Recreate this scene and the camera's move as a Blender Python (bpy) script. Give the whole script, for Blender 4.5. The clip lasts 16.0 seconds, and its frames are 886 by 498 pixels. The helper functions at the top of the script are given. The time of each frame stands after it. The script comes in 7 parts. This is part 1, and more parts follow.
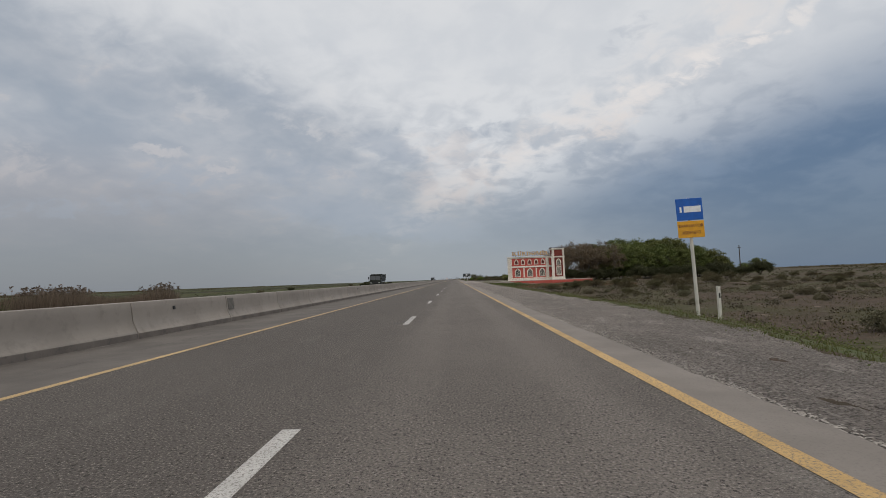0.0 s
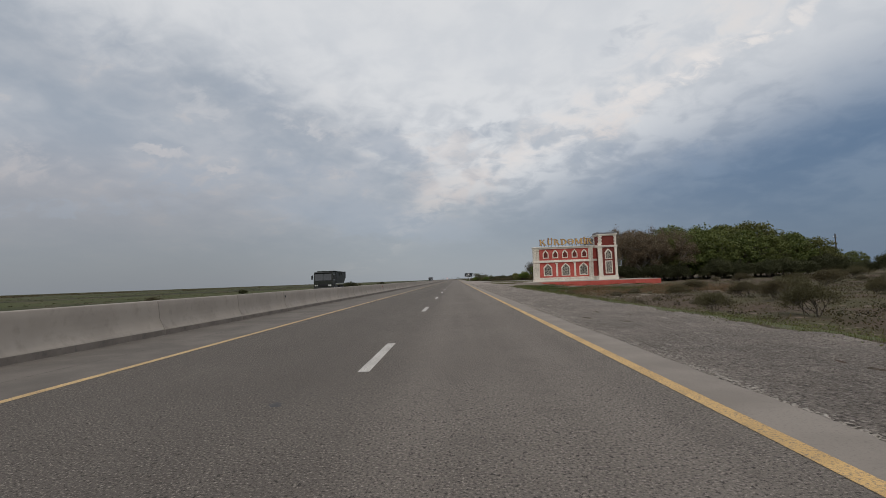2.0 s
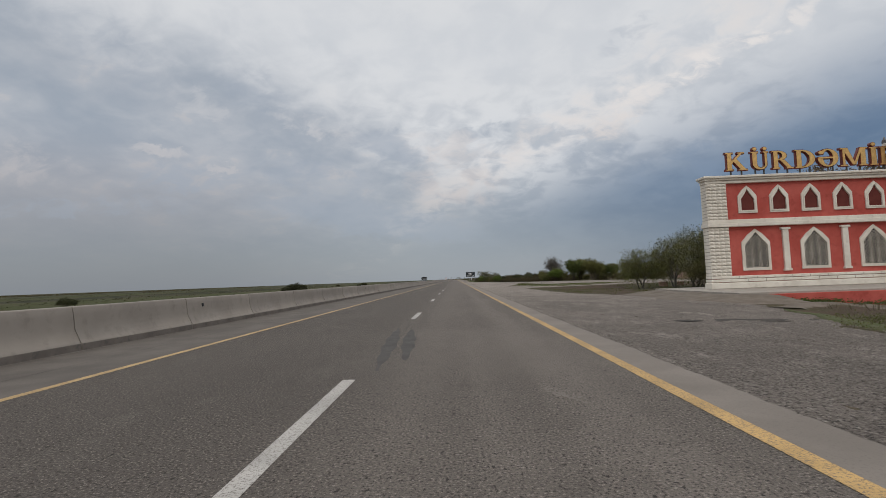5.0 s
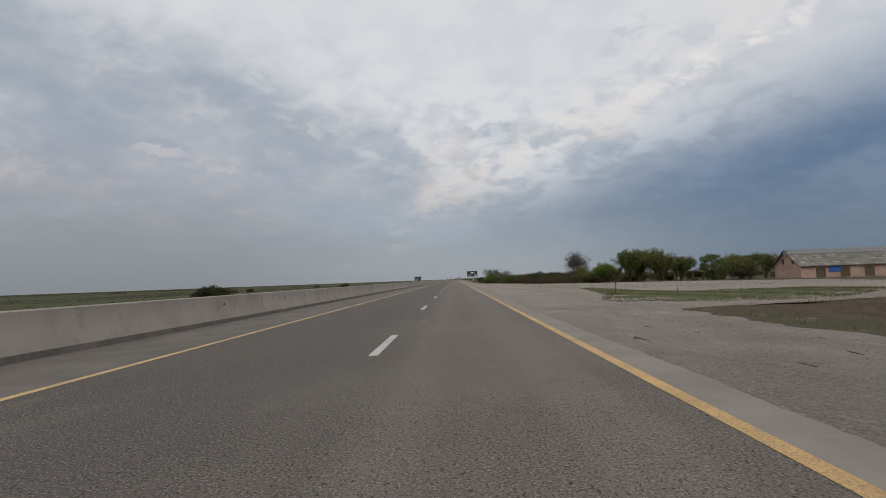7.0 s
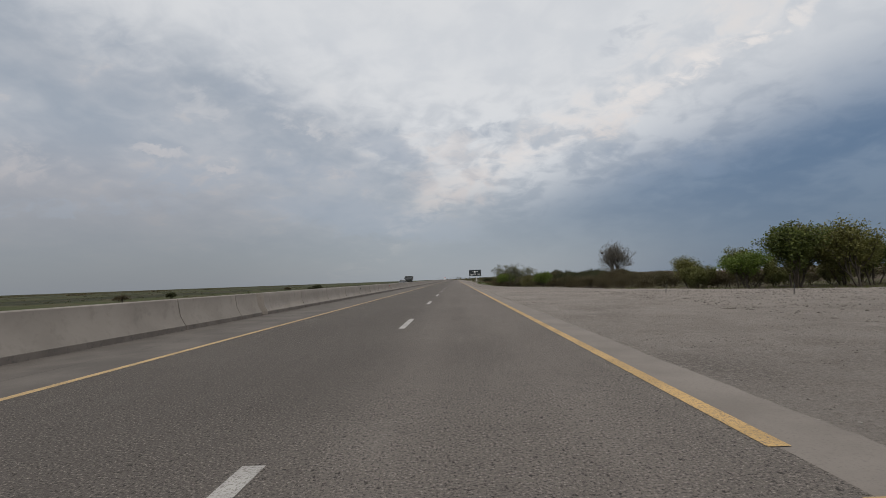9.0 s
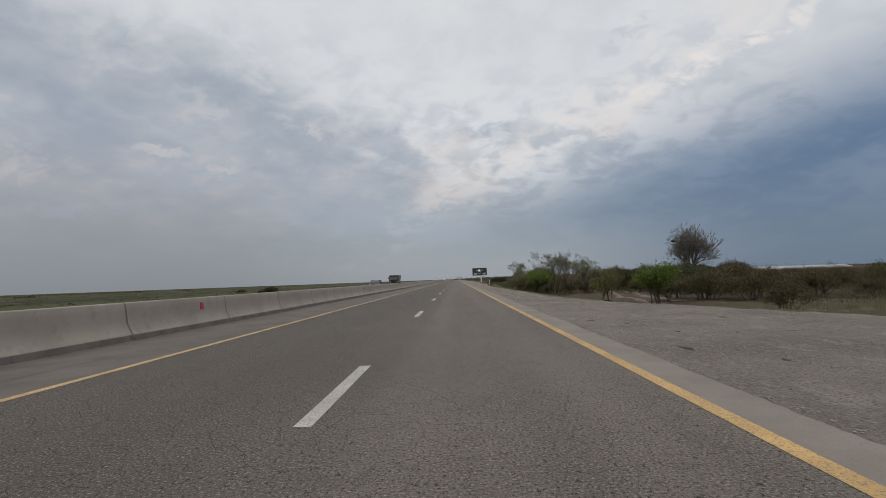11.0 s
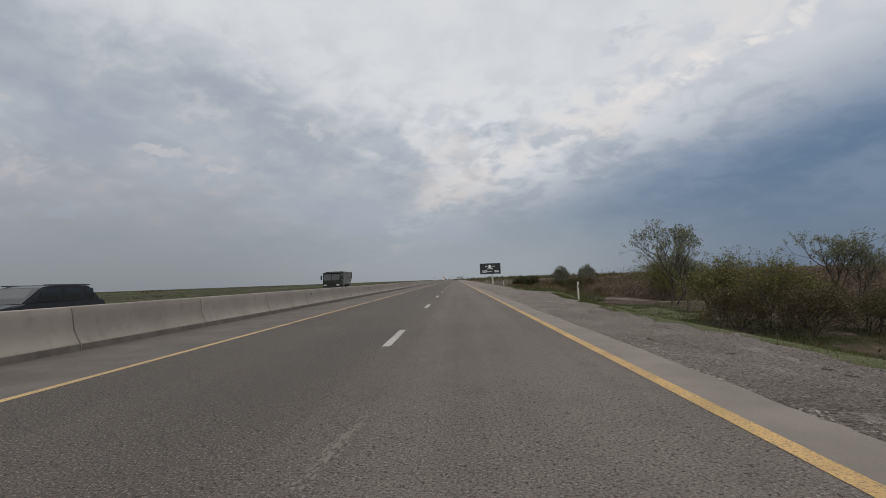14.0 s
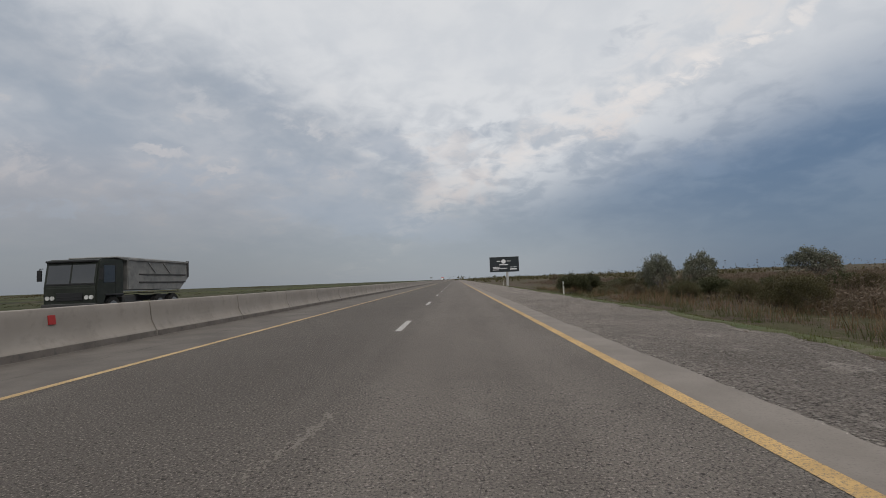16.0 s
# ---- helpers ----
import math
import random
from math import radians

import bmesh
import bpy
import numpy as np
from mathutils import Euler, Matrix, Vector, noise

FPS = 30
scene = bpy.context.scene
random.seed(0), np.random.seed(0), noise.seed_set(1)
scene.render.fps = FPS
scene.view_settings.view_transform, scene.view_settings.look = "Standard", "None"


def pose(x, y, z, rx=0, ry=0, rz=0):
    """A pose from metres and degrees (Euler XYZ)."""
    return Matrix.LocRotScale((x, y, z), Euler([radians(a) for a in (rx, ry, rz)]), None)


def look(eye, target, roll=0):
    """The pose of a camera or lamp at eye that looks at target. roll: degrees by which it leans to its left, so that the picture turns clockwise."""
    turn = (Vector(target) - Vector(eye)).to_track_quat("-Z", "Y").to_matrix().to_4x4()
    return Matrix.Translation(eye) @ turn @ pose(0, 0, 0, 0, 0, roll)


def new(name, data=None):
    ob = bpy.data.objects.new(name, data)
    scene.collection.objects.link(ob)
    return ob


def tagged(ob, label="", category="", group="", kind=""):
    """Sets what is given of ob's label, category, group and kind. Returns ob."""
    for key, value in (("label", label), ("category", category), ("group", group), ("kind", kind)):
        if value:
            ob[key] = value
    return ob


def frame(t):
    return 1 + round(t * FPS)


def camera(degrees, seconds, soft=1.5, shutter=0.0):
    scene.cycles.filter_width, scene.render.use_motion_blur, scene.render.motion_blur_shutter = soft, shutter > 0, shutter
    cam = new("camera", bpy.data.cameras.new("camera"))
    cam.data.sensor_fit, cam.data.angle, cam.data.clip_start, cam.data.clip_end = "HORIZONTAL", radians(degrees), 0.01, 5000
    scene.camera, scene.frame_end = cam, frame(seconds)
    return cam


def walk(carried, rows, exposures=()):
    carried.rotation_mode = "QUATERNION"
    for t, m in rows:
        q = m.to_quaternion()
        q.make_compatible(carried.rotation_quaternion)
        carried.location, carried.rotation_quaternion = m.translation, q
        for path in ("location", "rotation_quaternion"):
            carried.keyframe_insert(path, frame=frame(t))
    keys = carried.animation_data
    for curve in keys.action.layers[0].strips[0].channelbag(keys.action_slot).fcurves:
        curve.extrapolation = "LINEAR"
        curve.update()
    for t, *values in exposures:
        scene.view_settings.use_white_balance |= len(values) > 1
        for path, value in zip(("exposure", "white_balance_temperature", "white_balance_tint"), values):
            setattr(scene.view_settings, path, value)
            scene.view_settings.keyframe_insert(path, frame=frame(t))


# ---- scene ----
cam = camera(84.9, 16.0, soft=0.9)
PATH = [
    (0.0, pose(0.040, -4.051, 1.209, 93.58, 2.07, 1.42)),
    (0.5, pose(0.000, 6.452, 1.209, 93.58, 2.07, 1.55)),
    (1.0, pose(-0.040, 16.980, 1.209, 93.58, 2.07, 1.59)),
    (1.5, pose(-0.072, 27.531, 1.209, 93.58, 2.07, 1.59)),
    (2.0, pose(-0.080, 38.106, 1.209, 93.58, 2.07, 1.49)),
    (2.5, pose(-0.072, 48.706, 1.209, 93.58, 2.07, 1.25)),
    (3.0, pose(-0.061, 59.331, 1.209, 93.58, 2.07, 1.22)),
    (3.5, pose(-0.048, 69.981, 1.209, 93.58, 2.07, 1.25)),
    (4.0, pose(-0.034, 80.500, 1.209, 93.58, 2.07, 1.35)),
    (4.5, pose(-0.019, 90.800, 1.209, 93.58, 2.07, 1.42)),
    (5.0, pose(-0.003, 101.960, 1.209, 93.58, 2.07, 1.45)),
    (5.5, pose(0.005, 112.841, 1.209, 93.58, 2.07, 1.44)),
    (6.0, pose(0.012, 123.622, 1.209, 93.58, 2.07, 1.43)),
    (6.5, pose(0.017, 134.430, 1.209, 93.58, 2.07, 1.42)),
    (7.0, pose(0.020, 145.266, 1.209, 93.58, 2.07, 1.42)),
    (7.5, pose(0.038, 156.129, 1.209, 93.58, 2.07, 1.42)),
    (8.0, pose(0.037, 167.021, 1.209, 93.58, 2.07, 1.42)),
    (8.5, pose(0.034, 177.941, 1.209, 93.58, 2.07, 1.42)),
    (9.0, pose(0.028, 188.890, 1.209, 93.58, 2.07, 1.42)),
    (9.5, pose(0.003, 199.867, 1.209, 93.58, 2.07, 1.43)),
    (10.0, pose(-0.005, 210.874, 1.209, 93.58, 2.07, 1.45)),
    (10.5, pose(-0.014, 221.911, 1.209, 93.58, 2.07, 1.46)),
    (11.0, pose(-0.023, 232.978, 1.209, 93.58, 2.07, 1.47)),
    (11.5, pose(-0.030, 244.074, 1.209, 93.58, 2.07, 1.49)),
    (12.0, pose(-0.035, 255.202, 1.209, 93.58, 2.07, 1.49)),
    (12.5, pose(-0.022, 266.360, 1.209, 93.58, 2.07, 1.49)),
    (13.0, pose(-0.025, 277.550, 1.209, 93.58, 2.07, 1.49)),
    (13.5, pose(-0.028, 288.771, 1.209, 93.58, 2.07, 1.49)),
    (14.0, pose(-0.030, 300.025, 1.209, 93.58, 2.07, 1.49)),
    (14.5, pose(-0.025, 311.310, 1.209, 93.58, 2.07, 1.49)),
    (15.0, pose(-0.005, 322.628, 1.209, 93.58, 2.07, 1.49)),
    (15.5, pose(0.025, 333.978, 1.209, 93.58, 2.07, 1.49)),
    (16.0, pose(0.065, 345.362, 1.209, 93.58, 2.07, 1.49)),
]
walk(cam, PATH)


# ---------------------------------------------------------------- world, sun
SUN_EL, SUN_AZ = radians(44), radians(162)
world = bpy.data.worlds.new("overcast_sky")
scene.world = world
world.use_nodes = True
wn, wl = world.node_tree.nodes, world.node_tree.links
wn.clear()


def wmath(op, a, b=None, clamp=False):
    n = wn.new("ShaderNodeMath")
    n.operation, n.use_clamp = op, clamp
    for i, v in enumerate((a, b)):
        if v is None:
            continue
        if isinstance(v, (int, float)):
            n.inputs[i].default_value = v
        else:
            wl.new(v, n.inputs[i])
    return n.outputs[0]


def wrange(v, a, b, c=0.0, d=1.0):
    n = wn.new("ShaderNodeMapRange")
    n.interpolation_type = "SMOOTHSTEP"
    wl.new(v, n.inputs[0])
    for i, x in enumerate((a, b, c, d)):
        n.inputs[1 + i].default_value = x
    return n.outputs[0]


def wmix(f, a, b):
    n = wn.new("ShaderNodeMix")
    n.data_type = "RGBA"
    if isinstance(f, (int, float)):
        n.inputs[0].default_value = f
    else:
        wl.new(f, n.inputs[0])
    for i, v in ((6, a), (7, b)):
        if isinstance(v, tuple):
            n.inputs[i].default_value = (*v, 1)
        else:
            wl.new(v, n.inputs[i])
    return n.outputs[2]


def wnoise(vec, scale, detail, rough, dist=0.0):
    n = wn.new("ShaderNodeTexNoise")
    n.inputs["Scale"].default_value, n.inputs["Detail"].default_value = scale, detail
    n.inputs["Roughness"].default_value, n.inputs["Distortion"].default_value = rough, dist
    wl.new(vec, n.inputs["Vector"])
    return n.outputs[0]


tc = wn.new("ShaderNodeTexCoord")
sep = wn.new("ShaderNodeSeparateXYZ")
wl.new(tc.outputs["Generated"], sep.inputs[0])
# the place on the cloud ceiling, foreshortened as deep cloud is
dz = wmath("ADD", wmath("MAXIMUM", sep.outputs[2], 0.0), 0.3)
cx = wmath("DIVIDE", sep.outputs[0], dz)
cy = wmath("DIVIDE", sep.outputs[1], dz)
comb = wn.new("ShaderNodeCombineXYZ")
wl.new(cx, comb.inputs[0])
wl.new(cy, comb.inputs[1])
wl.new(wmath("MULTIPLY", sep.outputs[2], 0.6), comb.inputs[2])
plane = comb.outputs[0]
stretch = wn.new("ShaderNodeMapping")
stretch.inputs["Scale"].default_value = (1.0, 0.8, 1.0)
stretch.inputs["Rotation"].default_value = (0, 0, radians(-35))
stretch.inputs["Location"].default_value = (3.1, 1.7, 0)
wl.new(plane, stretch.inputs["Vector"])
big = wnoise(stretch.outputs[0], 1.5, 3, 0.45, 0.2)
mid = wnoise(stretch.outputs[0], 3.2, 5, 0.5, 0.25)
fine = wnoise(plane, 10.0, 5, 0.52, 0.4)
wob = wmath("ADD", wmath("MULTIPLY", wmath("SUBTRACT", big, 0.5), 0.45), wmath("MULTIPLY", wmath("SUBTRACT", mid, 0.5), 0.5))
wob = wmath("ADD", wob, wmath("MULTIPLY", wmath("SUBTRACT", fine, 0.5), 0.22))
# a thin bright wedge of cloud between a thick sheet to the right and broken cover to the left
lean_r = wmath("ADD", wmath("ADD", cx, wmath("MULTIPLY", wmath("SUBTRACT", cy, 1.11), 0.69)), wmath("MULTIPLY", wob, 0.55))
lean_l = wmath("SUBTRACT", wmath("SUBTRACT", wmath("MULTIPLY", wmath("SUBTRACT", cy, 1.09), 0.8), cx), wmath("MULTIPLY", wob, 0.9))
right = wrange(lean_r, 0.70, 1.52)
edge = wmath("MULTIPLY", wrange(lean_r, 0.50, 0.70), wrange(lean_r, 0.70, 0.86, 1.0, 0.0))
left = wrange(lean_l, 0.42, 0.95)
puff = wmath("ADD", wmath("MULTIPLY", mid, 0.68), wmath("MULTIPLY", fine, 0.32))
lump = wmath("ADD", wmath("MULTIPLY", mid, 0.4), wmath("MULTIPLY", fine, 0.6))
bright = wmix(wrange(puff, 0.32, 0.66), (0.655, 0.675, 0.705), (0.72, 0.73, 0.745))
greyc = wmix(wrange(puff, 0.34, 0.66), (0.335, 0.378, 0.438), (0.47, 0.492, 0.53))
greyc = wmix(wrange(lump, 0.56, 0.68, 0.0, 0.5), greyc, (0.58, 0.54, 0.525))
# a faint warm wash low on the far left
greyc = wmix(wmath("MULTIPLY", wrange(sep.outputs[2], 0.12, 0.3, 0.55, 0.0), wrange(sep.outputs[0], -0.6, -0.1, 1.0, 0.0)), greyc, (0.37, 0.345, 0.36))
darkc = wmix(wrange(puff, 0.36, 0.66), (0.115, 0.18, 0.285), (0.20, 0.265, 0.365))
mott = wmath("MULTIPLY", wrange(lump, 0.40, 0.58, 0.6, 0.0), wrange(sep.outputs[2], 0.22, 0.42, 1.0, 0.1))
bright = wmix(mott, bright, greyc)
cloud = wmix(left, bright, greyc)
cloud = wmix(wmath("MULTIPLY", edge, wrange(lump, 0.44, 0.60, 0.0, 0.65)), cloud, (0.77, 0.72, 0.69))
cloud = wmix(wmath("MULTIPLY", edge, wrange(lump, 0.38, 0.52, 0.3, 0.0)), cloud, (0.42, 0.46, 0.52))
cloud = wmix(right, cloud, darkc)
# distance haze over the far ceiling
haze = wrange(sep.outputs[2], 0.0, 0.26, 1.0, 0.0)
side = wrange(sep.outputs[0], 0.10, 0.60)
hazec = wmix(wrange(sep.outputs[0], -0.55, 0.05), (0.222, 0.244, 0.274), (0.318, 0.348, 0.382))
hazec = wmix(side, hazec, (0.138, 0.188, 0.262))
cloud = wmix(wmath("MULTIPLY", haze, 0.95), cloud, hazec)
# single clouds ahead: where they stand over the road's far end (across, up), half lengths, tilt, strength, broken or whole
PALE_CLOUDS = [
    (0.542, 0.431, 0.303, 0.028, 26, 0.95, 1),
    (0.315, 0.321, 0.072, 0.023, 12, 0.80, 1),
    (-0.014, 0.275, 0.088, 0.033, -2, 0.60, 1),
    (0.007, 0.197, 0.093, 0.047, -2, 0.60, 1),
    (-0.618, 0.289, 0.061, 0.013, -12, 0.45, 0),
    (-0.485, 0.249, 0.028, 0.008, -2, 0.35, 0),
    (-0.946, 0.283, 0.140, 0.040, -10, 0.30, 1),
    (0.152, 0.288, 0.088, 0.026, 28, 0.55, 1),
    (-0.281, 0.335, 0.099, 0.019, -22, 0.35, 1),
    (-0.535, 0.392, 0.088, 0.028, -37, 0.22, 1),
]
DARK_CLOUDS = [
    (-0.126, 0.284, 0.068, 0.030, -17, 0.60, 0),
    (0.065, 0.308, 0.056, 0.014, 18, 0.50, 1),
    (-0.407, 0.410, 0.082, 0.042, -27, 0.40, 1),
    (-0.572, 0.233, 0.140, 0.030, -2, 0.50, 1),
    (-0.283, 0.219, 0.146, 0.042, -14, 0.45, 1),
    (-0.178, 0.133, 0.245, 0.033, -10, 0.50, 0),
    (-0.791, 0.183, 0.257, 0.023, -2, 0.35, 1),
    (0.510, 0.225, 0.175, 0.028, 8, 0.45, 1),
    (0.381, 0.495, 0.076, 0.021, 33, 0.22, 1),
    (-0.720, 0.518, 0.175, 0.070, -32, 0.30, 1),
    (0.286, 0.255, 0.082, 0.023, 13, 0.45, 1),
]
fwd = wmath("MAXIMUM", sep.outputs[1], 0.05)
cu, cv = wmath("DIVIDE", sep.outputs[0], fwd), wmath("DIVIDE", sep.outputs[2], fwd)
ahead = wn.new("ShaderNodeCombineXYZ")
wl.new(cu, ahead.inputs[0])
wl.new(wmath("MULTIPLY", cv, 1.8), ahead.inputs[1])
rag1, rag2 = wnoise(ahead.outputs[0], 7.0, 4, 0.6), wnoise(ahead.outputs[0], 19.0, 5, 0.62, 0.5)
shred = wnoise(ahead.outputs[0], 15.0, 6, 0.6, 0.6)
cu = wmath("ADD", cu, wmath("ADD", wmath("MULTIPLY", wmath("SUBTRACT", rag1, 0.5), 0.14), wmath("MULTIPLY", wmath("SUBTRACT", rag2, 0.5), 0.07)))
cv = wmath("ADD", cv, wmath("ADD", wmath("MULTIPLY", wmath("SUBTRACT", rag1, 0.5), -0.08), wmath("MULTIPLY", wmath("SUBTRACT", rag2, 0.5), 0.06)))


def cloud_at(u0, v0, ru, rv, tilt, k, broken):
    c, s_ = math.cos(radians(tilt)), math.sin(radians(tilt))
    du, dv = wmath("SUBTRACT", cu, u0), wmath("SUBTRACT", cv, v0)
    a = wmath("DIVIDE", wmath("ADD", wmath("MULTIPLY", du, c), wmath("MULTIPLY", dv, s_)), ru * 1.25)
    b = wmath("DIVIDE", wmath("SUBTRACT", wmath("MULTIPLY", dv, c), wmath("MULTIPLY", du, s_)), rv * 1.25)
    near = wrange(wmath("ADD", wmath("MULTIPLY", a, a), wmath("MULTIPLY", b, b)), 0.05, 1.1, k, 0.0)
    return wmath("MULTIPLY", near, wrange(shred, 0.40, 0.60, 0.15, 1.0)) if broken else near


for row in DARK_CLOUDS:
    cloud = wmix(cloud_at(*row), cloud, wmix(wrange(sep.outputs[0], 0.15, 0.45), (0.34, 0.385, 0.455), (0.20, 0.265, 0.37)))
for row in PALE_CLOUDS:
    cloud = wmix(cloud_at(*row), cloud, wmix(wrange(sep.outputs[2], 0.17, 0.36), (0.60, 0.55, 0.535), (0.80, 0.765, 0.745)))
clear = wn.new("ShaderNodeTexSky")
clear.sky_type = "NISHITA"
clear.sun_disc = False
clear.sun_elevation, clear.sun_rotation = SUN_EL, SUN_AZ
mul = wn.new("ShaderNodeVectorMath")
mul.operation = "SCALE"
wl.new(clear.outputs[0], mul.inputs[0])
mul.inputs["Scale"].default_value = 0.1
seen = wmix(0.94, mul.outputs[0], cloud)
# the veil thins towards the hidden sun, high overhead
veil = wrange(sep.outputs[2], 0.55, 0.9)
seen = wmix(veil, seen, (1.05, 1.05, 1.06))
bg = wn.new("ShaderNodeBackground")
bg.inputs["Strength"].default_value = 1.0
wl.new(seen, bg.inputs["Color"])
wo = wn.new("ShaderNodeOutputWorld")
wl.new(bg.outputs[0], wo.inputs[0])

sun = new("sun", bpy.data.lights.new("sun", "SUN"))
sun.data.energy, sun.data.angle, sun.data.color = 0.6, radians(35), (1.0, 0.93, 0.83)
sun.matrix_world = look((math.sin(SUN_AZ) * 50, math.cos(SUN_AZ) * 50, 50 * math.tan(SUN_EL)), (0, 0, 0))


# ---------------------------------------------------------------- materials
def material(name, rough=0.8, metal=0.0, spec=0.3):
    m = bpy.data.materials.new(name)
    m.use_nodes = True
    b = m.node_tree.nodes["Principled BSDF"]
    b.inputs["Roughness"].default_value = rough
    b.inputs["Metallic"].default_value = metal
    b.inputs["Specular IOR Level"].default_value = spec
    return m, m.node_tree.nodes, m.node_tree.links, b


def tex(nodes, links, kind, scale, detail=4, rough=0.55, vec=None, stretch=None):
    n = nodes.new("ShaderNodeTexNoise" if kind == "noise" else "ShaderNodeTexVoronoi")
    n.inputs["Scale"].default_value = scale
    if kind == "noise":
        n.inputs["Detail"].default_value, n.inputs["Roughness"].default_value = detail, rough
    if vec is not None:
        if stretch:
            mp = nodes.new("ShaderNodeMapping")
            mp.inputs["Scale"].default_value = stretch
            links.new(vec, mp.inputs[0])
            links.new(mp.outputs[0], n.inputs["Vector"])
        else:
            links.new(vec, n.inputs["Vector"])
    return n


def mixc(nodes, links, f, a, b, blend="MIX"):
    n = nodes.new("ShaderNodeMix")
    n.data_type, n.blend_type = "RGBA", blend
    if isinstance(f, (int, float)):
        n.inputs[0].default_value = f
    else:
        links.new(f, n.inputs[0])
    for i, v in ((6, a), (7, b)):
        if isinstance(v, tuple):
            n.inputs[i].default_value = (*v, 1)
        else:
            links.new(v, n.inputs[i])
    return n.outputs[2]


def ramp(nodes, links, v, a, b, c=0.0, d=1.0):
    n = nodes.new("ShaderNodeMapRange")
    n.interpolation_type = "SMOOTHSTEP"
    links.new(v, n.inputs[0])
    for i, x in enumerate((a, b, c, d)):
        n.inputs[1 + i].default_value = x
    return n.outputs[0]


def surface(name, c1, c2, s1, c3=None, s2=40.0, f3=0.5, rough=0.85, bump=0.3, bs=60.0, depth=0.01, spec=0.25, metal=0.0, coords="Object", stretch=None, vary=0.0):
    """Two scales of colour and a fine relief."""
    m, n, l, b = material(name, rough, metal, spec)
    t = n.new("ShaderNodeTexCoord").outputs[coords]
    a = tex(n, l, "noise", s1, 5, 0.6, t, stretch)
    col = mixc(n, l, ramp(n, l, a.outputs[0], 0.32, 0.68), c1, c2)
    if c3:
        k = tex(n, l, "noise", s2, 4, 0.65, t, stretch)
        col = mixc(n, l, ramp(n, l, k.outputs[0], 0.5, 0.72, 0, f3), col, c3)
    if vary:
        oi = n.new("ShaderNodeObjectInfo")
        hs = n.new("ShaderNodeHueSaturation")
        l.new(ramp(n, l, oi.outputs["Random"], 0, 1, 1 - vary, 1 + vary), hs.inputs["Value"])
        l.new(col, hs.inputs["Color"])
        col = hs.outputs[0]
    l.new(col, b.inputs["Base Color"])
    if bump:
        h = tex(n, l, "noise", bs, 5, 0.65, t)
        bp = n.new("ShaderNodeBump")
        bp.inputs["Strength"].default_value, bp.inputs["Distance"].default_value = bump, depth
        l.new(h.outputs[0], bp.inputs["Height"])
        l.new(bp.outputs[0], b.inputs["Normal"])
    return m


def plain(name, c, rough=0.6, metal=0.0, spec=0.4):
    m, n, l, b = material(name, rough, metal, spec)
    t = n.new("ShaderNodeTexCoord").outputs["Object"]
    a = tex(n, l, "noise", 6.0, 5, 0.6, t)
    l.new(mixc(n, l, ramp(n, l, a.outputs[0], 0.3, 0.7), tuple(x * 0.88 for x in c), tuple(min(1, x * 1.1) for x in c)), b.inputs["Base Color"])
    return m


def foliage(name, c1, c2, c3, trans=0.25):
    """Leaves that differ one by one and let some light through."""
    m, n, l, b = material(name, 0.65, 0, 0.25)
    g = n.new("ShaderNodeNewGeometry").outputs["Random Per Island"]
    oi = n.new("ShaderNodeObjectInfo").outputs["Random"]
    col = mixc(n, l, g, c1, c2)
    col = mixc(n, l, ramp(n, l, oi, 0.2, 1.0, 0, 0.7), col, c3)
    l.new(col, b.inputs["Base Color"])
    tr = n.new("ShaderNodeBsdfTranslucent")
    l.new(col, tr.inputs[0])
    mx = n.new("ShaderNodeMixShader")
    mx.inputs[0].default_value = trans
    l.new(b.outputs[0], mx.inputs[1])
    l.new(tr.outputs[0], mx.inputs[2])
    l.new(mx.outputs[0], n["Material Output"].inputs[0])
    return m


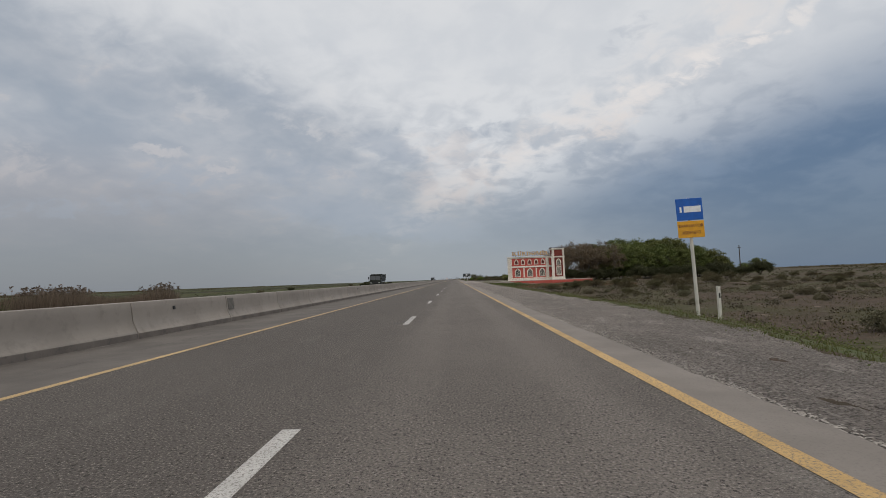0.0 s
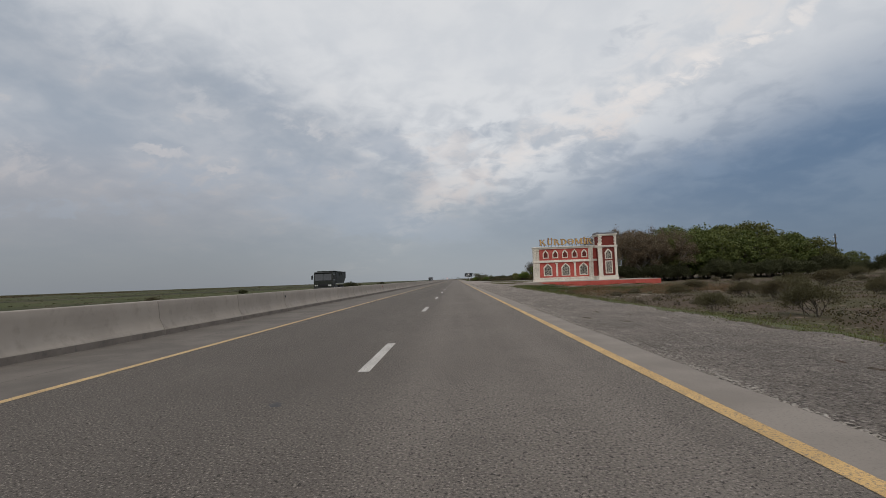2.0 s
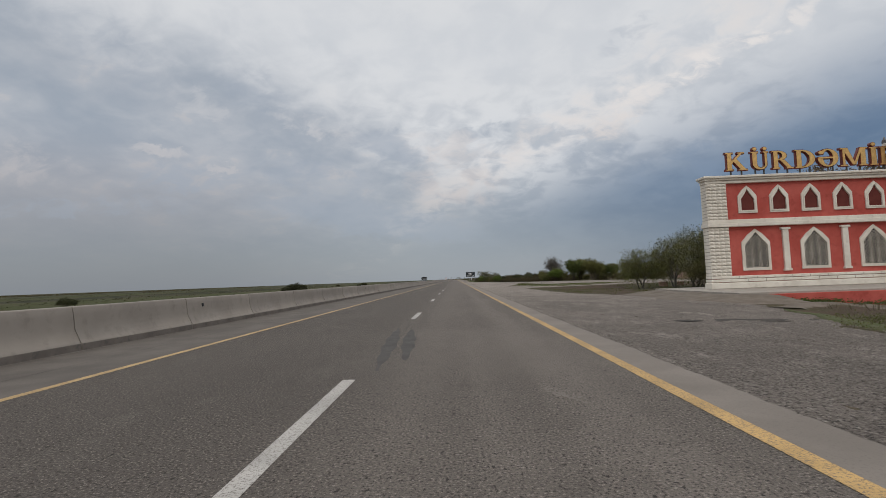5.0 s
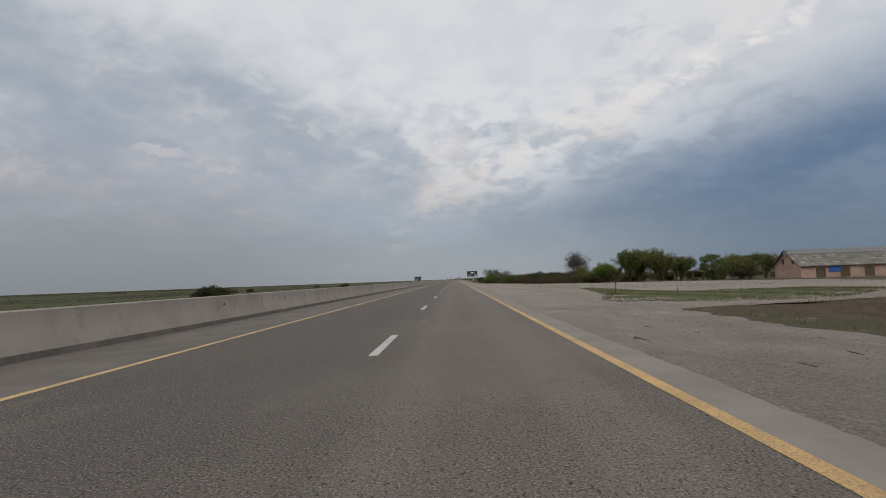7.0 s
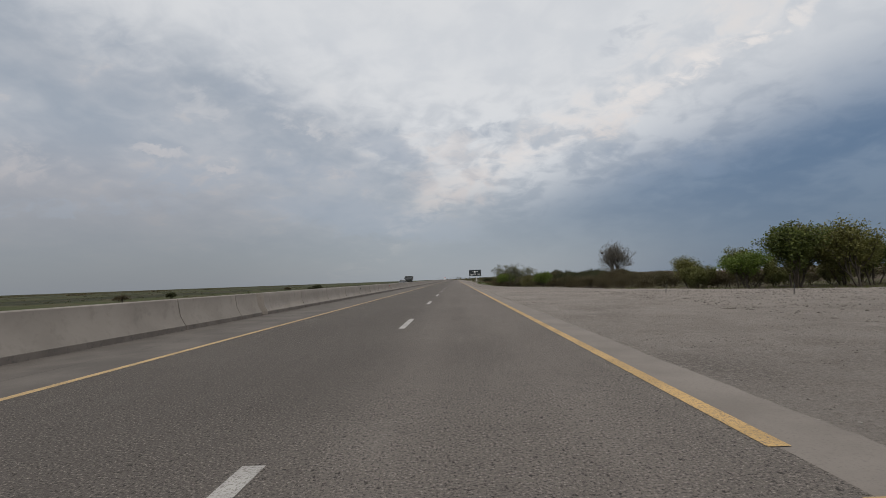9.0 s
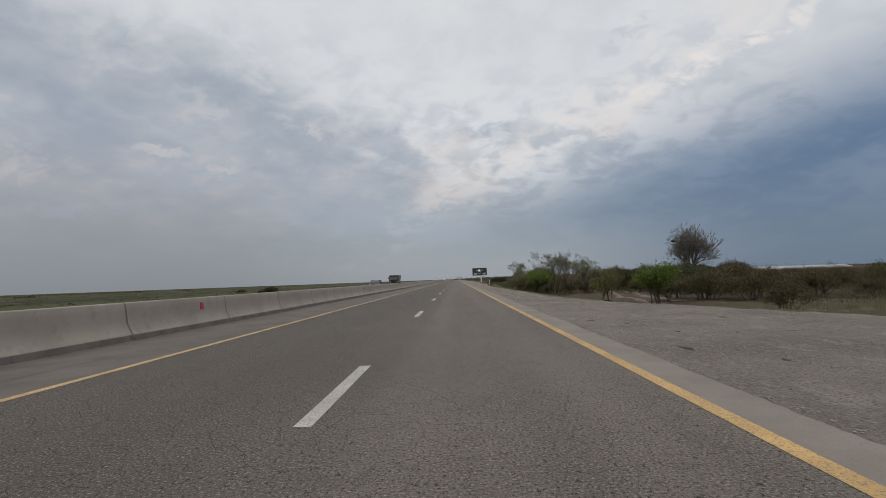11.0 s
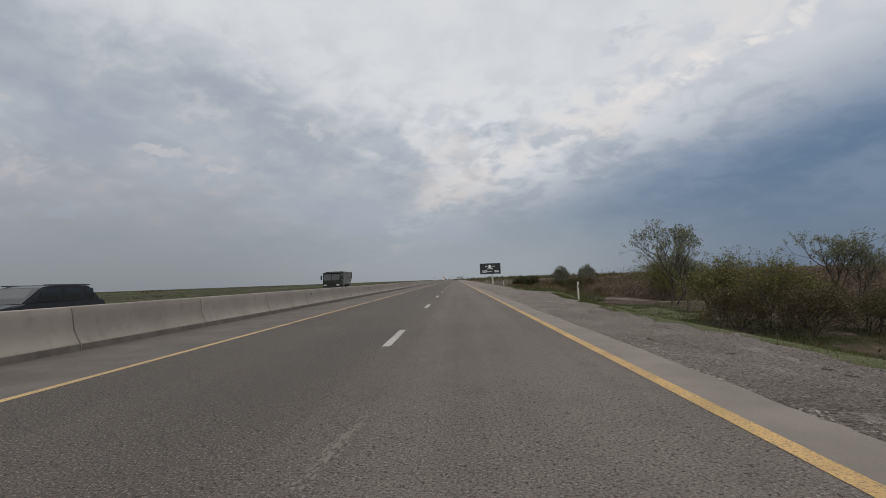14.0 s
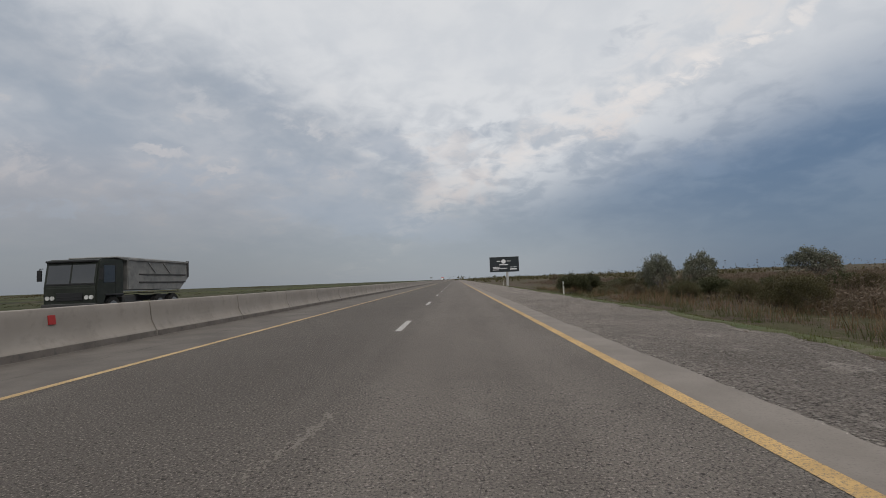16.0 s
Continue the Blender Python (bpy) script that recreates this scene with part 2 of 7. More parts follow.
def asphalt_material(name, dark, light, cracks):
    m, n, l, b = material(name, 0.88, 0, 0.22)
    t = n.new("ShaderNodeTexCoord").outputs["Object"]
    sp = n.new("ShaderNodeSeparateXYZ")
    l.new(t, sp.inputs[0])
    grain = tex(n, l, "noise", 46, 5, 0.72, t)
    coarse = tex(n, l, "noise", 13, 6, 0.8, t)
    stone = tex(n, l, "voronoi", 55, vec=t)
    patch = tex(n, l, "noise", 0.22, 5, 0.6, t)
    lane = tex(n, l, "noise", 0.9, 4, 0.6, t, (1.3, 0.03, 1))
    col = mixc(n, l, ramp(n, l, patch.outputs[0], 0.3, 0.7), dark, light)
    col = mixc(n, l, ramp(n, l, lane.outputs[0], 0.42, 0.7, 0, 0.3), col, tuple(x * 1.3 for x in light))
    # paler wheel paths in the travelled lane
    for wx_ in (-0.55, 1.25):
        off = n.new("ShaderNodeMath")
        off.operation = "SUBTRACT"
        l.new(sp.outputs[0], off.inputs[0])
        off.inputs[1].default_value = wx_
        far_ = n.new("ShaderNodeMath")
        far_.operation = "ABSOLUTE"
        l.new(off.outputs[0], far_.inputs[0])
        col = mixc(n, l, ramp(n, l, far_.outputs[0], 0.1, 0.55, 0.28, 0), col, tuple(x * 1.35 for x in light))
    # the passing lane is darker, fading out towards the travelled lane
    col = mixc(n, l, ramp(n, l, sp.outputs[0], -2.6, 0.4, 0.55, 0), col, tuple(x * 0.55 for x in dark))
    col = mixc(n, l, ramp(n, l, grain.outputs[0], 0.36, 0.49, 0.9, 0), col, tuple(x * 0.18 for x in dark))
    col = mixc(n, l, ramp(n, l, grain.outputs[0], 0.54, 0.66, 0, 0.85), col, tuple(x * 2.3 for x in light))
    col = mixc(n, l, ramp(n, l, coarse.outputs[0], 0.32, 0.44, 0.4, 0), col, tuple(x * 0.45 for x in dark))
    # pits and pale chippings
    pit = tex(n, l, "noise", 24, 3, 0.6, t, (1.0, 0.7, 1))
    col = mixc(n, l, ramp(n, l, pit.outputs[0], 0.60, 0.67, 0, 0.85), col, tuple(x * 0.2 for x in dark))
    col = mixc(n, l, ramp(n, l, pit.outputs[0], 0.26, 0.33, 0.6, 0), col, tuple(x * 2.0 for x in light))
    blotch = tex(n, l, "noise", 2.6, 5, 0.65, t)
    col = mixc(n, l, ramp(n, l, blotch.outputs[0], 0.34, 0.5, 0.2, 0), col, tuple(x * 0.65 for x in dark))
    # dusty scuffs
    sc = tex(n, l, "noise", 0.5, 8, 0.72, t, (1.4, 0.5, 1))
    col = mixc(n, l, ramp(n, l, sc.outputs[0], 0.56, 0.78, 0, 0.26), col, (0.32, 0.29, 0.255))
    if cracks:
        wob = tex(n, l, "noise", 2.2, 5, 0.65, t)
        wv = n.new("ShaderNodeVectorMath")
        wv.operation = "MULTIPLY_ADD"
        l.new(wob.outputs["Color"], wv.inputs[0])
        wv.inputs[1].default_value = (0.13, 0.13, 0)
        l.new(t, wv.inputs[2])
        v = tex(n, l, "voronoi", 3.4, vec=wv.outputs[0], stretch=(1.0, 0.6, 1))
        v.feature, v.voronoi_dimensions = "DISTANCE_TO_EDGE", "2D"
        where = tex(n, l, "noise", 0.13, 3, 0.5, t)
        ln = ramp(n, l, v.outputs[0], 0.002, 0.012, 1, 0)
        mk = n.new("ShaderNodeMath")
        mk.operation = "MULTIPLY"
        l.new(ln, mk.inputs[0])
        # the old stretch of surfacing before the reed beds is the most cracked
        old1, old2 = ramp(n, l, sp.outputs[1], 215.0, 240.0, 0.2, 1.0), ramp(n, l, sp.outputs[1], 290.0, 330.0, 1.0, 0.55)
        mo = n.new("ShaderNodeMath")
        mo.operation = "MULTIPLY"
        l.new(old1, mo.inputs[0])
        l.new(old2, mo.inputs[1])
        mw = n.new("ShaderNodeMath")
        mw.operation = "MULTIPLY"
        l.new(ramp(n, l, where.outputs[0], 0.36, 0.54, 0.2, 1.0), mw.inputs[0])
        l.new(mo.outputs[0], mw.inputs[1])
        l.new(mw.outputs[0], mk.inputs[1])
        col = mixc(n, l, mk.outputs[0], col, (0.025, 0.025, 0.025))
    l.new(col, b.inputs["Base Color"])
    bp = n.new("ShaderNodeBump")
    bp.inputs["Strength"].default_value, bp.inputs["Distance"].default_value = 0.8, 0.012
    l.new(stone.outputs["Distance"], bp.inputs["Height"])
    bp2 = n.new("ShaderNodeBump")
    bp2.inputs["Strength"].default_value, bp2.inputs["Distance"].default_value = 0.6, 0.02
    l.new(grain.outputs[0], bp2.inputs["Height"])
    l.new(bp.outputs[0], bp2.inputs["Normal"])
    l.new(bp2.outputs[0], b.inputs["Normal"])
    return m


def paint_material(name, c):
    """Road paint, worn through to the asphalt in specks."""
    m, n, l, b = material(name, 0.75, 0, 0.3)
    t = n.new("ShaderNodeTexCoord").outputs["Object"]
    w = tex(n, l, "noise", 45, 6, 0.8, t)
    s = tex(n, l, "noise", 1.2, 5, 0.6, t)
    col = mixc(n, l, ramp(n, l, s.outputs[0], 0.3, 0.7), c, tuple(x * 0.72 for x in c))
    col = mixc(n, l, ramp(n, l, w.outputs[0], 0.38, 0.52, 0.9, 0), col, (0.14, 0.122, 0.106))
    l.new(col, b.inputs["Base Color"])
    return m


def gravel_material(name, c1, c2, pale, dark):
    """Trodden grit with paler crust in broken patches and dark gaps between the stones."""
    m, n, l, b = material(name, 0.92, 0, 0.2)
    t = n.new("ShaderNodeTexCoord").outputs["Object"]
    a = tex(n, l, "noise", 0.35, 5, 0.6, t)
    col = mixc(n, l, ramp(n, l, a.outputs[0], 0.32, 0.68), c1, c2)
    g = tex(n, l, "noise", 12, 6, 0.75, t)
    col = mixc(n, l, ramp(n, l, g.outputs[0], 0.53, 0.66, 0, 0.75), col, pale)
    col = mixc(n, l, ramp(n, l, g.outputs[0], 0.34, 0.46, 0.85, 0), col, dark)
    k = tex(n, l, "noise", 1.5, 8, 0.72, t, (1.2, 0.45, 1))
    col = mixc(n, l, ramp(n, l, k.outputs[0], 0.55, 0.66, 0, 0.6), col, tuple(x * 1.08 for x in pale))
    f = tex(n, l, "noise", 30, 4, 0.65, t)
    col = mixc(n, l, ramp(n, l, f.outputs[0], 0.38, 0.49, 0.85, 0), col, tuple(x * 0.7 for x in dark))
    col = mixc(n, l, ramp(n, l, f.outputs[0], 0.55, 0.66, 0, 0.7), col, pale)
    # the lot is trodden flat and dusty
    sp = n.new("ShaderNodeSeparateXYZ")
    l.new(t, sp.inputs[0])
    lot = n.new("ShaderNodeMath")
    lot.operation = "MULTIPLY"
    l.new(ramp(n, l, sp.outputs[1], 118.0, 150.0, 0, 0.6), lot.inputs[0])
    l.new(ramp(n, l, sp.outputs[1], 225.0, 265.0, 1, 0), lot.inputs[1])
    dusty = n.new("ShaderNodeMath")
    dusty.operation = "MULTIPLY"
    l.new(lot.outputs[0], dusty.inputs[0])
    l.new(ramp(n, l, a.outputs[0], 0.25, 0.7, 0.45, 1.0), dusty.inputs[1])
    col = mixc(n, l, dusty.outputs[0], col, tuple(0.5 * (x + y) for x, y in zip(c2, pale)))
    l.new(col, b.inputs["Base Color"])
    bp = n.new("ShaderNodeBump")
    bp.inputs["Strength"].default_value, bp.inputs["Distance"].default_value = 1.0, 0.11
    l.new(g.outputs[0], bp.inputs["Height"])
    l.new(bp.outputs[0], b.inputs["Normal"])
    return m


M = {}
M["asphalt"] = asphalt_material("asphalt", (0.128, 0.111, 0.097), (0.165, 0.144, 0.126), True)
M["asphalt_far"] = asphalt_material("asphalt_far", (0.125, 0.112, 0.10), (0.155, 0.138, 0.124), False)
M["edge_strip"] = surface("dusty_asphalt", (0.185, 0.161, 0.14), (0.235, 0.206, 0.18), 0.8, (0.14, 0.122, 0.107), 40, 0.6, bump=0.35, bs=90, depth=0.004)
M["edge_left"] = surface("dirty_shoulder", (0.103, 0.09, 0.079), (0.145, 0.127, 0.111), 0.8, (0.10, 0.088, 0.078), 40, 0.6, bump=0.35, bs=90, depth=0.004)
M["tar"] = surface("tar_patch", (0.05, 0.05, 0.052), (0.075, 0.073, 0.072), 3, (0.11, 0.1, 0.095), 60, 0.6, bump=0.4, bs=90, depth=0.004)
M["seam"] = surface("dark_seam", (0.035, 0.03, 0.027), (0.085, 0.075, 0.066), 2.5, (0.13, 0.115, 0.10), 6, 0.9, bump=0.3)
M["scuff"] = surface("rubber_streak", (0.058, 0.054, 0.05), (0.085, 0.079, 0.073), 3, (0.14, 0.132, 0.124), 60, 0.7, bump=0.4, bs=90, depth=0.004)
M["paint_white"] = paint_material("white_road_paint", (0.52, 0.495, 0.46))
M["paint_yellow"] = paint_material("yellow_road_paint", (0.58, 0.375, 0.15))
M["paint_pale"] = paint_material("faded_yellow_paint", (0.58, 0.395, 0.18))
M["gravel"] = gravel_material("grey_gravel", (0.185, 0.16, 0.14), (0.265, 0.23, 0.202), (0.42, 0.372, 0.326), (0.08, 0.069, 0.06))
M["stone"] = surface("loose_stone", (0.21, 0.183, 0.16), (0.40, 0.355, 0.31), 3, vary=0.35, bump=0.5, bs=60)
M["crumb"] = surface("pale_crust", (0.28, 0.25, 0.218), (0.43, 0.385, 0.34), 2, bump=0.4, bs=60)
M["stain"] = surface("damp_gravel", (0.042, 0.037, 0.033), (0.08, 0.07, 0.062), 2, (0.2, 0.175, 0.15), 14, 0.6, bump=0.8, bs=20, depth=0.05)
M["dust"] = surface("pale_dust", (0.31, 0.28, 0.245), (0.39, 0.355, 0.31), 2, (0.2, 0.19, 0.175), 14, 0.8, bump=0.5, bs=40, depth=0.01)
M["concrete"] = surface("barrier_concrete", (0.235, 0.208, 0.182), (0.29, 0.258, 0.226), 0.7, (0.18, 0.158, 0.138), 3, 0.45, bump=0.25, bs=45, depth=0.006, vary=0.05)
M["concrete_foot"] = surface("dirty_concrete", (0.135, 0.118, 0.104), (0.19, 0.166, 0.146), 1.2, (0.09, 0.085, 0.08), 9, 0.6, bump=0.35, bs=45)
M["mortar"] = surface("grey_mortar", (0.12, 0.112, 0.10), (0.17, 0.157, 0.14), 5, bump=0.4, bs=50)
M["red_reflector"] = plain("red_reflector", (0.35, 0.025, 0.02), 0.35)
M["black_plastic"] = plain("black_plastic", (0.015, 0.015, 0.016), 0.5)
M["stucco_red"] = surface("red_stucco", (0.44, 0.082, 0.064), (0.55, 0.125, 0.10), 0.6, (0.30, 0.052, 0.04), 2.2, 0.55, bump=0.25, bs=70, depth=0.005)
M["stucco_dark"] = surface("brown_red_stucco", (0.16, 0.034, 0.026), (0.20, 0.046, 0.036), 0.8, (0.12, 0.024, 0.018), 6, 0.45, bump=0.25, bs=70, depth=0.005)
M["white_stone"] = surface("white_painted_stone", (0.70, 0.64, 0.56), (0.83, 0.78, 0.69), 0.9, (0.46, 0.40, 0.33), 3.4, 0.34, bump=0.3, bs=50, depth=0.006)
M["tracery"] = surface("weathered_tracery", (0.42, 0.38, 0.325), (0.56, 0.51, 0.44), 2, (0.24, 0.21, 0.18), 6, 0.5, bump=0.2)
M["joint"] = surface("dark_stone_joint", (0.26, 0.22, 0.175), (0.36, 0.31, 0.25), 2, bump=0.3, bs=50)
M["niche"] = surface("niche_brown", (0.12, 0.03, 0.024), (0.155, 0.04, 0.032), 2, bump=0.2, bs=60)
M["pane_dark"] = plain("dark_pane", (0.03, 0.03, 0.032), 0.25)
M["merlon"] = surface("grey_tiles", (0.13, 0.13, 0.135), (0.2, 0.2, 0.2), 2, bump=0.2, bs=40)
M["gold"] = plain("gold_sheet", (0.74, 0.45, 0.17), 0.3, 0.9)
M["letter_side"] = plain("brown_letter_side", (0.16, 0.03, 0.022), 0.5)
M["steel"] = plain("dark_steel", (0.06, 0.058, 0.055), 0.5, 0.3)
M["galv"] = surface("galvanised_steel", (0.42, 0.41, 0.39), (0.55, 0.54, 0.52), 4, (0.3, 0.25, 0.2), 8, 0.4, rough=0.55, bump=0.1, metal=0.2)
M["sign_blue"] = plain("blue_sign", (0.010, 0.10, 0.42), 0.4)
M["sign_yellow"] = plain("yellow_sign", (0.68, 0.33, 0.02), 0.4)
M["sign_white"] = plain("white_print", (0.78, 0.78, 0.78), 0.45)
M["sign_dark"] = plain("dark_print", (0.12, 0.03, 0.03), 0.5)
M["post_white"] = surface("white_post_paint", (0.50, 0.48, 0.42), (0.62, 0.6, 0.54), 3, (0.35, 0.32, 0.26), 12, 0.5, bump=0.2)
M["board_dark"] = plain("dark_slate_board", (0.025, 0.032, 0.036), 0.45)
M["olive"] = surface("dark_olive_paint", (0.020, 0.024, 0.019), (0.030, 0.034, 0.027), 2, (0.05, 0.047, 0.04), 4, 0.4, rough=0.5, bump=0.05)
M["body_grey"] = surface("dusty_grey_body", (0.17, 0.17, 0.165), (0.24, 0.235, 0.22), 1.5, (0.11, 0.105, 0.1), 4, 0.5, rough=0.6, bump=0.05)
M["rubber"] = surface("tyre_rubber", (0.018, 0.018, 0.018), (0.035, 0.033, 0.03), 5, bump=0.3)
M["rim"] = plain("dusty_rim", (0.2, 0.21, 0.22), 0.5, 0.4)
M["glass"] = plain("vehicle_glass", (0.02, 0.022, 0.024), 0.08, 0.0, 1.0)
M["lamp"] = plain("headlamp_glass", (0.6, 0.6, 0.58), 0.15)
M["car_paint"] = plain("charcoal_car_paint", (0.03, 0.033, 0.038), 0.25)
M["bark"] = surface("bark", (0.055, 0.045, 0.036), (0.10, 0.085, 0.068), 8, bump=0.5, bs=40, depth=0.02)
M["bark_grey"] = surface("grey_bark", (0.10, 0.092, 0.082), (0.17, 0.158, 0.142), 8, bump=0.5, bs=40, depth=0.02)
M["leaf_green"] = foliage("deep_green_leaves", (0.048, 0.068, 0.018), (0.15, 0.175, 0.046), (0.112, 0.106, 0.034))
M["leaf_dark"] = foliage("dark_olive_leaves", (0.032, 0.038, 0.017), (0.098, 0.10, 0.044), (0.062, 0.064, 0.03))
M["leaf_olive"] = foliage("olive_leaves", (0.09, 0.10, 0.03), (0.21, 0.21, 0.07), (0.14, 0.13, 0.05))
M["leaf_thicket"] = foliage("thicket_leaves", (0.06, 0.048, 0.026), (0.12, 0.098, 0.046), (0.085, 0.08, 0.034))
M["leaf_twig"] = foliage("pale_twigs", (0.13, 0.118, 0.10), (0.26, 0.24, 0.21), (0.19, 0.175, 0.15))
M["leaf_sprout"] = foliage("sprouting_leaves", (0.09, 0.10, 0.05), (0.25, 0.25, 0.165), (0.17, 0.17, 0.105))
M["lush"] = foliage("lush_grass", (0.035, 0.062, 0.014), (0.088, 0.122, 0.03), (0.066, 0.088, 0.024))
M["leaf_fresh"] = foliage("fresh_spring_leaves", (0.07, 0.115, 0.018), (0.16, 0.21, 0.04), (0.10, 0.13, 0.026))
M["leaf_lime"] = foliage("sparse_lime_leaves", (0.11, 0.115, 0.03), (0.23, 0.22, 0.075), (0.15, 0.14, 0.045))
M["leaf_brown"] = foliage("brown_buds", (0.10, 0.075, 0.048), (0.20, 0.15, 0.095), (0.145, 0.105, 0.066))
M["leaf_silver"] = foliage("silvery_leaves", (0.11, 0.115, 0.08), (0.21, 0.21, 0.155), (0.15, 0.145, 0.105))
M["scrub"] = foliage("dry_scrub", (0.105, 0.09, 0.055), (0.20, 0.17, 0.11), (0.12, 0.12, 0.065))
M["scrub_dark"] = foliage("dark_scrub", (0.038, 0.030, 0.020), (0.095, 0.076, 0.052), (0.06, 0.048, 0.032))
M["scrub_olive"] = foliage("olive_scrub", (0.04, 0.042, 0.02), (0.098, 0.094, 0.048), (0.066, 0.06, 0.033))
M["grass"] = foliage("verge_grass", (0.075, 0.095, 0.024), (0.15, 0.15, 0.055), (0.11, 0.11, 0.038))
M["dry_grass"] = foliage("dry_red_grass", (0.13, 0.078, 0.045), (0.22, 0.15, 0.085), (0.15, 0.10, 0.055))
M["reed"] = foliage("dry_reed", (0.09, 0.066, 0.046), (0.205, 0.155, 0.112), (0.14, 0.10, 0.07))
M["reed_green"] = foliage("green_reed", (0.06, 0.075, 0.028), (0.12, 0.13, 0.055), (0.09, 0.09, 0.04))
M["plume"] = foliage("reed_plume", (0.10, 0.075, 0.055), (0.17, 0.13, 0.10), (0.13, 0.10, 0.075))
M["roof_sheet"] = surface("weathered_roof", (0.13, 0.12, 0.105), (0.2, 0.185, 0.165), 0.8, (0.4, 0.38, 0.36), 1.2, 0.6, bump=0.3)
M["pink_plaster"] = surface("pinkish_plaster", (0.42, 0.28, 0.22), (0.52, 0.36, 0.29), 0.7, (0.3, 0.2, 0.16), 3, 0.5, bump=0.3)
M["old_wood"] = surface("old_wood", (0.09, 0.065, 0.045), (0.16, 0.12, 0.085), 3, bump=0.3)
M["blue_tarp"] = plain("blue_tarp", (0.03, 0.12, 0.45), 0.5)
M["white_sheet"] = plain("white_sheet_roof", (0.33, 0.335, 0.34), 0.6)
M["turf"] = surface("turf", (0.088, 0.09, 0.038), (0.062, 0.08, 0.026), 1.3, (0.14, 0.12, 0.085), 2.6, 0.7, bump=0.6, bs=25, depth=0.03)
M["streak"] = surface("dust_streak", (0.18, 0.158, 0.138), (0.215, 0.19, 0.166), 6, (0.15, 0.131, 0.115), 50, 0.8, bump=0.4, bs=70, depth=0.006)
M["track"] = surface("pale_track", (0.13, 0.108, 0.087), (0.185, 0.155, 0.126), 1.5, (0.12, 0.095, 0.075), 5, 0.6, bump=0.5, bs=25, depth=0.03)


def soil_material():
    m, n, l, b = material("steppe_soil", 0.95, 0, 0.15)
    t = n.new("ShaderNodeTexCoord").outputs["Object"]
    sp = n.new("ShaderNodeSeparateXYZ")
    l.new(t, sp.inputs[0])
    a = tex(n, l, "noise", 0.09, 6, 0.6, t)
    d = tex(n, l, "noise", 0.9, 6, 0.68, t)
    e = tex(n, l, "noise", 7.0, 5, 0.7, t)
    scrub = mixc(n, l, ramp(n, l, d.outputs[0], 0.38, 0.62), (0.098, 0.068, 0.052), (0.052, 0.042, 0.027))
    scrub = mixc(n, l, ramp(n, l, a.outputs[0], 0.44, 0.58, 0, 0.6), scrub, (0.062, 0.068, 0.026))
    scrub = mixc(n, l, ramp(n, l, d.outputs[0], 0.54, 0.66, 0, 0.8), scrub, (0.19, 0.142, 0.115))
    # farmed strips on the far side of the road
    st = tex(n, l, "noise", 0.02, 4, 0.5, t, (1.0, 0.12, 1.0))
    field = mixc(n, l, ramp(n, l, st.outputs[0], 0.42, 0.58), (0.03, 0.032, 0.016), (0.056, 0.064, 0.023))
    field = mixc(n, l, ramp(n, l, a.outputs[0], 0.50, 0.62, 0, 0.8), field, (0.085, 0.07, 0.042))
    col = mixc(n, l, ramp(n, l, sp.outputs[0], -30.0, -24.0, 1, 0), scrub, field)
    col = mixc(n, l, ramp(n, l, e.outputs[0], 0.36, 0.5, 0.45, 0), col, (0.045, 0.04, 0.025))
    l.new(col, b.inputs["Base Color"])
    bp = n.new("ShaderNodeBump")
    bp.inputs["Strength"].default_value, bp.inputs["Distance"].default_value = 0.8, 0.08
    l.new(e.outputs[0], bp.inputs["Height"])
    l.new(bp.outputs[0], b.inputs["Normal"])
    return m


M["soil"] = soil_material()
rng = np.random.default_rng(7)


# ---------------------------------------------------------------- mesh helpers
def mesh_object(name, verts, faces, mat, parent=None, label="", smooth=False):
    me = bpy.data.meshes.new(name)
    me.from_pydata([tuple(v) for v in verts], [], faces)
    me.materials.append(mat)
    if smooth:
        me.polygons.foreach_set("use_smooth", [True] * len(me.polygons))
    me.update()
    ob = new(name, me)
    if parent:
        ob.parent = parent
    if label:
        ob["label"] = label
    return ob


def part(name, bm, mat, parent=None, label=""):
    me = bpy.data.meshes.new(name)
    bmesh.ops.recalc_face_normals(bm, faces=bm.faces)
    bm.to_mesh(me)
    bm.free()
    me.materials.append(mat)
    ob = new(name, me)
    if parent:
        ob.parent = parent
    if label:
        ob["label"] = label
    return ob


def empty(name, x, y, z, label, category, group="", kind="", rz=0):
    ob = new(name)
    ob.empty_display_size = 0.3
    ob.matrix_basis = pose(x, y, z, 0, 0, rz)
    return tagged(ob, label, category, group, kind)


def box(bm, x0, x1, y0, y1, z0, z1, bevel=0.0):
    r = bmesh.ops.create_cube(bm, size=1)
    vs = r["verts"]
    for v in vs:
        v.co = Vector(((x0 + x1) / 2 + v.co.x * (x1 - x0), (y0 + y1) / 2 + v.co.y * (y1 - y0), (z0 + z1) / 2 + v.co.z * (z1 - z0)))
    if bevel:
        es = list({e for v in vs for e in v.link_edges})
        bmesh.ops.bevel(bm, geom=es, offset=bevel, segments=1, affect="EDGES")
    return bm


def boxes(*rows, bevel=0.0):
    bm = bmesh.new()
    for r in rows:
        box(bm, *r, bevel=bevel)
    return bm


def prism(bm, outline, axis, a, b):
    """An outline of (u, v) drawn out between a and b along an axis."""
    def at(u, v, w):
        return {"x": (w, u, v), "y": (u, w, v), "z": (u, v, w)}[axis]
    lo = [bm.verts.new(at(u, v, a)) for u, v in outline]
    hi = [bm.verts.new(at(u, v, b)) for u, v in outline]
    bm.faces.new(lo)
    bm.faces.new(hi[::-1])
    k = len(lo)
    for i in range(k):
        bm.faces.new((lo[i], hi[i], hi[(i + 1) % k], lo[(i + 1) % k]))
    return bm


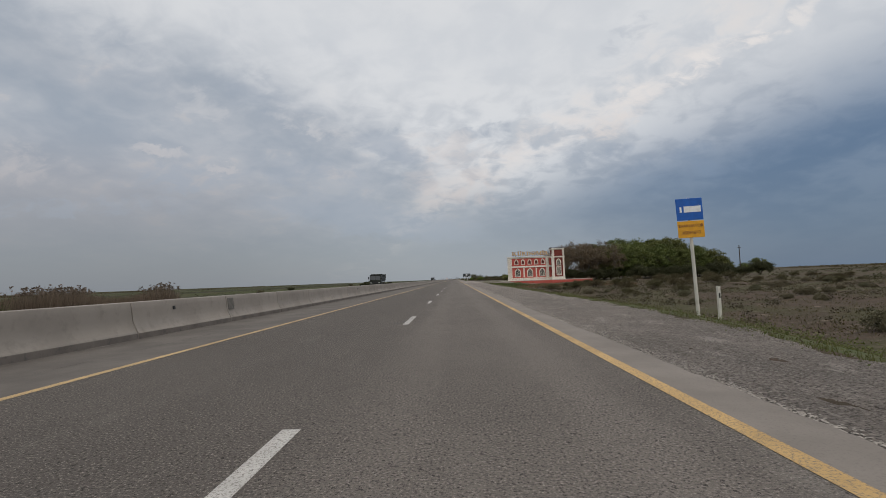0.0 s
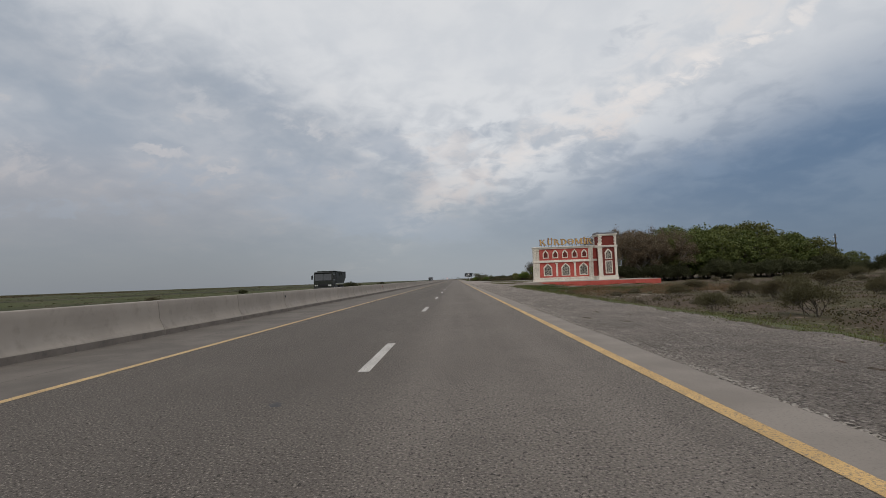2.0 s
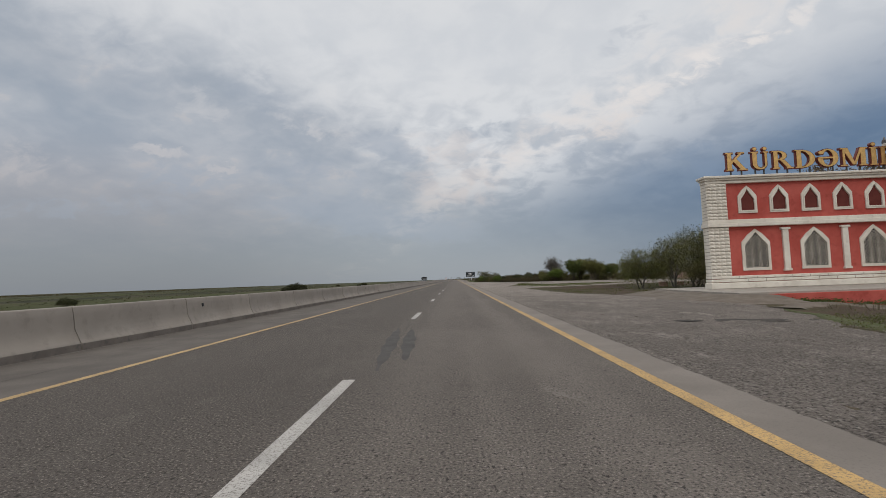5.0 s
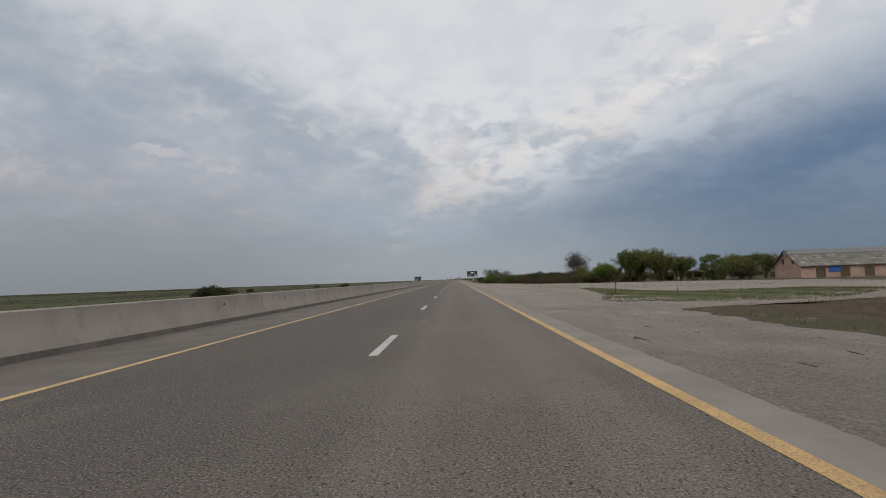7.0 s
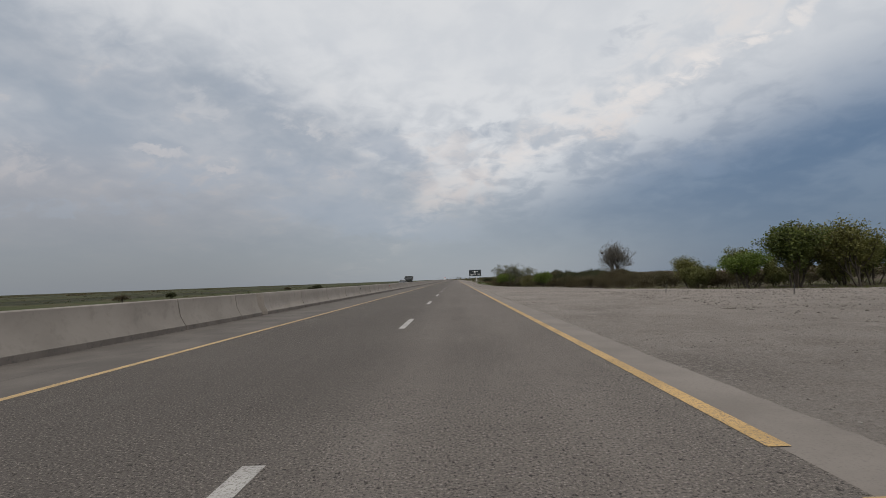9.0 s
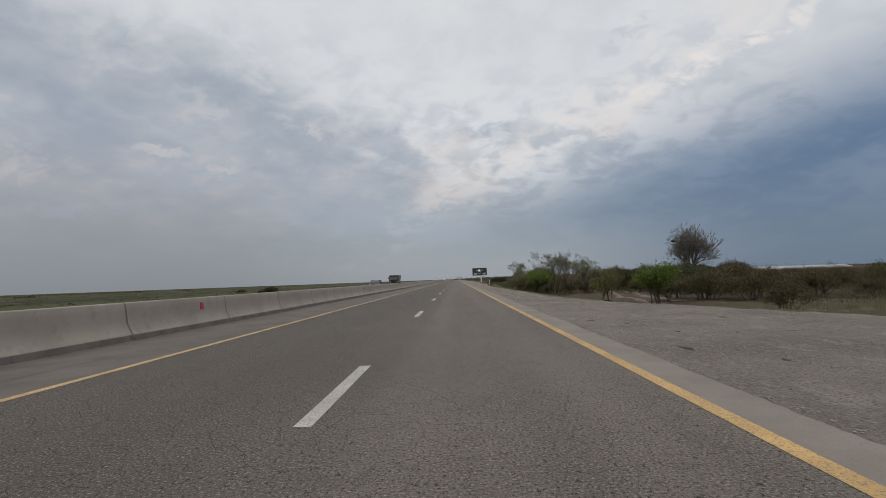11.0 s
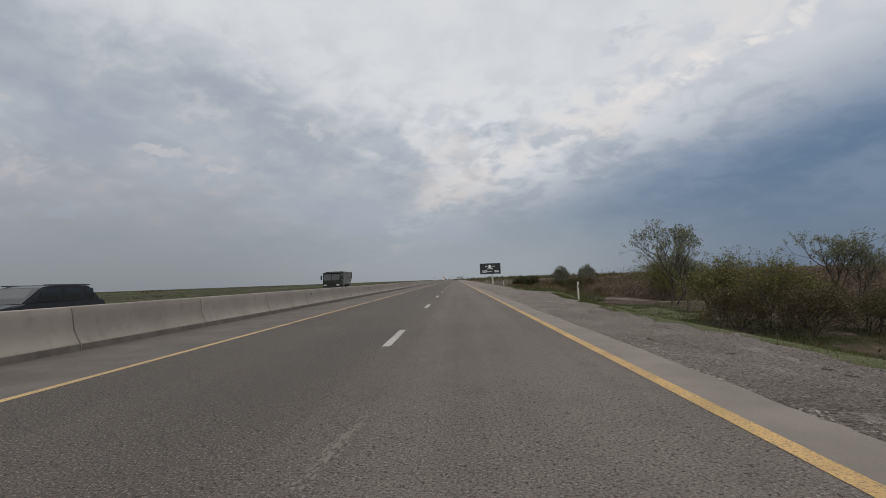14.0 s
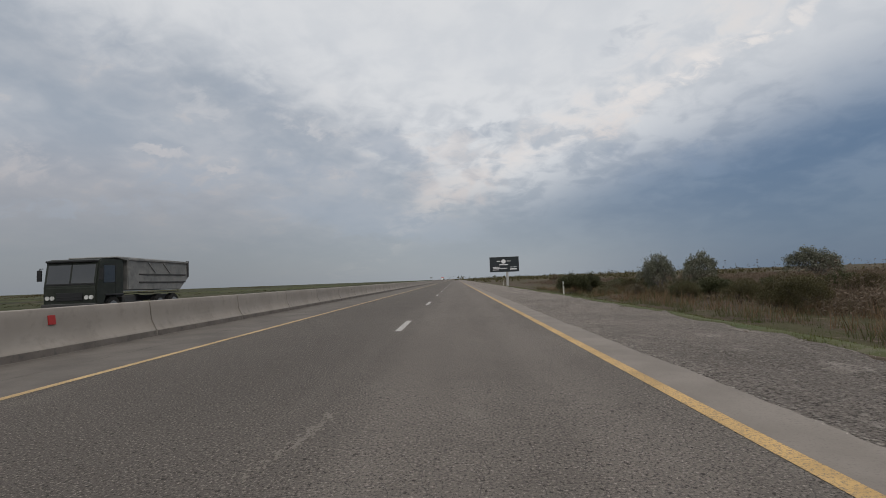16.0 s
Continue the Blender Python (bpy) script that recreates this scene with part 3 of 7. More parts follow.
def ring_prism(bm, outer, inner, a, b):
    """A frame between two like outlines in x and z, between two depths y."""
    k = len(outer)
    v = [[bm.verts.new((u, w, z)) for u, z in o] for o in (outer, inner) for w in (a, b)]
    oa, ob_, ia, ib = v
    for i in range(k):
        j = (i + 1) % k
        for q in ((oa[i], oa[j], ia[j], ia[i]), (ob_[i], ib[i], ib[j], ob_[j]), (oa[i], ob_[i], ob_[j], oa[j]), (ia[i], ia[j], ib[j], ib[i])):
            bm.faces.new(q)
    return bm


def cylinder(bm, p, q, r0, r1=None, n=12):
    p, q = Vector(p), Vector(q)
    d = q - p
    m = Matrix.Translation((p + q) / 2) @ d.to_track_quat("Z", "Y").to_matrix().to_4x4()
    bmesh.ops.create_cone(bm, cap_ends=True, segments=n, radius1=r0, radius2=r0 if r1 is None else r1, depth=d.length, matrix=m)
    return bm


# ---------------------------------------------------------------- lie of the land
EDGE_Y = [-400, -50, 2, 5, 8, 14, 60, 95, 104, 113, 119, 125, 132, 138, 142, 160, 165, 168, 173, 200, 214, 224, 236, 250, 257, 263, 280, 300, 317, 322, 329, 335, 339, 342, 346, 352, 362, 376, 420, 4000]
EDGE_X = [5.5, 5.5, 5.6, 6.1, 6.6, 7.0, 7.3, 7.4, 7.6, 9.2, 11.5, 12.6, 12.4, 10.2, 9.3, 8.6, 9.2, 20.0, 36.0, 42.0, 34.0, 22.0, 14.5, 10.5, 7.4, 6.3, 5.8, 5.5, 5.6, 6.1, 6.3, 7.0, 7.9, 7.2, 6.6, 6.4, 6.9, 7.2, 7.4, 7.4]


def gravel_edge(y):
    return np.interp(y, EDGE_Y, EDGE_X)


def ground_z(x, y):
    x, y = np.asarray(x, float), np.asarray(y, float)
    lot = np.interp(y, [96, 128, 225, 262], [0, 1, 1, 0])
    e = gravel_edge(y)
    run = 3.2 + 8 * lot
    low = -1.15 + 0.35 * lot
    s = np.clip((x - e) / run, 0, 1)
    s = s * s * (3 - 2 * s)
    right = -0.05 - 0.10 * np.clip((x - 3) / np.maximum(e - 3, 1), 0, 1) * (1 + 1.6 * lot) + (low + 0.15 + 0.16 * lot) * s
    lft = np.clip((-20.5 - x) / 5, 0, 1)
    left = -0.05 - 1.1 * lft * lft * (3 - 2 * lft)
    far = np.clip((np.hypot(x, y - 170) - 500) / 1500, 0, 1)
    swell = 3.0 * far * np.clip((x - 60) / 500, 0, 1)
    return np.where(x > 2.7, right, np.where(x < -20.5, left, -0.05)) + swell


def uneven(x, y):
    out = (np.clip(x - gravel_edge(y) - 1.5, 0, 4) + np.clip(-24 - x, 0, 4)) / 4
    return out * 0.14 * (np.sin(x * 0.9 + 1.3 * np.sin(y * 0.31)) * np.sin(y * 0.53 + 0.7 * np.sin(x * 0.4)) + 0.5 * np.sin(x * 2.1 + y * 1.7))


def land(x, y):
    return ground_z(x, y) + uneven(x, y)


def sheet(name, xs, ys, zfun, mat, label, category):
    X, Y = np.meshgrid(xs, ys)
    Z = zfun(X, Y)
    w = len(xs)
    verts = np.c_[X.ravel(), Y.ravel(), Z.ravel()]
    faces = [(i * w + j, i * w + j + 1, (i + 1) * w + j + 1, (i + 1) * w + j) for i in range(len(ys) - 1) for j in range(w - 1)]
    return tagged(mesh_object(name, verts, faces, mat, smooth=True), label, category, kind="structure")


gx = np.r_[-3600, -2000, -1000, -500, -250, -140, np.arange(-90, -30, 6), np.arange(-30, -20, 1.0), -15, -9, -4, 0, np.arange(2.5, 16, 0.7), np.arange(16, 60, 2.0), np.arange(60, 150, 7), 200, 300, 500, 900, 1600, 2600, 3600]
gy = np.r_[-3400, -1500, -600, -250, -100, -50, np.arange(-20, 400, 2.5), np.arange(400, 560, 8), np.arange(560, 1000, 50), 1200, 1600, 2200, 3000, 3800]
sheet("ground", gx, gy, land, M["soil"], "brown and green steppe ground with dry scrub patches", "ground")


# ---------------------------------------------------------------- road
def strip(name, x0, x1, y0, y1, z, mat, parent=None, step=0):
    ys = [y0, y1] if not step else list(np.arange(y0, y1, step)) + [y1]
    v = [(x, y, z) for y in ys for x in (x0, x1)]
    f = [(2 * i, 2 * i + 1, 2 * i + 3, 2 * i + 2) for i in range(len(ys) - 1)]
    return mesh_object(name, v, f, mat, parent)


road = tagged(part("road", boxes((-5.29, 2.17, -150, 1900, -0.3, 0.0)), M["asphalt"]), "worn grey asphalt carriageway with fine cracks", "road", kind="structure")
tagged(part("paved_shoulder", boxes((-9.0, -5.29, -150, 1900, -0.3, -0.004)), M["edge_left"]), "dusty pale asphalt strip beside the concrete barrier", "pavement", kind="structure")
tagged(part("road_margin", boxes((2.17, 2.62, -150, 1900, -0.3, -0.003)), M["edge_strip"]), "dusty asphalt margin outside the yellow line", "pavement", kind="structure")
tagged(part("opposite_road", boxes((-20.2, -9.0, -150, 1900, -0.3, 0.0)), M["asphalt_far"]), "grey asphalt carriageway for oncoming traffic", "road", kind="structure")
sm = np.arange(-30, 460, 0.5)
sw = np.clip(0.004 + 0.008 * rng.uniform(-1, 1, len(sm)), 0.003, 0.03)
sx0 = -6.42 + 0.012 * np.sin(sm * 0.8)
tagged(mesh_object("shoulder_seam", [(a + q * w, y, -0.0015) for a, y, w in zip(sx0, sm, sw) for q in (-1, 1)], [(2 * i, 2 * i + 1, 2 * i + 3, 2 * i + 2) for i in range(len(sm) - 1)], M["seam"]), "dark open seam along the paved shoulder", "seam", kind="structure")
ms = np.arange(-40, 460, 0.1)
wav = np.interp(ms, [-40, 60, 100, 160, 200, 240, 300, 400], [2.84, 2.80, 2.78, 2.82, 2.86, 2.80, 2.84, 2.84]) + 0.02 * np.sin(ms * 0.31) + 0.02 * np.sin(ms * 1.9) * np.sin(ms * 0.7) + 0.022 * rng.uniform(-1, 1, len(ms))
mv = [(x, y, -0.006) for y, w in zip(ms, wav) for x in (2.62, w)]
mf = [(2 * i, 2 * i + 1, 2 * i + 3, 2 * i + 2) for i in range(len(ms) - 1)]
tagged(mesh_object("crumbling_edge", mv, mf, M["edge_strip"]), "crumbling pale asphalt edge beside the gravel", "pavement", kind="structure")
strip("far_edge", 2.62, 2.85, 459.9, 1900, -0.006, M["edge_strip"])
tagged(bpy.data.objects["far_edge"], "pale asphalt edge beside the gravel far ahead", "pavement", kind="structure")

marks = empty("road_marking", 0, 0, 0, "white and yellow painted road lines, worn", "road marking", kind="structure")
for k in range(0, 60):
    d = 12 * k - 12.0
    d += np.interp(d, [-20, -0.5, 0.5, 4, 14, 25, 35, 46, 57, 67, 78, 88, 110, 150, 162, 180, 192, 206, 260, 400], [0.4, 0.05, 0.05, 0.45, 0.2, -0.28, -0.3, -0.42, -0.28, -0.28, 0.0, 0.0, 0.05, 0.2, 0.1, 0.0, 0.2, 0.1, 0, 0])
    strip("dash", -1.45, -1.29, d - (3.5 if k == 10 else 2.9), d, 0.004, M["paint_white"], marks)
part("far_dashes", boxes(*[(-1.44, -1.29, 12 * k - 14.9, 12 * k - 12, 0.0, 0.004) for k in range(60, 150)]), M["paint_white"], marks)
strip("left_line", -5.35, -5.21, -150, 1900, 0.004, M["paint_pale"], marks)
runs = [(-150, 176.15), (176.56, 178.42), (179.4, 181.3), (182.3, 183.93), (184.33, 189.35), (190.32, 191.53), (192.29, 333.38), (333.95, 335.42), (336.6, 338.41), (339.0, 340.72), (341.05, 1900)]
for a, b in runs:
    strip("right_line", 2.093, 2.256, a, b, 0.004, M["paint_yellow"], marks)
for x in (-11.7, -19.2):
    strip("opposite_edge_line", x - 0.08, x + 0.08, -150, 1900, 0.004, M["paint_yellow"], marks)
for k in range(-6, 60):
    strip("opposite_dash", -15.5, -15.35, 12 * k, 12 * k + 3, 0.004, M["paint_white"], marks)


def blot(name, cx_, cy_, rx, ry, mat, label, seed):
    r = np.random.default_rng(seed)
    k = 28
    a = np.linspace(0, 2 * np.pi, k, endpoint=False)
    rad = 1 + 0.22 * np.sin(2 * a + r.uniform(0, 6)) + 0.14 * np.sin(5 * a + r.uniform(0, 6)) + 0.08 * r.uniform(-1, 1, k)
    v = [(cx_ + rx * q * np.cos(t), cy_ + ry * q * np.sin(t), 0.003) for t, q in zip(a, rad)]
    return tagged(mesh_object(name, v, [tuple(range(k))], mat), label, "road patch", kind="structure")


for i, (x, y, a, b) in enumerate(((-1.66, 9.85, 0.07, 0.1), (-1.54, 10.34, 0.06, 0.08), (-1.95, 43.05, 0.07, 0.09), (0.2, 292.5, 0.12, 0.12))):
    blot("tar_spot", x, y, a, b, M["tar"], "small dark spot on the asphalt", 60 + i)
blot("tar_patch", -2.72, 85.4, 0.34, 0.16, M["tar"], "dark tar patch on the asphalt", 1)
blot("tar_patch", 1.6, 84.95, 0.5, 0.55, M["tar"], "dark tar patch on the asphalt", 2)
for x, x1, a, b in ((-1.12, -1.5, 108.6, 114.5), (-0.82, -1.12, 109.4, 114.0)):
    k = 24
    yy = np.linspace(a, b, k)
    w = 0.13 * np.sin(np.linspace(0.15, np.pi - 0.15, k)) + 0.02 * np.sin(yy * 5)
    v = [(x + (x1 - x) * (y - a) / (b - a) + s * q, y, 0.003) for y, q in zip(yy, w) for s in (-1, 1)]
    tagged(mesh_object("skid_mark", v, [(2 * i, 2 * i + 1, 2 * i + 3, 2 * i + 2) for i in range(k - 1)], M["scuff"]), "dark rubber skid mark on the asphalt", "skid mark", kind="structure")

# pale dust streaks that tyres left
def streak(points, w, seed):
    """Many small flecks of dust strung along a line."""
    r = np.random.default_rng(seed)
    p = np.array(points, float)
    k = 190
    t = np.clip(r.normal(0.5, 0.24, k), 0, 1) * (len(p) - 1)
    x = np.interp(t, range(len(p)), p[:, 0]) + r.normal(0, w * 1.3, k)
    y = np.interp(t, range(len(p)), p[:, 1]) + r.normal(0, w * 1.5, k)
    v, f = [], []
    for i in range(k):
        s_ = r.uniform(0.006, 0.02)
        a0 = r.uniform(0, 6.28)
        for q in range(4):
            v.append((x[i] + s_ * r.uniform(0.6, 1.2) * math.cos(a0 + q * 1.571), y[i] + 2.0 * s_ * r.uniform(0.6, 1.2) * math.sin(a0 + q * 1.571), 0.0022 + 1e-5 * i))
        f.append((4 * i, 4 * i + 1, 4 * i + 2, 4 * i + 3))
    tagged(mesh_object("dust_streak", v, f, M["streak"]), "pale dusty streak on the asphalt", "dust streak", kind="structure")


streak([(-1.36, 348.2), (-1.15, 349.4), (-1.1, 350.6)], 0.03, 1)
streak([(-1.02, 303.0), (-0.95, 303.8), (-0.86, 304.6)], 0.025, 2)
streak([(-0.95, 158.6), (-0.98, 159.3), (-0.93, 160.0), (-0.82, 160.6)], 0.035, 3)
streak([(-0.6, 160.4), (-0.2, 160.62), (0.12, 160.5)], 0.02, 4)
streak([(-1.1, 73.3), (-0.95, 73.6), (-0.75, 73.8)], 0.03, 5)
streak([(0.9, 107.6), (1.0, 107.0), (1.25, 106.6)], 0.03, 6)
streak([(-0.3, 12.6), (0.0, 12.8), (0.25, 12.7)], 0.025, 7)

# gravel shoulder that widens into a parking lot
sy = np.r_[np.arange(-40, -6, 1.2), np.arange(-6, 385, 0.22), np.arange(385, 470, 1.2), np.arange(470, 1900, 40)]
NU = 30
gu = np.linspace(0, 1, NU) ** 1.5
e = gravel_edge(sy) + 0.18 * np.sin(sy * 1.1) + 0.14 * np.sin(sy * 2.9 + 1) + 0.1 * np.sin(sy * 0.37)
SX = 2.7 + (e[:, None] - 2.7) * gu[None, :]
SY = np.repeat(sy[:, None], NU, 1)
rough_ = np.clip((SX - 2.8) / 0.6, 0, 1)
SZ = land(SX, SY) + 0.03 + np.clip(0.012 * np.sin(SX * 3.1 + SY * 1.3) + 0.012 * np.sin(SX * 5.3 - SY * 2.2), -0.02, 0.02)
SZ += rough_ * (rng.uniform(-0.011, 0.011, SX.shape) + 0.012 * np.sin(SX * 9.0 + 0.8 * np.sin(SY * 0.7)) * np.sin(SY * 1.1 + SX))
near_ = np.clip((SX - 2.85) / 0.6, 0, 1)
SZ = (1 - near_) * -0.016 + near_ * SZ
SZ[:, 0] = -0.012
SZ[:, -1] -= 0.04
gv = np.c_[SX.ravel(), SY.ravel(), SZ.ravel()]
gf = [(i * NU + j, i * NU + j + 1, (i + 1) * NU + j + 1, (i + 1) * NU + j) for i in range(len(sy) - 1) for j in range(NU - 1)]
tagged(mesh_object("gravel_shoulder", gv, gf, M["gravel"]), "grey gravel shoulder widening into a parking lot", "gravel", kind="structure")


# green verge between gravel and low ground
for v0, v1, nm in ((-30, 119, "verge"), (258, 470, "verge")):
    vy = np.arange(v0, v1, 1.2)
    q = np.linspace(0, 1, 6)
    e0 = gravel_edge(vy) - 0.25 + 0.15 * np.sin(vy * 1.9)
    wd = (2.4 if v0 < 100 else 1.3) + 0.6 * np.sin(vy * 0.31) + 0.4 * np.sin(vy * 1.1) + 6.0 * np.exp(-((vy - 329) / 9) ** 2)
    wd = wd * np.clip((v1 - vy) / 12, 0.05, 1)
    VX = e0[:, None] + wd[:, None] * q[None]
    VY = np.repeat(vy[:, None], 6, 1)
    VZ = land(VX, VY) + 0.05
    VZ[:, 0] -= 0.12
    VZ[:, -1] -= 0.08
    tagged(mesh_object(nm, np.c_[VX.ravel(), VY.ravel(), VZ.ravel()], [(i * 6 + j, i * 6 + j + 1, i * 6 + j + 7, i * 6 + j + 6) for i in range(len(vy) - 1) for j in range(5)], M["turf"], smooth=True), "grassy green verge sloping down from the gravel", "verge", kind="structure")


def stain(x, y, rx, ry, seed):
    r = np.random.default_rng(seed)
    k = 30
    a = np.linspace(0, 2 * np.pi, k, endpoint=False)
    q = 1 + 0.25 * np.sin(2 * a + r.uniform(0, 6)) + 0.12 * r.uniform(-1, 1, k)
    px, py = x + rx * q * np.cos(a), y + ry * q * np.sin(a)
    v = [(x, y, float(land(x, y)) + 0.05)] + [(u, w, float(land(u, w)) + 0.026) for u, w in zip(px, py)]
    f = [(0, 1 + i, 1 + (i + 1) % k) for i in range(k)]
    tagged(mesh_object("oil_stain", v, f, M["stain"]), "dark damp stain on the gravel", "stain", kind="structure")


stain(7.4, 192.0, 0.7, 0.16, 1)
stain(7.7, 115.0, 1.5, 0.55, 2)
stain(4.55, 334.6, 0.55, 0.5, 3)


def dirt_track(points, w, seed):
    r = np.random.default_rng(seed)
    p = np.array(points, float)
    k = 70
    t = np.linspace(0, len(p) - 1, k)
    x, y = np.interp(t, range(len(p)), p[:, 0]), np.interp(t, range(len(p)), p[:, 1])
    hw = w * (0.8 + 0.35 * r.uniform(-1, 1, k))
    v = []
    tx, ty = np.gradient(x), np.gradient(y)
    ln = np.hypot(tx, ty) + 1e-9
    for a, b, h_, u, w_ in zip(x, y, hw, ty / ln, -tx / ln):
        for q in (-1, -0.5, 0, 0.5, 1):
            px, py = a + q * h_ * u, b + q * h_ * w_
            v.append((px, py, float(land(px, py)) + 0.05 - 0.13 * abs(q) ** 3))
    f = [(5 * i + j, 5 * i + j + 1, 5 * i + j + 6, 5 * i + j + 5) for i in range(k - 1) for j in range(4)]
    tagged(mesh_object("dirt_track", v, f, M["track"], smooth=True), "pale dirt track on the low ground", "track", kind="structure")


dirt_track([(15.4, 269), (15.2, 274), (16.3, 282), (18.0, 288), (19.0, 294), (19.0, 300), (19.6, 308)], 0.4, 1)
dirt_track([(17.8, 270), (17.6, 275), (18.7, 283), (20.4, 289), (21.2, 295), (21.4, 302)], 0.4, 2)
dirt_track([(23, 330), (19.5, 333.5), (18.0, 336), (16.0, 339), (13.2, 343), (11.0, 347.0), (8.6, 350)], 0.55, 3)
dirt_track([(9.75, 352), (9.9, 358), (10.2, 365), (10.7, 375), (11.2, 390)], 0.14, 4)

dirt_track([(11.6, 119.5), (15, 122.4), (20, 123.2), (27, 123.2), (36, 122.8)], 1.0, 5)
dirt_track([(10.5, 72), (12.5, 80), (16, 86), (24, 91), (36, 93)], 0.6, 6)

# ---------------------------------------------------------------- concrete barrier
HALF = [(0.38, 0.0), (0.38, 0.15), (0.345, 0.185), (0.295, 0.25), (0.255, 0.33), (0.228, 0.43), (0.212, 0.55), (0.195, 0.74), (0.178, 0.89), (0.165, 0.912), (0.14, 0.92)]
PROFILE = HALF + [(-x, z) for x, z in HALF[::-1]]
JERSEY = [(0.40, 0.0), (0.40, 0.15), (0.215, 0.42), (0.165, 0.90), (0.14, 0.92), (-0.14, 0.92), (-0.165, 0.90), (-0.215, 0.42), (-0.40, 0.15), (-0.40, 0.0)]
BX = -8.24
SHAPES = {}


def barrier(y0, y1, jersey=False):
    n = round((y1 - y0) * 20) / 20
    if (n, jersey) not in SHAPES:
        h = n / 2 - 0.02
        bm = bmesh.new()
        prism(bm, JERSEY if jersey else PROFILE, "y", -h, h)
        es = [ed for ed in bm.edges if abs(ed.verts[0].co.y - ed.verts[1].co.y) < 1e-5]
        bmesh.ops.bevel(bm, geom=es, offset=0.018, segments=1, affect="EDGES")
        me = bpy.data.meshes.new("barrier")
        bmesh.ops.recalc_face_normals(bm, faces=bm.faces)
        bm.to_mesh(me)
        bm.free()
        me.polygons.foreach_set("use_smooth", [True] * len(me.polygons))
        me.set_sharp_from_angle(angle=radians(35))
        me.materials.append(M["concrete"])
        SHAPES[(n, jersey)] = me
        bm = bmesh.new()
        o = JERSEY if jersey else PROFILE
        w = o[0][0] + 0.006
        t = o[1][1]
        prism(bm, [(w, 0.0), (w, t - 0.01), (w - 0.03, t + 0.012), (-w + 0.03, t + 0.012), (-w, t - 0.01), (-w, 0.0)], "y", -h + 0.01, h - 0.01)
        me = bpy.data.meshes.new("foot")
        bmesh.ops.recalc_face_normals(bm, faces=bm.faces)
        bm.to_mesh(me)
        bm.free()
        me.materials.append(M["concrete_foot"])
        SHAPES[(n, jersey, "foot")] = me
    ob = new("barrier", SHAPES[(n, jersey)])
    foot = new("foot", SHAPES[(n, jersey, "foot")])
    foot.parent = ob
    foot["label"] = "dirty foot of the barrier"
    ob.location = (BX, (y0 + y1) / 2, -0.004)
    tagged(ob, "precast grey concrete traffic barrier standing on the road's median", "barrier", "median barriers")
    return ob


def barrier_row(marks_, jersey):
    for a, b in zip(marks_, marks_[1:]):
        n = max(1, round((b - a) / (9.0 if jersey else 5.0)))
        for i in range(n):
            barrier(a + (b - a) * i / n, a + (b - a) * (i + 1) / n, jersey)


barrier_row([-40, -2.1, 7.9, 12.9, 17.8, 60.4, 65.4, 112.0, 116.3, 120.7, 152], False)
barrier_row([152, 165.3, 175.6, 178.9, 183.5, 202.9, 206.6, 208.5], True)
barrier_row([209.1, 264.9, 270.0, 310.0, 315.1, 320.4, 352.9, 420, 520], False)
bm = bmesh.new()
prism(bm, PROFILE, "y", 520.02, 1900)
ob = tagged(part("barrier_run", bm, M["concrete"]), "grey concrete traffic barrier running into the distance", "barrier", kind="structure")
ob.location.x = BX
strip("barrier_foot", -7.87, -7.76, -40, 1900, 0.0, M["concrete_foot"])
tagged(bpy.data.objects["barrier_foot"], "dirt and grit along the barrier's foot", "dirt", kind="structure")


def face_x(z):
    return BX + np.interp(z, [0.15, 0.33, 0.55, 0.74, 0.92], [0.38, 0.255, 0.212, 0.195, 0.16])


def reflector(y, z, w, h, mat, label):
    bm = bmesh.new()
    box(bm, -0.004, 0.02, -w / 2, w / 2, -h / 2, h / 2, 0.004)
    ob = part("reflector", bm, mat)
    ob.matrix_basis = pose(face_x(z) + 0.004, y, z, 0, -6.5, 0)
    tagged(ob, label, "reflector", "barrier reflectors")


for y, z in ((90.69, 0.68), (354.9, 0.68), (300.4, 0.68), (248.1, 0.66)):
    reflector(y, z, 0.17, 0.19, M["red_reflector"], "square red reflector fixed to the concrete barrier")
for y in (9.7, 36.0, 60.55, 117.2, 145.0, 230.0, 275.0, 326.7, 345.0, 383.0):
    reflector(y, 0.68, 0.10, 0.10, M["black_plastic"], "small black reflector mount on the concrete barrier")
for y in (162.0, 168.0, 171.0, 186.0, 190.0, 195.0):
    reflector(y, 0.62, 0.06, 0.06, M["black_plastic"], "small dark lifting hole plug on the concrete barrier")
reflector(13.2, 0.62, 0.42, 0.40, M["mortar"], "patch of grey repair mortar on the concrete barrier")


# ---------------------------------------------------------------- town gate building
def pointed(cx_, z0, w, spring, apex):
    """A window outline with a pointed head."""
    h = w / 2
    return [(cx_ - h, z0), (cx_ + h, z0), (cx_ + h, spring), (cx_ + h * 0.55, spring + (apex - spring) * 0.56), (cx_, apex), (cx_ - h * 0.55, spring + (apex - spring) * 0.56), (cx_ - h, spring)]


def shrink(o, cx_, d, z0, z1):
    cz = (z0 + z1) / 2
    return [(u + (d if u < cx_ - 1e-6 else -d if u > cx_ + 1e-6 else 0), z + (d if z < cz else -d * 1.15)) for u, z in o]


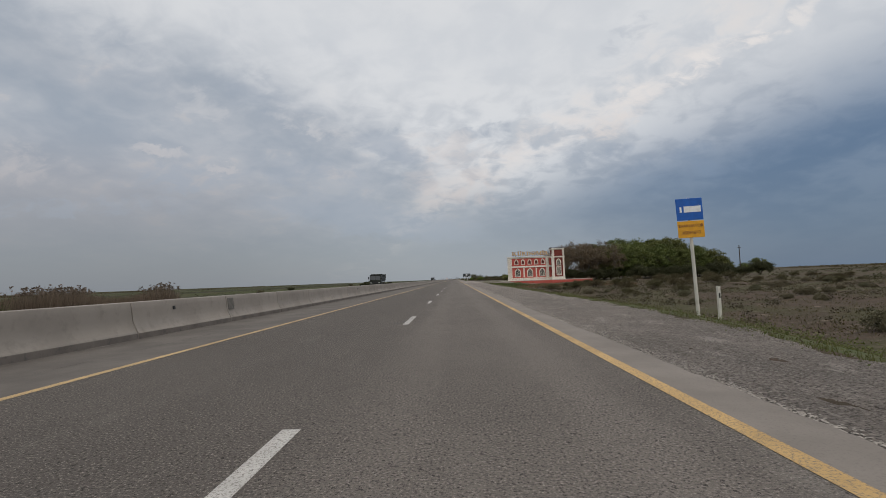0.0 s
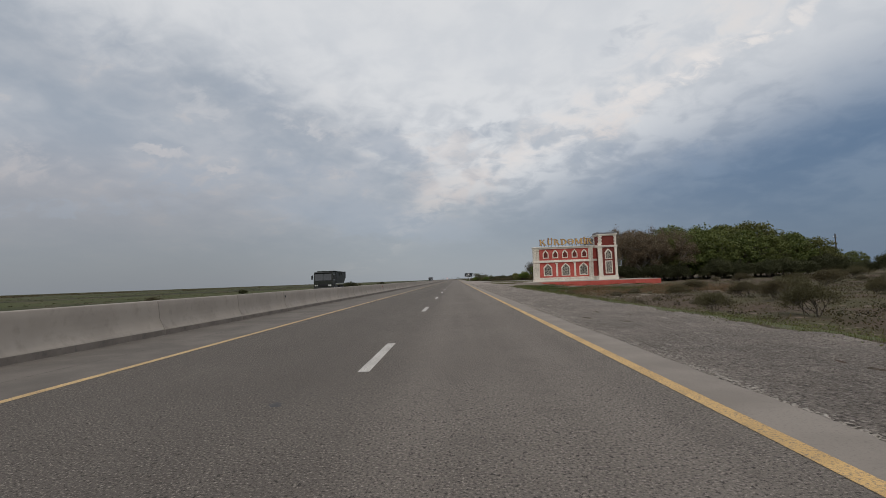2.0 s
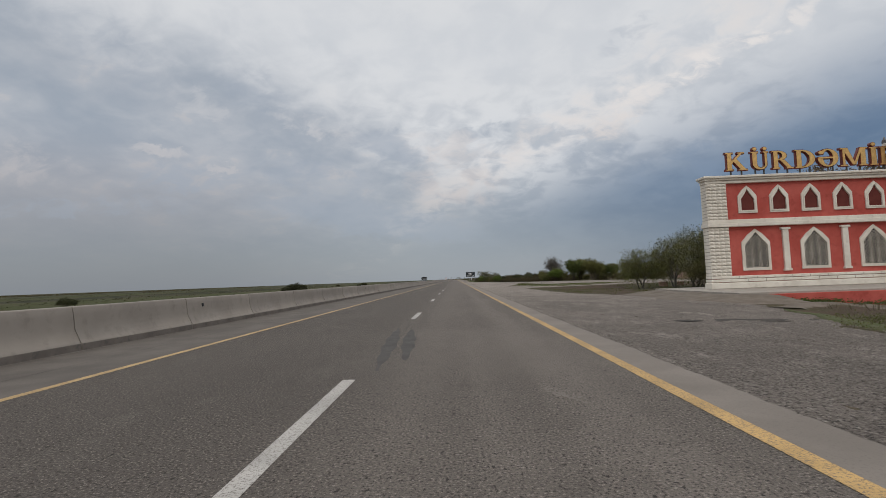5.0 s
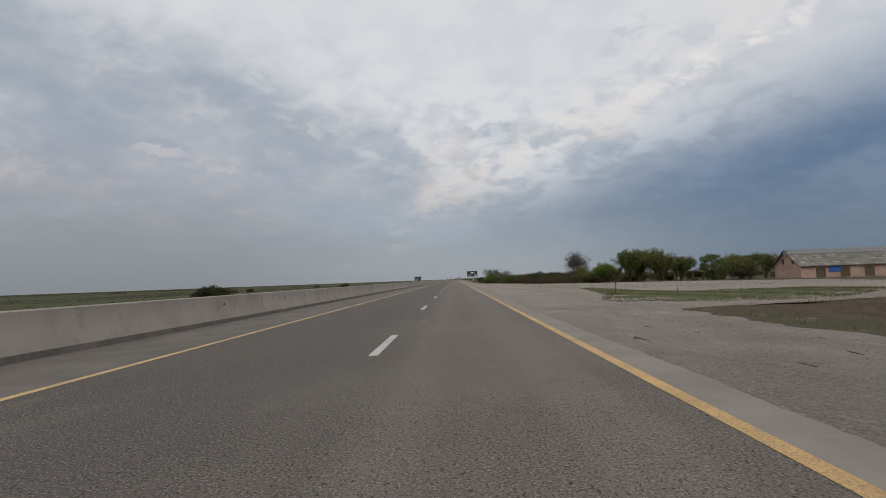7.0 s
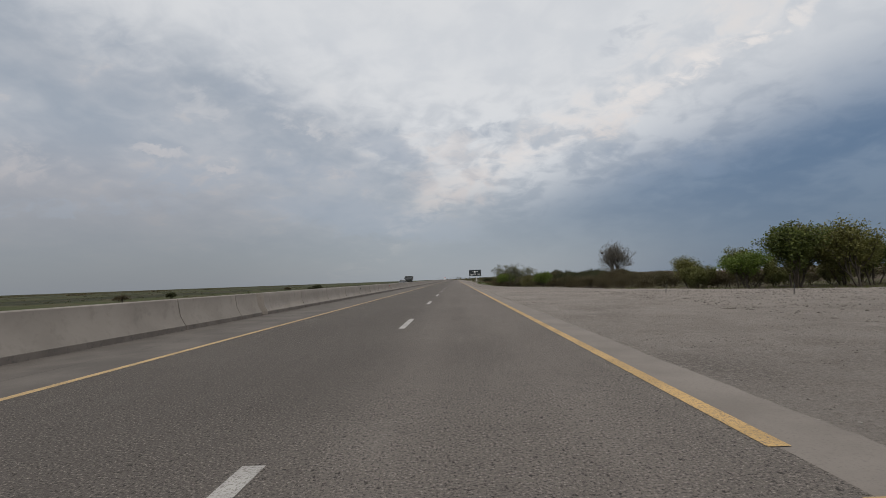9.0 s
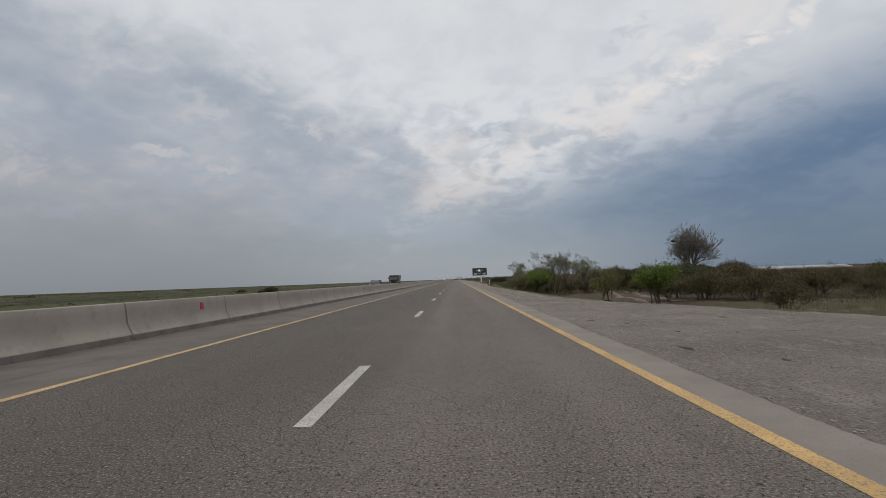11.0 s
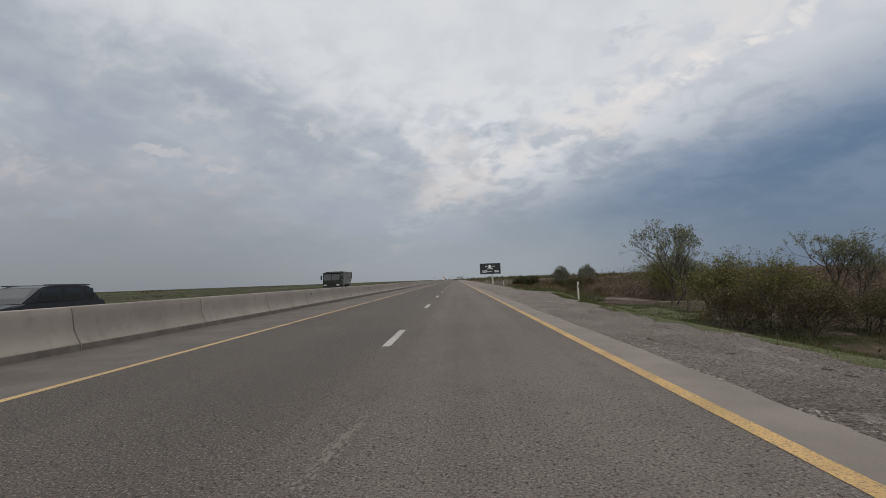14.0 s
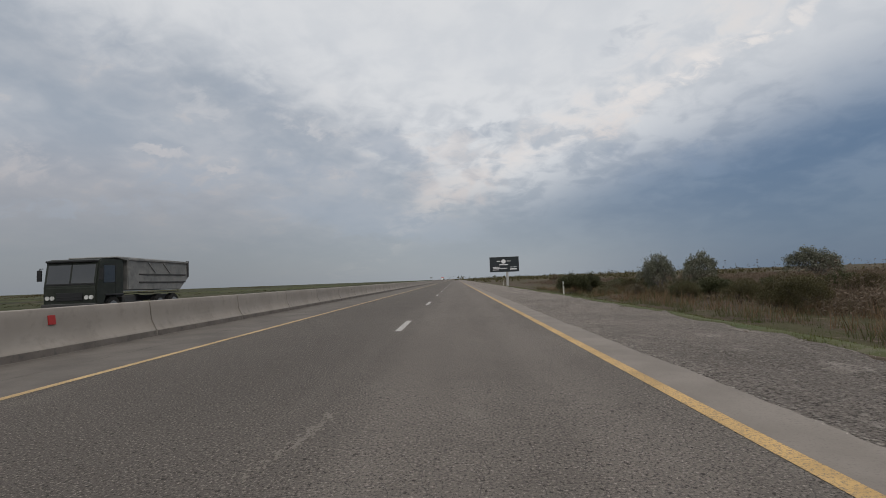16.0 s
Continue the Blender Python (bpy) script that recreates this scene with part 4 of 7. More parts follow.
def pattern(bm, x0, x1, z0, z1, y, inside):
    """White tracery of rings and bars over a pane."""
    nx = 3
    dx = (x1 - x0) / nx
    nz = max(2, round((z1 - z0) / dx))
    dz_ = (z1 - z0) / nz
    t = 0.011
    for i in range(nx + 1):
        x = x0 + i * dx
        top = max([z for z in np.linspace(z0, z1, 40) if inside(x, z)] or [z0])
        if top > z0 + 0.2:
            box(bm, x - t, x + t, y, y + 0.05, z0, top)
    for j in range(nz + 1):
        z = z0 + j * dz_
        ok = [x for x in np.linspace(x0, x1, 60) if inside(x, z)]
        if len(ok) > 4:
            box(bm, ok[0], ok[-1], y, y + 0.05, z - t, z + t)
    for i in range(nx):
        for j in range(nz):
            cx_, cz = x0 + (i + 0.5) * dx, z0 + (j + 0.5) * dz_
            if not inside(cx_, cz + 0.3 * dz_):
                continue
            r = 0.40 * dx
            k = 10
            o = [(cx_ + r * math.cos(a * 2 * math.pi / k), cz + r * math.sin(a * 2 * math.pi / k)) for a in range(k)]
            q = [(cx_ + (r - 0.03) * math.cos(a * 2 * math.pi / k), cz + (r - 0.03) * math.sin(a * 2 * math.pi / k)) for a in range(k)]
            ring_prism(bm, o, q, y, y + 0.045)
            d = 0.5 * dx
            for s in (-1, 1):
                prism(bm, [(cx_ - d, cz - s * dz_ / 2 - 0.011), (cx_ + d, cz + s * dz_ / 2 - 0.011), (cx_ + d, cz + s * dz_ / 2 + 0.011), (cx_ - d, cz - s * dz_ / 2 + 0.011)], "y", y + 0.004, y + 0.036)


GATE = empty("gate_building", 14.4, 130.3, 0.1, "red and white stucco town gate building with a corner tower", "building")


def gpart(name, bm, mat, label="", parent=None):
    ob = part(name, bm, mat, None, label)
    bpy.context.view_layer.update()
    p = parent or GATE
    ob.parent = p
    root = GATE.matrix_basis.inverted()
    ob.matrix_parent_inverse = root if p is GATE else Matrix.Identity(4)
    return ob


FY = 130.3  # wing front
TY = 128.4  # tower front
gpart("wing_wall", boxes((14.85, 27.2, FY + 0.12, FY + 0.55, 0.1, 6.35)), M["stucco_red"], "red stucco wall")
gpart("plinth", boxes((14.66, 26.5, FY - 0.14, FY + 0.60, 0.08, 0.42), (14.72, 26.5, FY - 0.08, FY + 0.58, 0.45, 0.62), (14.72, 26.5, FY - 0.08, FY + 0.58, 0.645, 0.80), bevel=0.025), M["white_stone"], "white stone plinth")
for z0, z1, k, off in ((0.45, 0.62, 12, 0.0), (0.645, 0.80, 12, 0.5)):
    for i in range(k):
        u = 14.8 + (i + off) * 12.0 / k
        if 14.9 < u < 26.3:
            gpart("plinth_joint", boxes((u - 0.012, u + 0.012, FY - 0.084, FY - 0.078, z0 + 0.01, z1 - 0.01)), M["joint"], "dark upright joint")
STONES = {}
for x0, x1 in ((14.75, 15.92), (25.2, 26.05)):
    back = FY + 0.57 if x0 < 20 else FY + 0.2
    core = gpart("quoin_pier", boxes((x0 + 0.02, x1 - 0.02, FY - 0.005, back - 0.02, 0.8, 6.18)), M["joint"], "dark jointed core of a rusticated pier")
    for z0, z1 in ((0.8, 3.62), (4.06, 6.18)):
        k = round((z1 - z0) / 0.2)
        d = (z1 - z0) / k
        for i in range(k):
            a = z0 + d * i
            key = (x0, z0)
            if key not in STONES:
                bm = boxes((x0, x1, FY - 0.035, back, a + 0.014, a + d - 0.014))
                m = 4 if x0 < 20 else 2
                for q in range(m):
                    u0, u1 = x0 + (x1 - x0) * q / m + 0.006, x0 + (x1 - x0) * (q + 1) / m - 0.006
                    c4 = [bm.verts.new(p) for p in ((u0, FY - 0.036, a + 0.012), (u1, FY - 0.036, a + 0.012), (u1, FY - 0.036, a + d - 0.012), (u0, FY - 0.036, a + d - 0.012))]
                    tip = bm.verts.new(((u0 + u1) / 2, FY - 0.105, a + d / 2))
                    for w_ in range(4):
                        bm.faces.new((c4[w_], c4[(w_ + 1) % 4], tip))
                ob = gpart("stone", bm, M["white_stone"], "", core)
                ob.matrix_parent_inverse = Matrix.Identity(4)
                STONES[key] = ob.data
            else:
                ob = new("stone", STONES[key])
                ob.parent = core
                ob.location = (0, 0, d * i)
gpart("band", boxes((14.66, 27.0, FY - 0.16, FY + 0.60, 3.63, 3.84), (14.72, 27.0, FY - 0.09, FY + 0.58, 3.84, 4.05), bevel=0.02), M["white_stone"], "white moulded string course")
gpart("cornice", boxes((14.72, 27.0, FY - 0.08, FY + 0.58, 6.18, 6.36), (14.64, 27.0, FY - 0.18, FY + 0.62, 6.36, 6.47), (14.56, 27.0, FY - 0.27, FY + 0.66, 6.47, 6.60), bevel=0.02), M["white_stone"], "white moulded cornice")


def gate_window(cx_, z0, w, spring, apex, y, lattice, flat=False):
    o = [(cx_ - w / 2, z0), (cx_ + w / 2, z0), (cx_ + w / 2, apex), (cx_ - w / 2, apex)] if flat else pointed(cx_, z0, w, spring, apex)
    d = 0.16
    inner = shrink(o, cx_, d, z0, apex)
    bm = bmesh.new()
    ring_prism(bm, o, inner, y - 0.07, y + 0.13)
    ring_prism(bm, shrink(o, cx_, -0.0 + d * 0.55, z0, apex), inner, y - 0.095, y - 0.072)
    win = gpart("window", bm, M["white_stone"], "white pointed window surround")
    bm = bmesh.new()
    prism(bm, inner, "y", y - 0.016, y - 0.003)
    gpart("pane", bm, M["pane_dark"] if lattice else M["niche"], "dark pane" if lattice else "brown niche panel", win).matrix_parent_inverse = Matrix.Identity(4)
    if lattice:
        bm = bmesh.new()
        us = [u for u, z in inner]
        zs = [z for u, z in inner]

        def inside(x, z):
            if flat:
                return True
            h = (max(us) - min(us)) / 2
            sp = inner[2][1]
            return z <= sp or abs(x - cx_) <= h * (1 - (z - sp) / (max(zs) - sp)) * 1.12
        pattern(bm, min(us), max(us), min(zs), max(zs), y - 0.066, inside)
        gpart("tracery", bm, M["tracery"], "white tracery grille", win).matrix_parent_inverse = Matrix.Identity(4)
    return win


for i in range(5):
    gate_window(17.15 + 1.82 * i, 4.42, 1.08, 5.42, 6.02, FY + 0.12, False)
for cx_ in (17.45, 20.82, 24.18):
    gate_window(cx_, 1.08, 1.62, 2.72, 3.48, FY + 0.12, True)
for cx_ in (19.16, 22.55):
    gpart("pilaster", boxes((cx_ - 0.17, cx_ + 0.17, FY - 0.0, FY + 0.13, 1.10, 3.38), (cx_ - 0.27, cx_ + 0.27, FY - 0.05, FY + 0.13, 3.38, 3.5), (cx_ - 0.22, cx_ + 0.22, FY - 0.03, FY + 0.13, 1.0, 1.12), bevel=0.015), M["white_stone"], "white wall pilaster")

# corner tower
gpart("tower_wall", boxes((26.75, 29.85, TY + 0.1, 131.8, 0.1, 8.4)), M["stucco_dark"], "brown-red stucco tower")
gpart("tower_plinth", boxes((26.35, 30.0, TY - 0.18, 131.9, 0.06, 0.45), (26.42, 29.94, TY - 0.1, 131.9, 0.45, 0.82), bevel=0.02), M["white_stone"], "white stone plinth")
for x0, x1 in ((26.5, 27.22), (29.5, 29.92)):
    gpart("tower_pilaster", boxes((x0, x1, TY - 0.03, TY + 0.35, 0.82, 6.0), (x0 - 0.05, x1 + 0.05, TY - 0.07, TY + 0.4, 0.82, 1.0), (x0 - 0.05, x1 + 0.05, TY - 0.07, TY + 0.4, 5.85, 6.05), bevel=0.02), M["white_stone"], "white tower pilaster")
gpart("tower_band", boxes((26.42, 30.02, TY - 0.12, 131.92, 6.05, 6.22), (26.34, 30.1, TY - 0.2, 131.96, 6.22, 6.42), bevel=0.02), M["white_stone"], "white moulded string course")
for x0, x1, y0, y1 in ((26.68, 27.3, TY + 0.02, TY + 0.55), (29.42, 29.92, TY + 0.02, TY + 0.55), (26.68, 27.1, 131.3, 131.86)):
    rows = []
    for i in range(6):
        a = 6.45 + i * 0.29
        g = 0.0 if i % 2 else 0.13
        rows.append((x0 + (g if x0 > 29 else -0.0), x1 - (g if x0 < 29 else 0), y0, y1 - g, a + 0.01, a + 0.28))
    for q_ in rows:
        gpart("quoin_stone", boxes(q_, bevel=0.02), M["white_stone"], "white corner stone")
gpart("tower_cornice", boxes((26.6, 29.98, TY - 0.03, 131.9, 8.2, 8.36), (26.5, 30.08, TY - 0.13, 131.98, 8.36, 8.52), bevel=0.02), M["white_stone"], "white moulded cornice")
gate_window(28.36, 3.84, 1.32, 5.1, 5.8, TY + 0.1, True)
gate_window(28.36, 1.2, 1.32, 3.5, 3.58, TY + 0.1, True, flat=True)
gpart("wall_lamp", boxes((26.58, 26.74, 128.85, 129.1, 6.62, 6.95), bevel=0.02), M["white_stone"], "small white floodlight box")


def merlon(cx_, cy_, along):
    bm = bmesh.new()
    o = [(-0.15, 0), (0.15, 0), (0.15, 0.17), (0.09, 0.25), (0.04, 0.28), (0.0, 0.42), (-0.04, 0.28), (-0.09, 0.25), (-0.15, 0.17)]
    if along == "x":
        prism(bm, [(cx_ + u, 8.52 + z) for u, z in o], "y", cy_ - 0.05, cy_ + 0.05)
    else:
        prism(bm, [(cy_ + u, 8.52 + z) for u, z in o], "x", cx_ - 0.05, cx_ + 0.05)
    gpart("merlon", bm, M["merlon"], "grey pointed merlon")


for i in range(10):
    merlon(26.7 + i * 0.355, TY - 0.02, "x")
    merlon(26.62, TY + 0.3 + i * 0.355, "y")
    merlon(29.96, TY + 0.3 + i * 0.355, "y")

# forecourt
FORE = empty("forecourt", 14, 126, -0.9, "raised paved forecourt with a red painted front wall", "platform", kind="structure")
part("paving", boxes((13.2, 36.2, 125.0, 134.5, -0.20, 0.075), bevel=0.02), M["dust"])
part("front_wall", boxes((14.6, 36.0, 124.8, 125.0, -1.0, -0.02), (36.0, 36.2, 124.8, 134.0, -1.0, -0.02), bevel=0.01), M["stucco_red"])
part("fill", boxes((13.3, 36.0, 125.02, 134.4, -1.1, -0.21)), M["dust"])
for q in ("paving", "front_wall", "fill"):
    q = bpy.data.objects[q]
    q.parent = FORE
    q.matrix_parent_inverse = FORE.matrix_basis.inverted()

# earth bank heaped against the forecourt's corner
bx_, by_ = np.arange(8.6, 16.6, 0.4), np.arange(117.5, 134.6, 0.4)
BX_, BY_ = np.meshgrid(bx_, by_)
dd = np.hypot(np.clip(13.2 - BX_, 0, 9), np.clip(124.8 - BY_, 0, 9))
ww = np.clip(1 - dd / (3.4 + 0.6 * np.sin(BY_ * 0.9)), 0, 1) ** 1.3 * np.clip((16.4 - BX_) / 2.0, 0, 1)
base = land(BX_, BY_)
BZ_ = base - 0.06 + ww * (0.10 - base) + 0.03 * np.sin(BX_ * 3.1 + BY_ * 1.7) * ww
BZ_ = np.where((BX_ > 13.3) & (BY_ > 125.1), -0.3, BZ_)
nb = len(bx_)
tagged(mesh_object("earth_bank", np.c_[BX_.ravel(), BY_.ravel(), BZ_.ravel()], [(i * nb + j, i * nb + j + 1, (i + 1) * nb + j + 1, (i + 1) * nb + j) for i in range(len(by_) - 1) for j in range(nb - 1)], M["track"], smooth=True), "pale earth bank heaped against the forecourt's corner", "bank", kind="structure")

# roof letters on feet: heavy serif capitals, gold faces on dark shells
def arc(cx_, cz, ro, zo, ri, zi, a0, a1, n=12, shift=0.0):
    """A bent stroke between two ellipses, as a row of four-cornered pieces."""
    out = []
    for i in range(n):
        u, w = radians(a0 + (a1 - a0) * i / n), radians(a0 + (a1 - a0) * (i + 1) / n)
        out.append(((cx_ + ro * math.cos(u), cz + zo * math.sin(u)), (cx_ + ro * math.cos(w), cz + zo * math.sin(w)), (cx_ + shift + ri * math.cos(w), cz + zi * math.sin(w)), (cx_ + shift + ri * math.cos(u), cz + zi * math.sin(u))))
    return out


def bar(x0, x1, z0, z1):
    return [(x0, z0), (x1, z0), (x1, z1), (x0, z1)]


def stem(x0, w=0.2):
    return [bar(x0, x0 + w, 0.055, 0.945), bar(x0 - 0.07, x0 + w + 0.07, 0, 0.055), bar(x0 - 0.07, x0 + w + 0.07, 0.945, 1)]


def dot(cx_, cz, q=0.095):
    return [(cx_ + q * math.cos(radians(30 * i)), cz + q * math.sin(radians(30 * i))) for i in range(12)]


LETTER_R = stem(0) + arc(0.2, 0.735, 0.44, 0.265, 0.22, 0.2, -90, 90) + [[(0.3, 0.49), (0.5, 0.5), (0.84, 0.055), (0.62, 0.055)], bar(0.6, 0.92, 0, 0.055)]
GLYPHS = {
    "K": stem(0) + [[(0.2, 0.36), (0.2, 0.5), (0.58, 0.945), (0.69, 0.945)], bar(0.5, 0.8, 0.945, 1), [(0.29, 0.49), (0.43, 0.64), (0.84, 0.055), (0.6, 0.055)], bar(0.54, 0.92, 0, 0.055)],
    "\u00dc": [bar(0, 0.2, 0.31, 0.945), bar(-0.07, 0.27, 0.945, 1), bar(0.58, 0.68, 0.31, 0.945), bar(0.51, 0.75, 0.945, 1), dot(0.12, 1.16), dot(0.6, 1.16)] + arc(0.34, 0.31, 0.34, 0.31, 0.19, 0.22, 180, 360, 14, 0.05),
    "R": LETTER_R,
    "D": stem(0) + arc(0.2, 0.5, 0.6, 0.5, 0.37, 0.44, -90, 90, 16),
    "\u018f": arc(0.4, 0.5, 0.4, 0.5, 0.2, 0.43, -180, 145, 22) + [bar(0.03, 0.62, 0.47, 0.545), dot(0.13, 0.8, 0.1)],
    "M": [bar(0.04, 0.13, 0.055, 0.945), bar(-0.06, 0.23, 0, 0.055), bar(-0.06, 0.2, 0.945, 1), bar(0.78, 0.98, 0.055, 0.945), bar(0.71, 1.05, 0, 0.055), bar(0.78, 1.05, 0.945, 1), [(0.02, 1), (0.25, 1), (0.56, 0.06), (0.44, 0.06)], [(0.46, 0.06), (0.56, 0.06), (0.86, 0.99), (0.77, 0.99)]],
    "\u0130": stem(0) + [dot(0.1, 1.16)],
}


def grown(o, d):
    """A convex outline pushed outwards by d."""
    area = sum(a[0] * b[1] - b[0] * a[1] for a, b in zip(o, o[1:] + o[:1]))
    o = o if area > 0 else o[::-1]
    out = []
    for i, q in enumerate(o):
        e1, e2 = Vector(q) - Vector(o[i - 1]), Vector(o[(i + 1) % len(o)]) - Vector(q)
        n1, n2 = Vector((e1.y, -e1.x)).normalized(), Vector((e2.y, -e2.x)).normalized()
        m = (n1 + n2).normalized() if (n1 + n2).length > 1e-4 else n1
        out.append(tuple(Vector(q) + m * d / max(0.5, m.dot(n1))))
    return out


CAP = 1.05
for ch, x0, x1 in (("K", 16.12, 17.36), ("\u00dc", 17.60, 18.60), ("R", 18.82, 20.0), ("D", 20.14, 21.28), ("\u018f", 21.44, 22.62), ("M", 22.74, 24.28), ("\u0130", 24.42, 24.9), ("R", 25.0, 26.15)):
    L = empty("roof_letter", x0, FY + 0.25, 6.6, "gold serif letter with a dark rim standing on the roof edge", "sign letter", "town name letters")
    us = [u for o in GLYPHS[ch] for u, z in o]
    lo, k_ = min(us), (x1 - x0) / (max(us) - min(us))
    shell, face = bmesh.new(), bmesh.new()
    for i, o in enumerate(GLYPHS[ch]):
        lift = 0.0 if isinstance(o, tuple) else 0.0006 * (i + 1)
        o = [((u - lo) * k_, 0.36 + z * CAP) for u, z in o]
        prism(face, grown(o, 0.0), "y", -0.11 - lift, -0.07)
        prism(shell, grown(o, 0.032), "y", -0.08 - lift, 0.09 + lift)
    bmesh.ops.remove_doubles(face, verts=face.verts, dist=0.0002)
    part("shell", shell, M["letter_side"], L, "dark letter shell")
    part("face", face, M["gold"], L, "gold letter face")
    for a in ((0.25 * (x1 - x0), 0.75 * (x1 - x0)) if x1 - x0 > 0.6 else (0.5 * (x1 - x0),)):
        part("foot", boxes((a - 0.035, a + 0.035, -0.03, 0.03, 0.0, 0.40)), M["steel"], L)


# ---------------------------------------------------------------- road signs and posts
def tow_sign():
    s = empty("road_sign", 7.93, 12.0, -0.3, "blue and yellow service sign on a white steel pole", "road sign", rz=0)
    bm = bmesh.new()
    cylinder(bm, (0, 0.05, 0), (0, 0.05, 3.9), 0.055, 0.05)
    part("pole", bm, M["post_white"], s, "white painted steel pole")
    p = part("upper_plate", boxes((-0.42, 0.42, -0.02, 0.0, 3.16, 3.88), bevel=0.008), M["sign_blue"], s, "blue plate with white print")
    part("number_bar", boxes((-0.18, 0.36, -0.026, -0.02, 3.42, 3.62)), M["sign_white"], p, "white printed bar")
    part("icon", boxes((-0.31, -0.25, -0.026, -0.02, 3.42, 3.6)), M["sign_white"], p, "white printed mark")
    p = part("lower_plate", boxes((-0.42, 0.42, -0.02, 0.0, 2.58, 3.13), bevel=0.008), M["sign_yellow"], s, "yellow plate with dark print")
    for word, z, size in (("EVAKUATOR", 2.93, 0.135), ("X\u0130DM\u018fT\u0130", 2.70, 0.135)):
        c = bpy.data.curves.new("word", "FONT")
        c.body, c.size, c.extrude, c.align_x = word, size, 0.003, "CENTER"
        tmp = bpy.data.objects.new("word", c)
        me = bpy.data.meshes.new_from_object(tmp)
        bpy.data.objects.remove(tmp)
        me.materials.clear()
        me.materials.append(M["sign_dark"])
        me.transform(Matrix.Translation((0, -0.0235, z)) @ Matrix.Rotation(radians(90), 4, "X"))
        word_ob = new("lettering", me)
        word_ob.parent = p
        word_ob["label"] = "dark red printed word"
    for z in (2.92, 3.52):
        part("clamp", boxes((-0.08, 0.08, 0.0, 0.11, z, z + 0.05)), M["galv"], s)
    s.rotation_euler = (0, radians(-1.5), radians(-4))
    return s


tow_sign()


def marker_post(x, y, h=1.0):
    z = float(land(x, y)) - 0.03
    s = empty("marker_post", x, y, z, "white roadside marker post standing in verge grass", "marker post", "marker posts")
    part("shaft", boxes((-0.042, 0.042, -0.04, 0.04, 0, h), bevel=0.012), M["post_white"], s)
    part("cap", boxes((-0.046, 0.046, -0.044, 0.044, h, h + 0.02), bevel=0.006), M["post_white"], s)
    part("mark", boxes((-0.022, 0.022, -0.046, -0.04, h - 0.3, h - 0.16)), M["black_plastic"], s, "dark reflector mark")
    return s


for x, y in ((7.32, 9.6), (6.45, 326.0), (7.9, 381), (8.3, 430)):
    marker_post(x, y)
for x, y, h in ((9.17, 197.9, 0.62), (10.35, 177, 0.7), (12.3, 189, 0.35), (12.9, 219, 0.5), (16.5, 213, 0.5), (12.5, 173, 0.35)):
    z = float(land(x, y)) - 0.05
    s = part("thin_stake", boxes((-0.016, 0.016, -0.016, 0.016, 0, h + 0.1)), M["steel"])
    s.matrix_basis = pose(x, y, z, 3, 4, 20)
    tagged(s, "thin dark steel stake in the lot", "stake", "lot stakes")


def billboard(x, y):
    z = float(land(x, y)) - 0.05
    s = empty("billboard", x, y, z, "dark roadside billboard on a single pole", "billboard", rz=-2)
    bm = bmesh.new()
    cylinder(bm, (0.6, 0.15, 0), (0.6, 0.15, 3.5 - z - 1.1), 0.28, 0.28, 16)
    part("pole", bm, M["galv"], s, "grey steel pole")
    b0 = 2.45 - z
    p = part("panel", boxes((-3.15, 3.15, -0.12, 0.05, b0, b0 + 3.2), bevel=0.02), M["board_dark"], s)
    part("frame", boxes((-3.25, 3.25, -0.16, 0.1, b0 - 0.08, b0), (-3.25, 3.25, -0.16, 0.1, b0 + 3.2, b0 + 3.28), (-3.25, -3.15, -0.16, 0.1, b0, b0 + 3.2), (3.15, 3.25, -0.16, 0.1, b0, b0 + 3.2)), M["steel"], s)
    bm = bmesh.new()
    cylinder(bm, (-0.15, -0.125, b0 + 2.25), (-0.15, -0.14, b0 + 2.25), 0.5, 0.5, 20)
    part("disc", bm, M["sign_white"], p, "white printed disc")
    for x0, x1, z0, h in ((-1.65, -0.85, 2.25, 0.16), (0.55, 1.5, 2.25, 0.16), (-1.1, 0.85, 1.45, 0.2), (-2.6, -1.0, 0.95, 0.12), (-2.6, 0.6, 0.65, 0.12), (-2.6, -1.2, 0.35, 0.12), (1.3, 2.7, 0.9, 0.14), (1.3, 2.7, 0.4, 0.25)):
        part("print_bar", boxes((x0, x1, -0.135, -0.12, b0 + z0, b0 + z0 + h)), M["sign_white"], p, "white printed bar")
    return s


billboard(11.1, 454.5)


# ---------------------------------------------------------------- plants
def fast_mesh(name, verts, faces, mat):
    """verts (n, 3), faces (m, k): all faces have k corners."""
    verts, faces = np.asarray(verts, np.float32), np.asarray(faces, np.int32)
    me = bpy.data.meshes.new(name)
    me.vertices.add(len(verts))
    me.vertices.foreach_set("co", verts.ravel())
    m, k = faces.shape
    me.loops.add(m * k)
    me.loops.foreach_set("vertex_index", faces.ravel())
    me.polygons.add(m)
    me.polygons.foreach_set("loop_start", np.arange(0, m * k, k, dtype=np.int32))
    me.polygons.foreach_set("loop_total", np.full(m, k, np.int32))
    me.materials.append(mat)
    me.update(calc_edges=True)
    return me


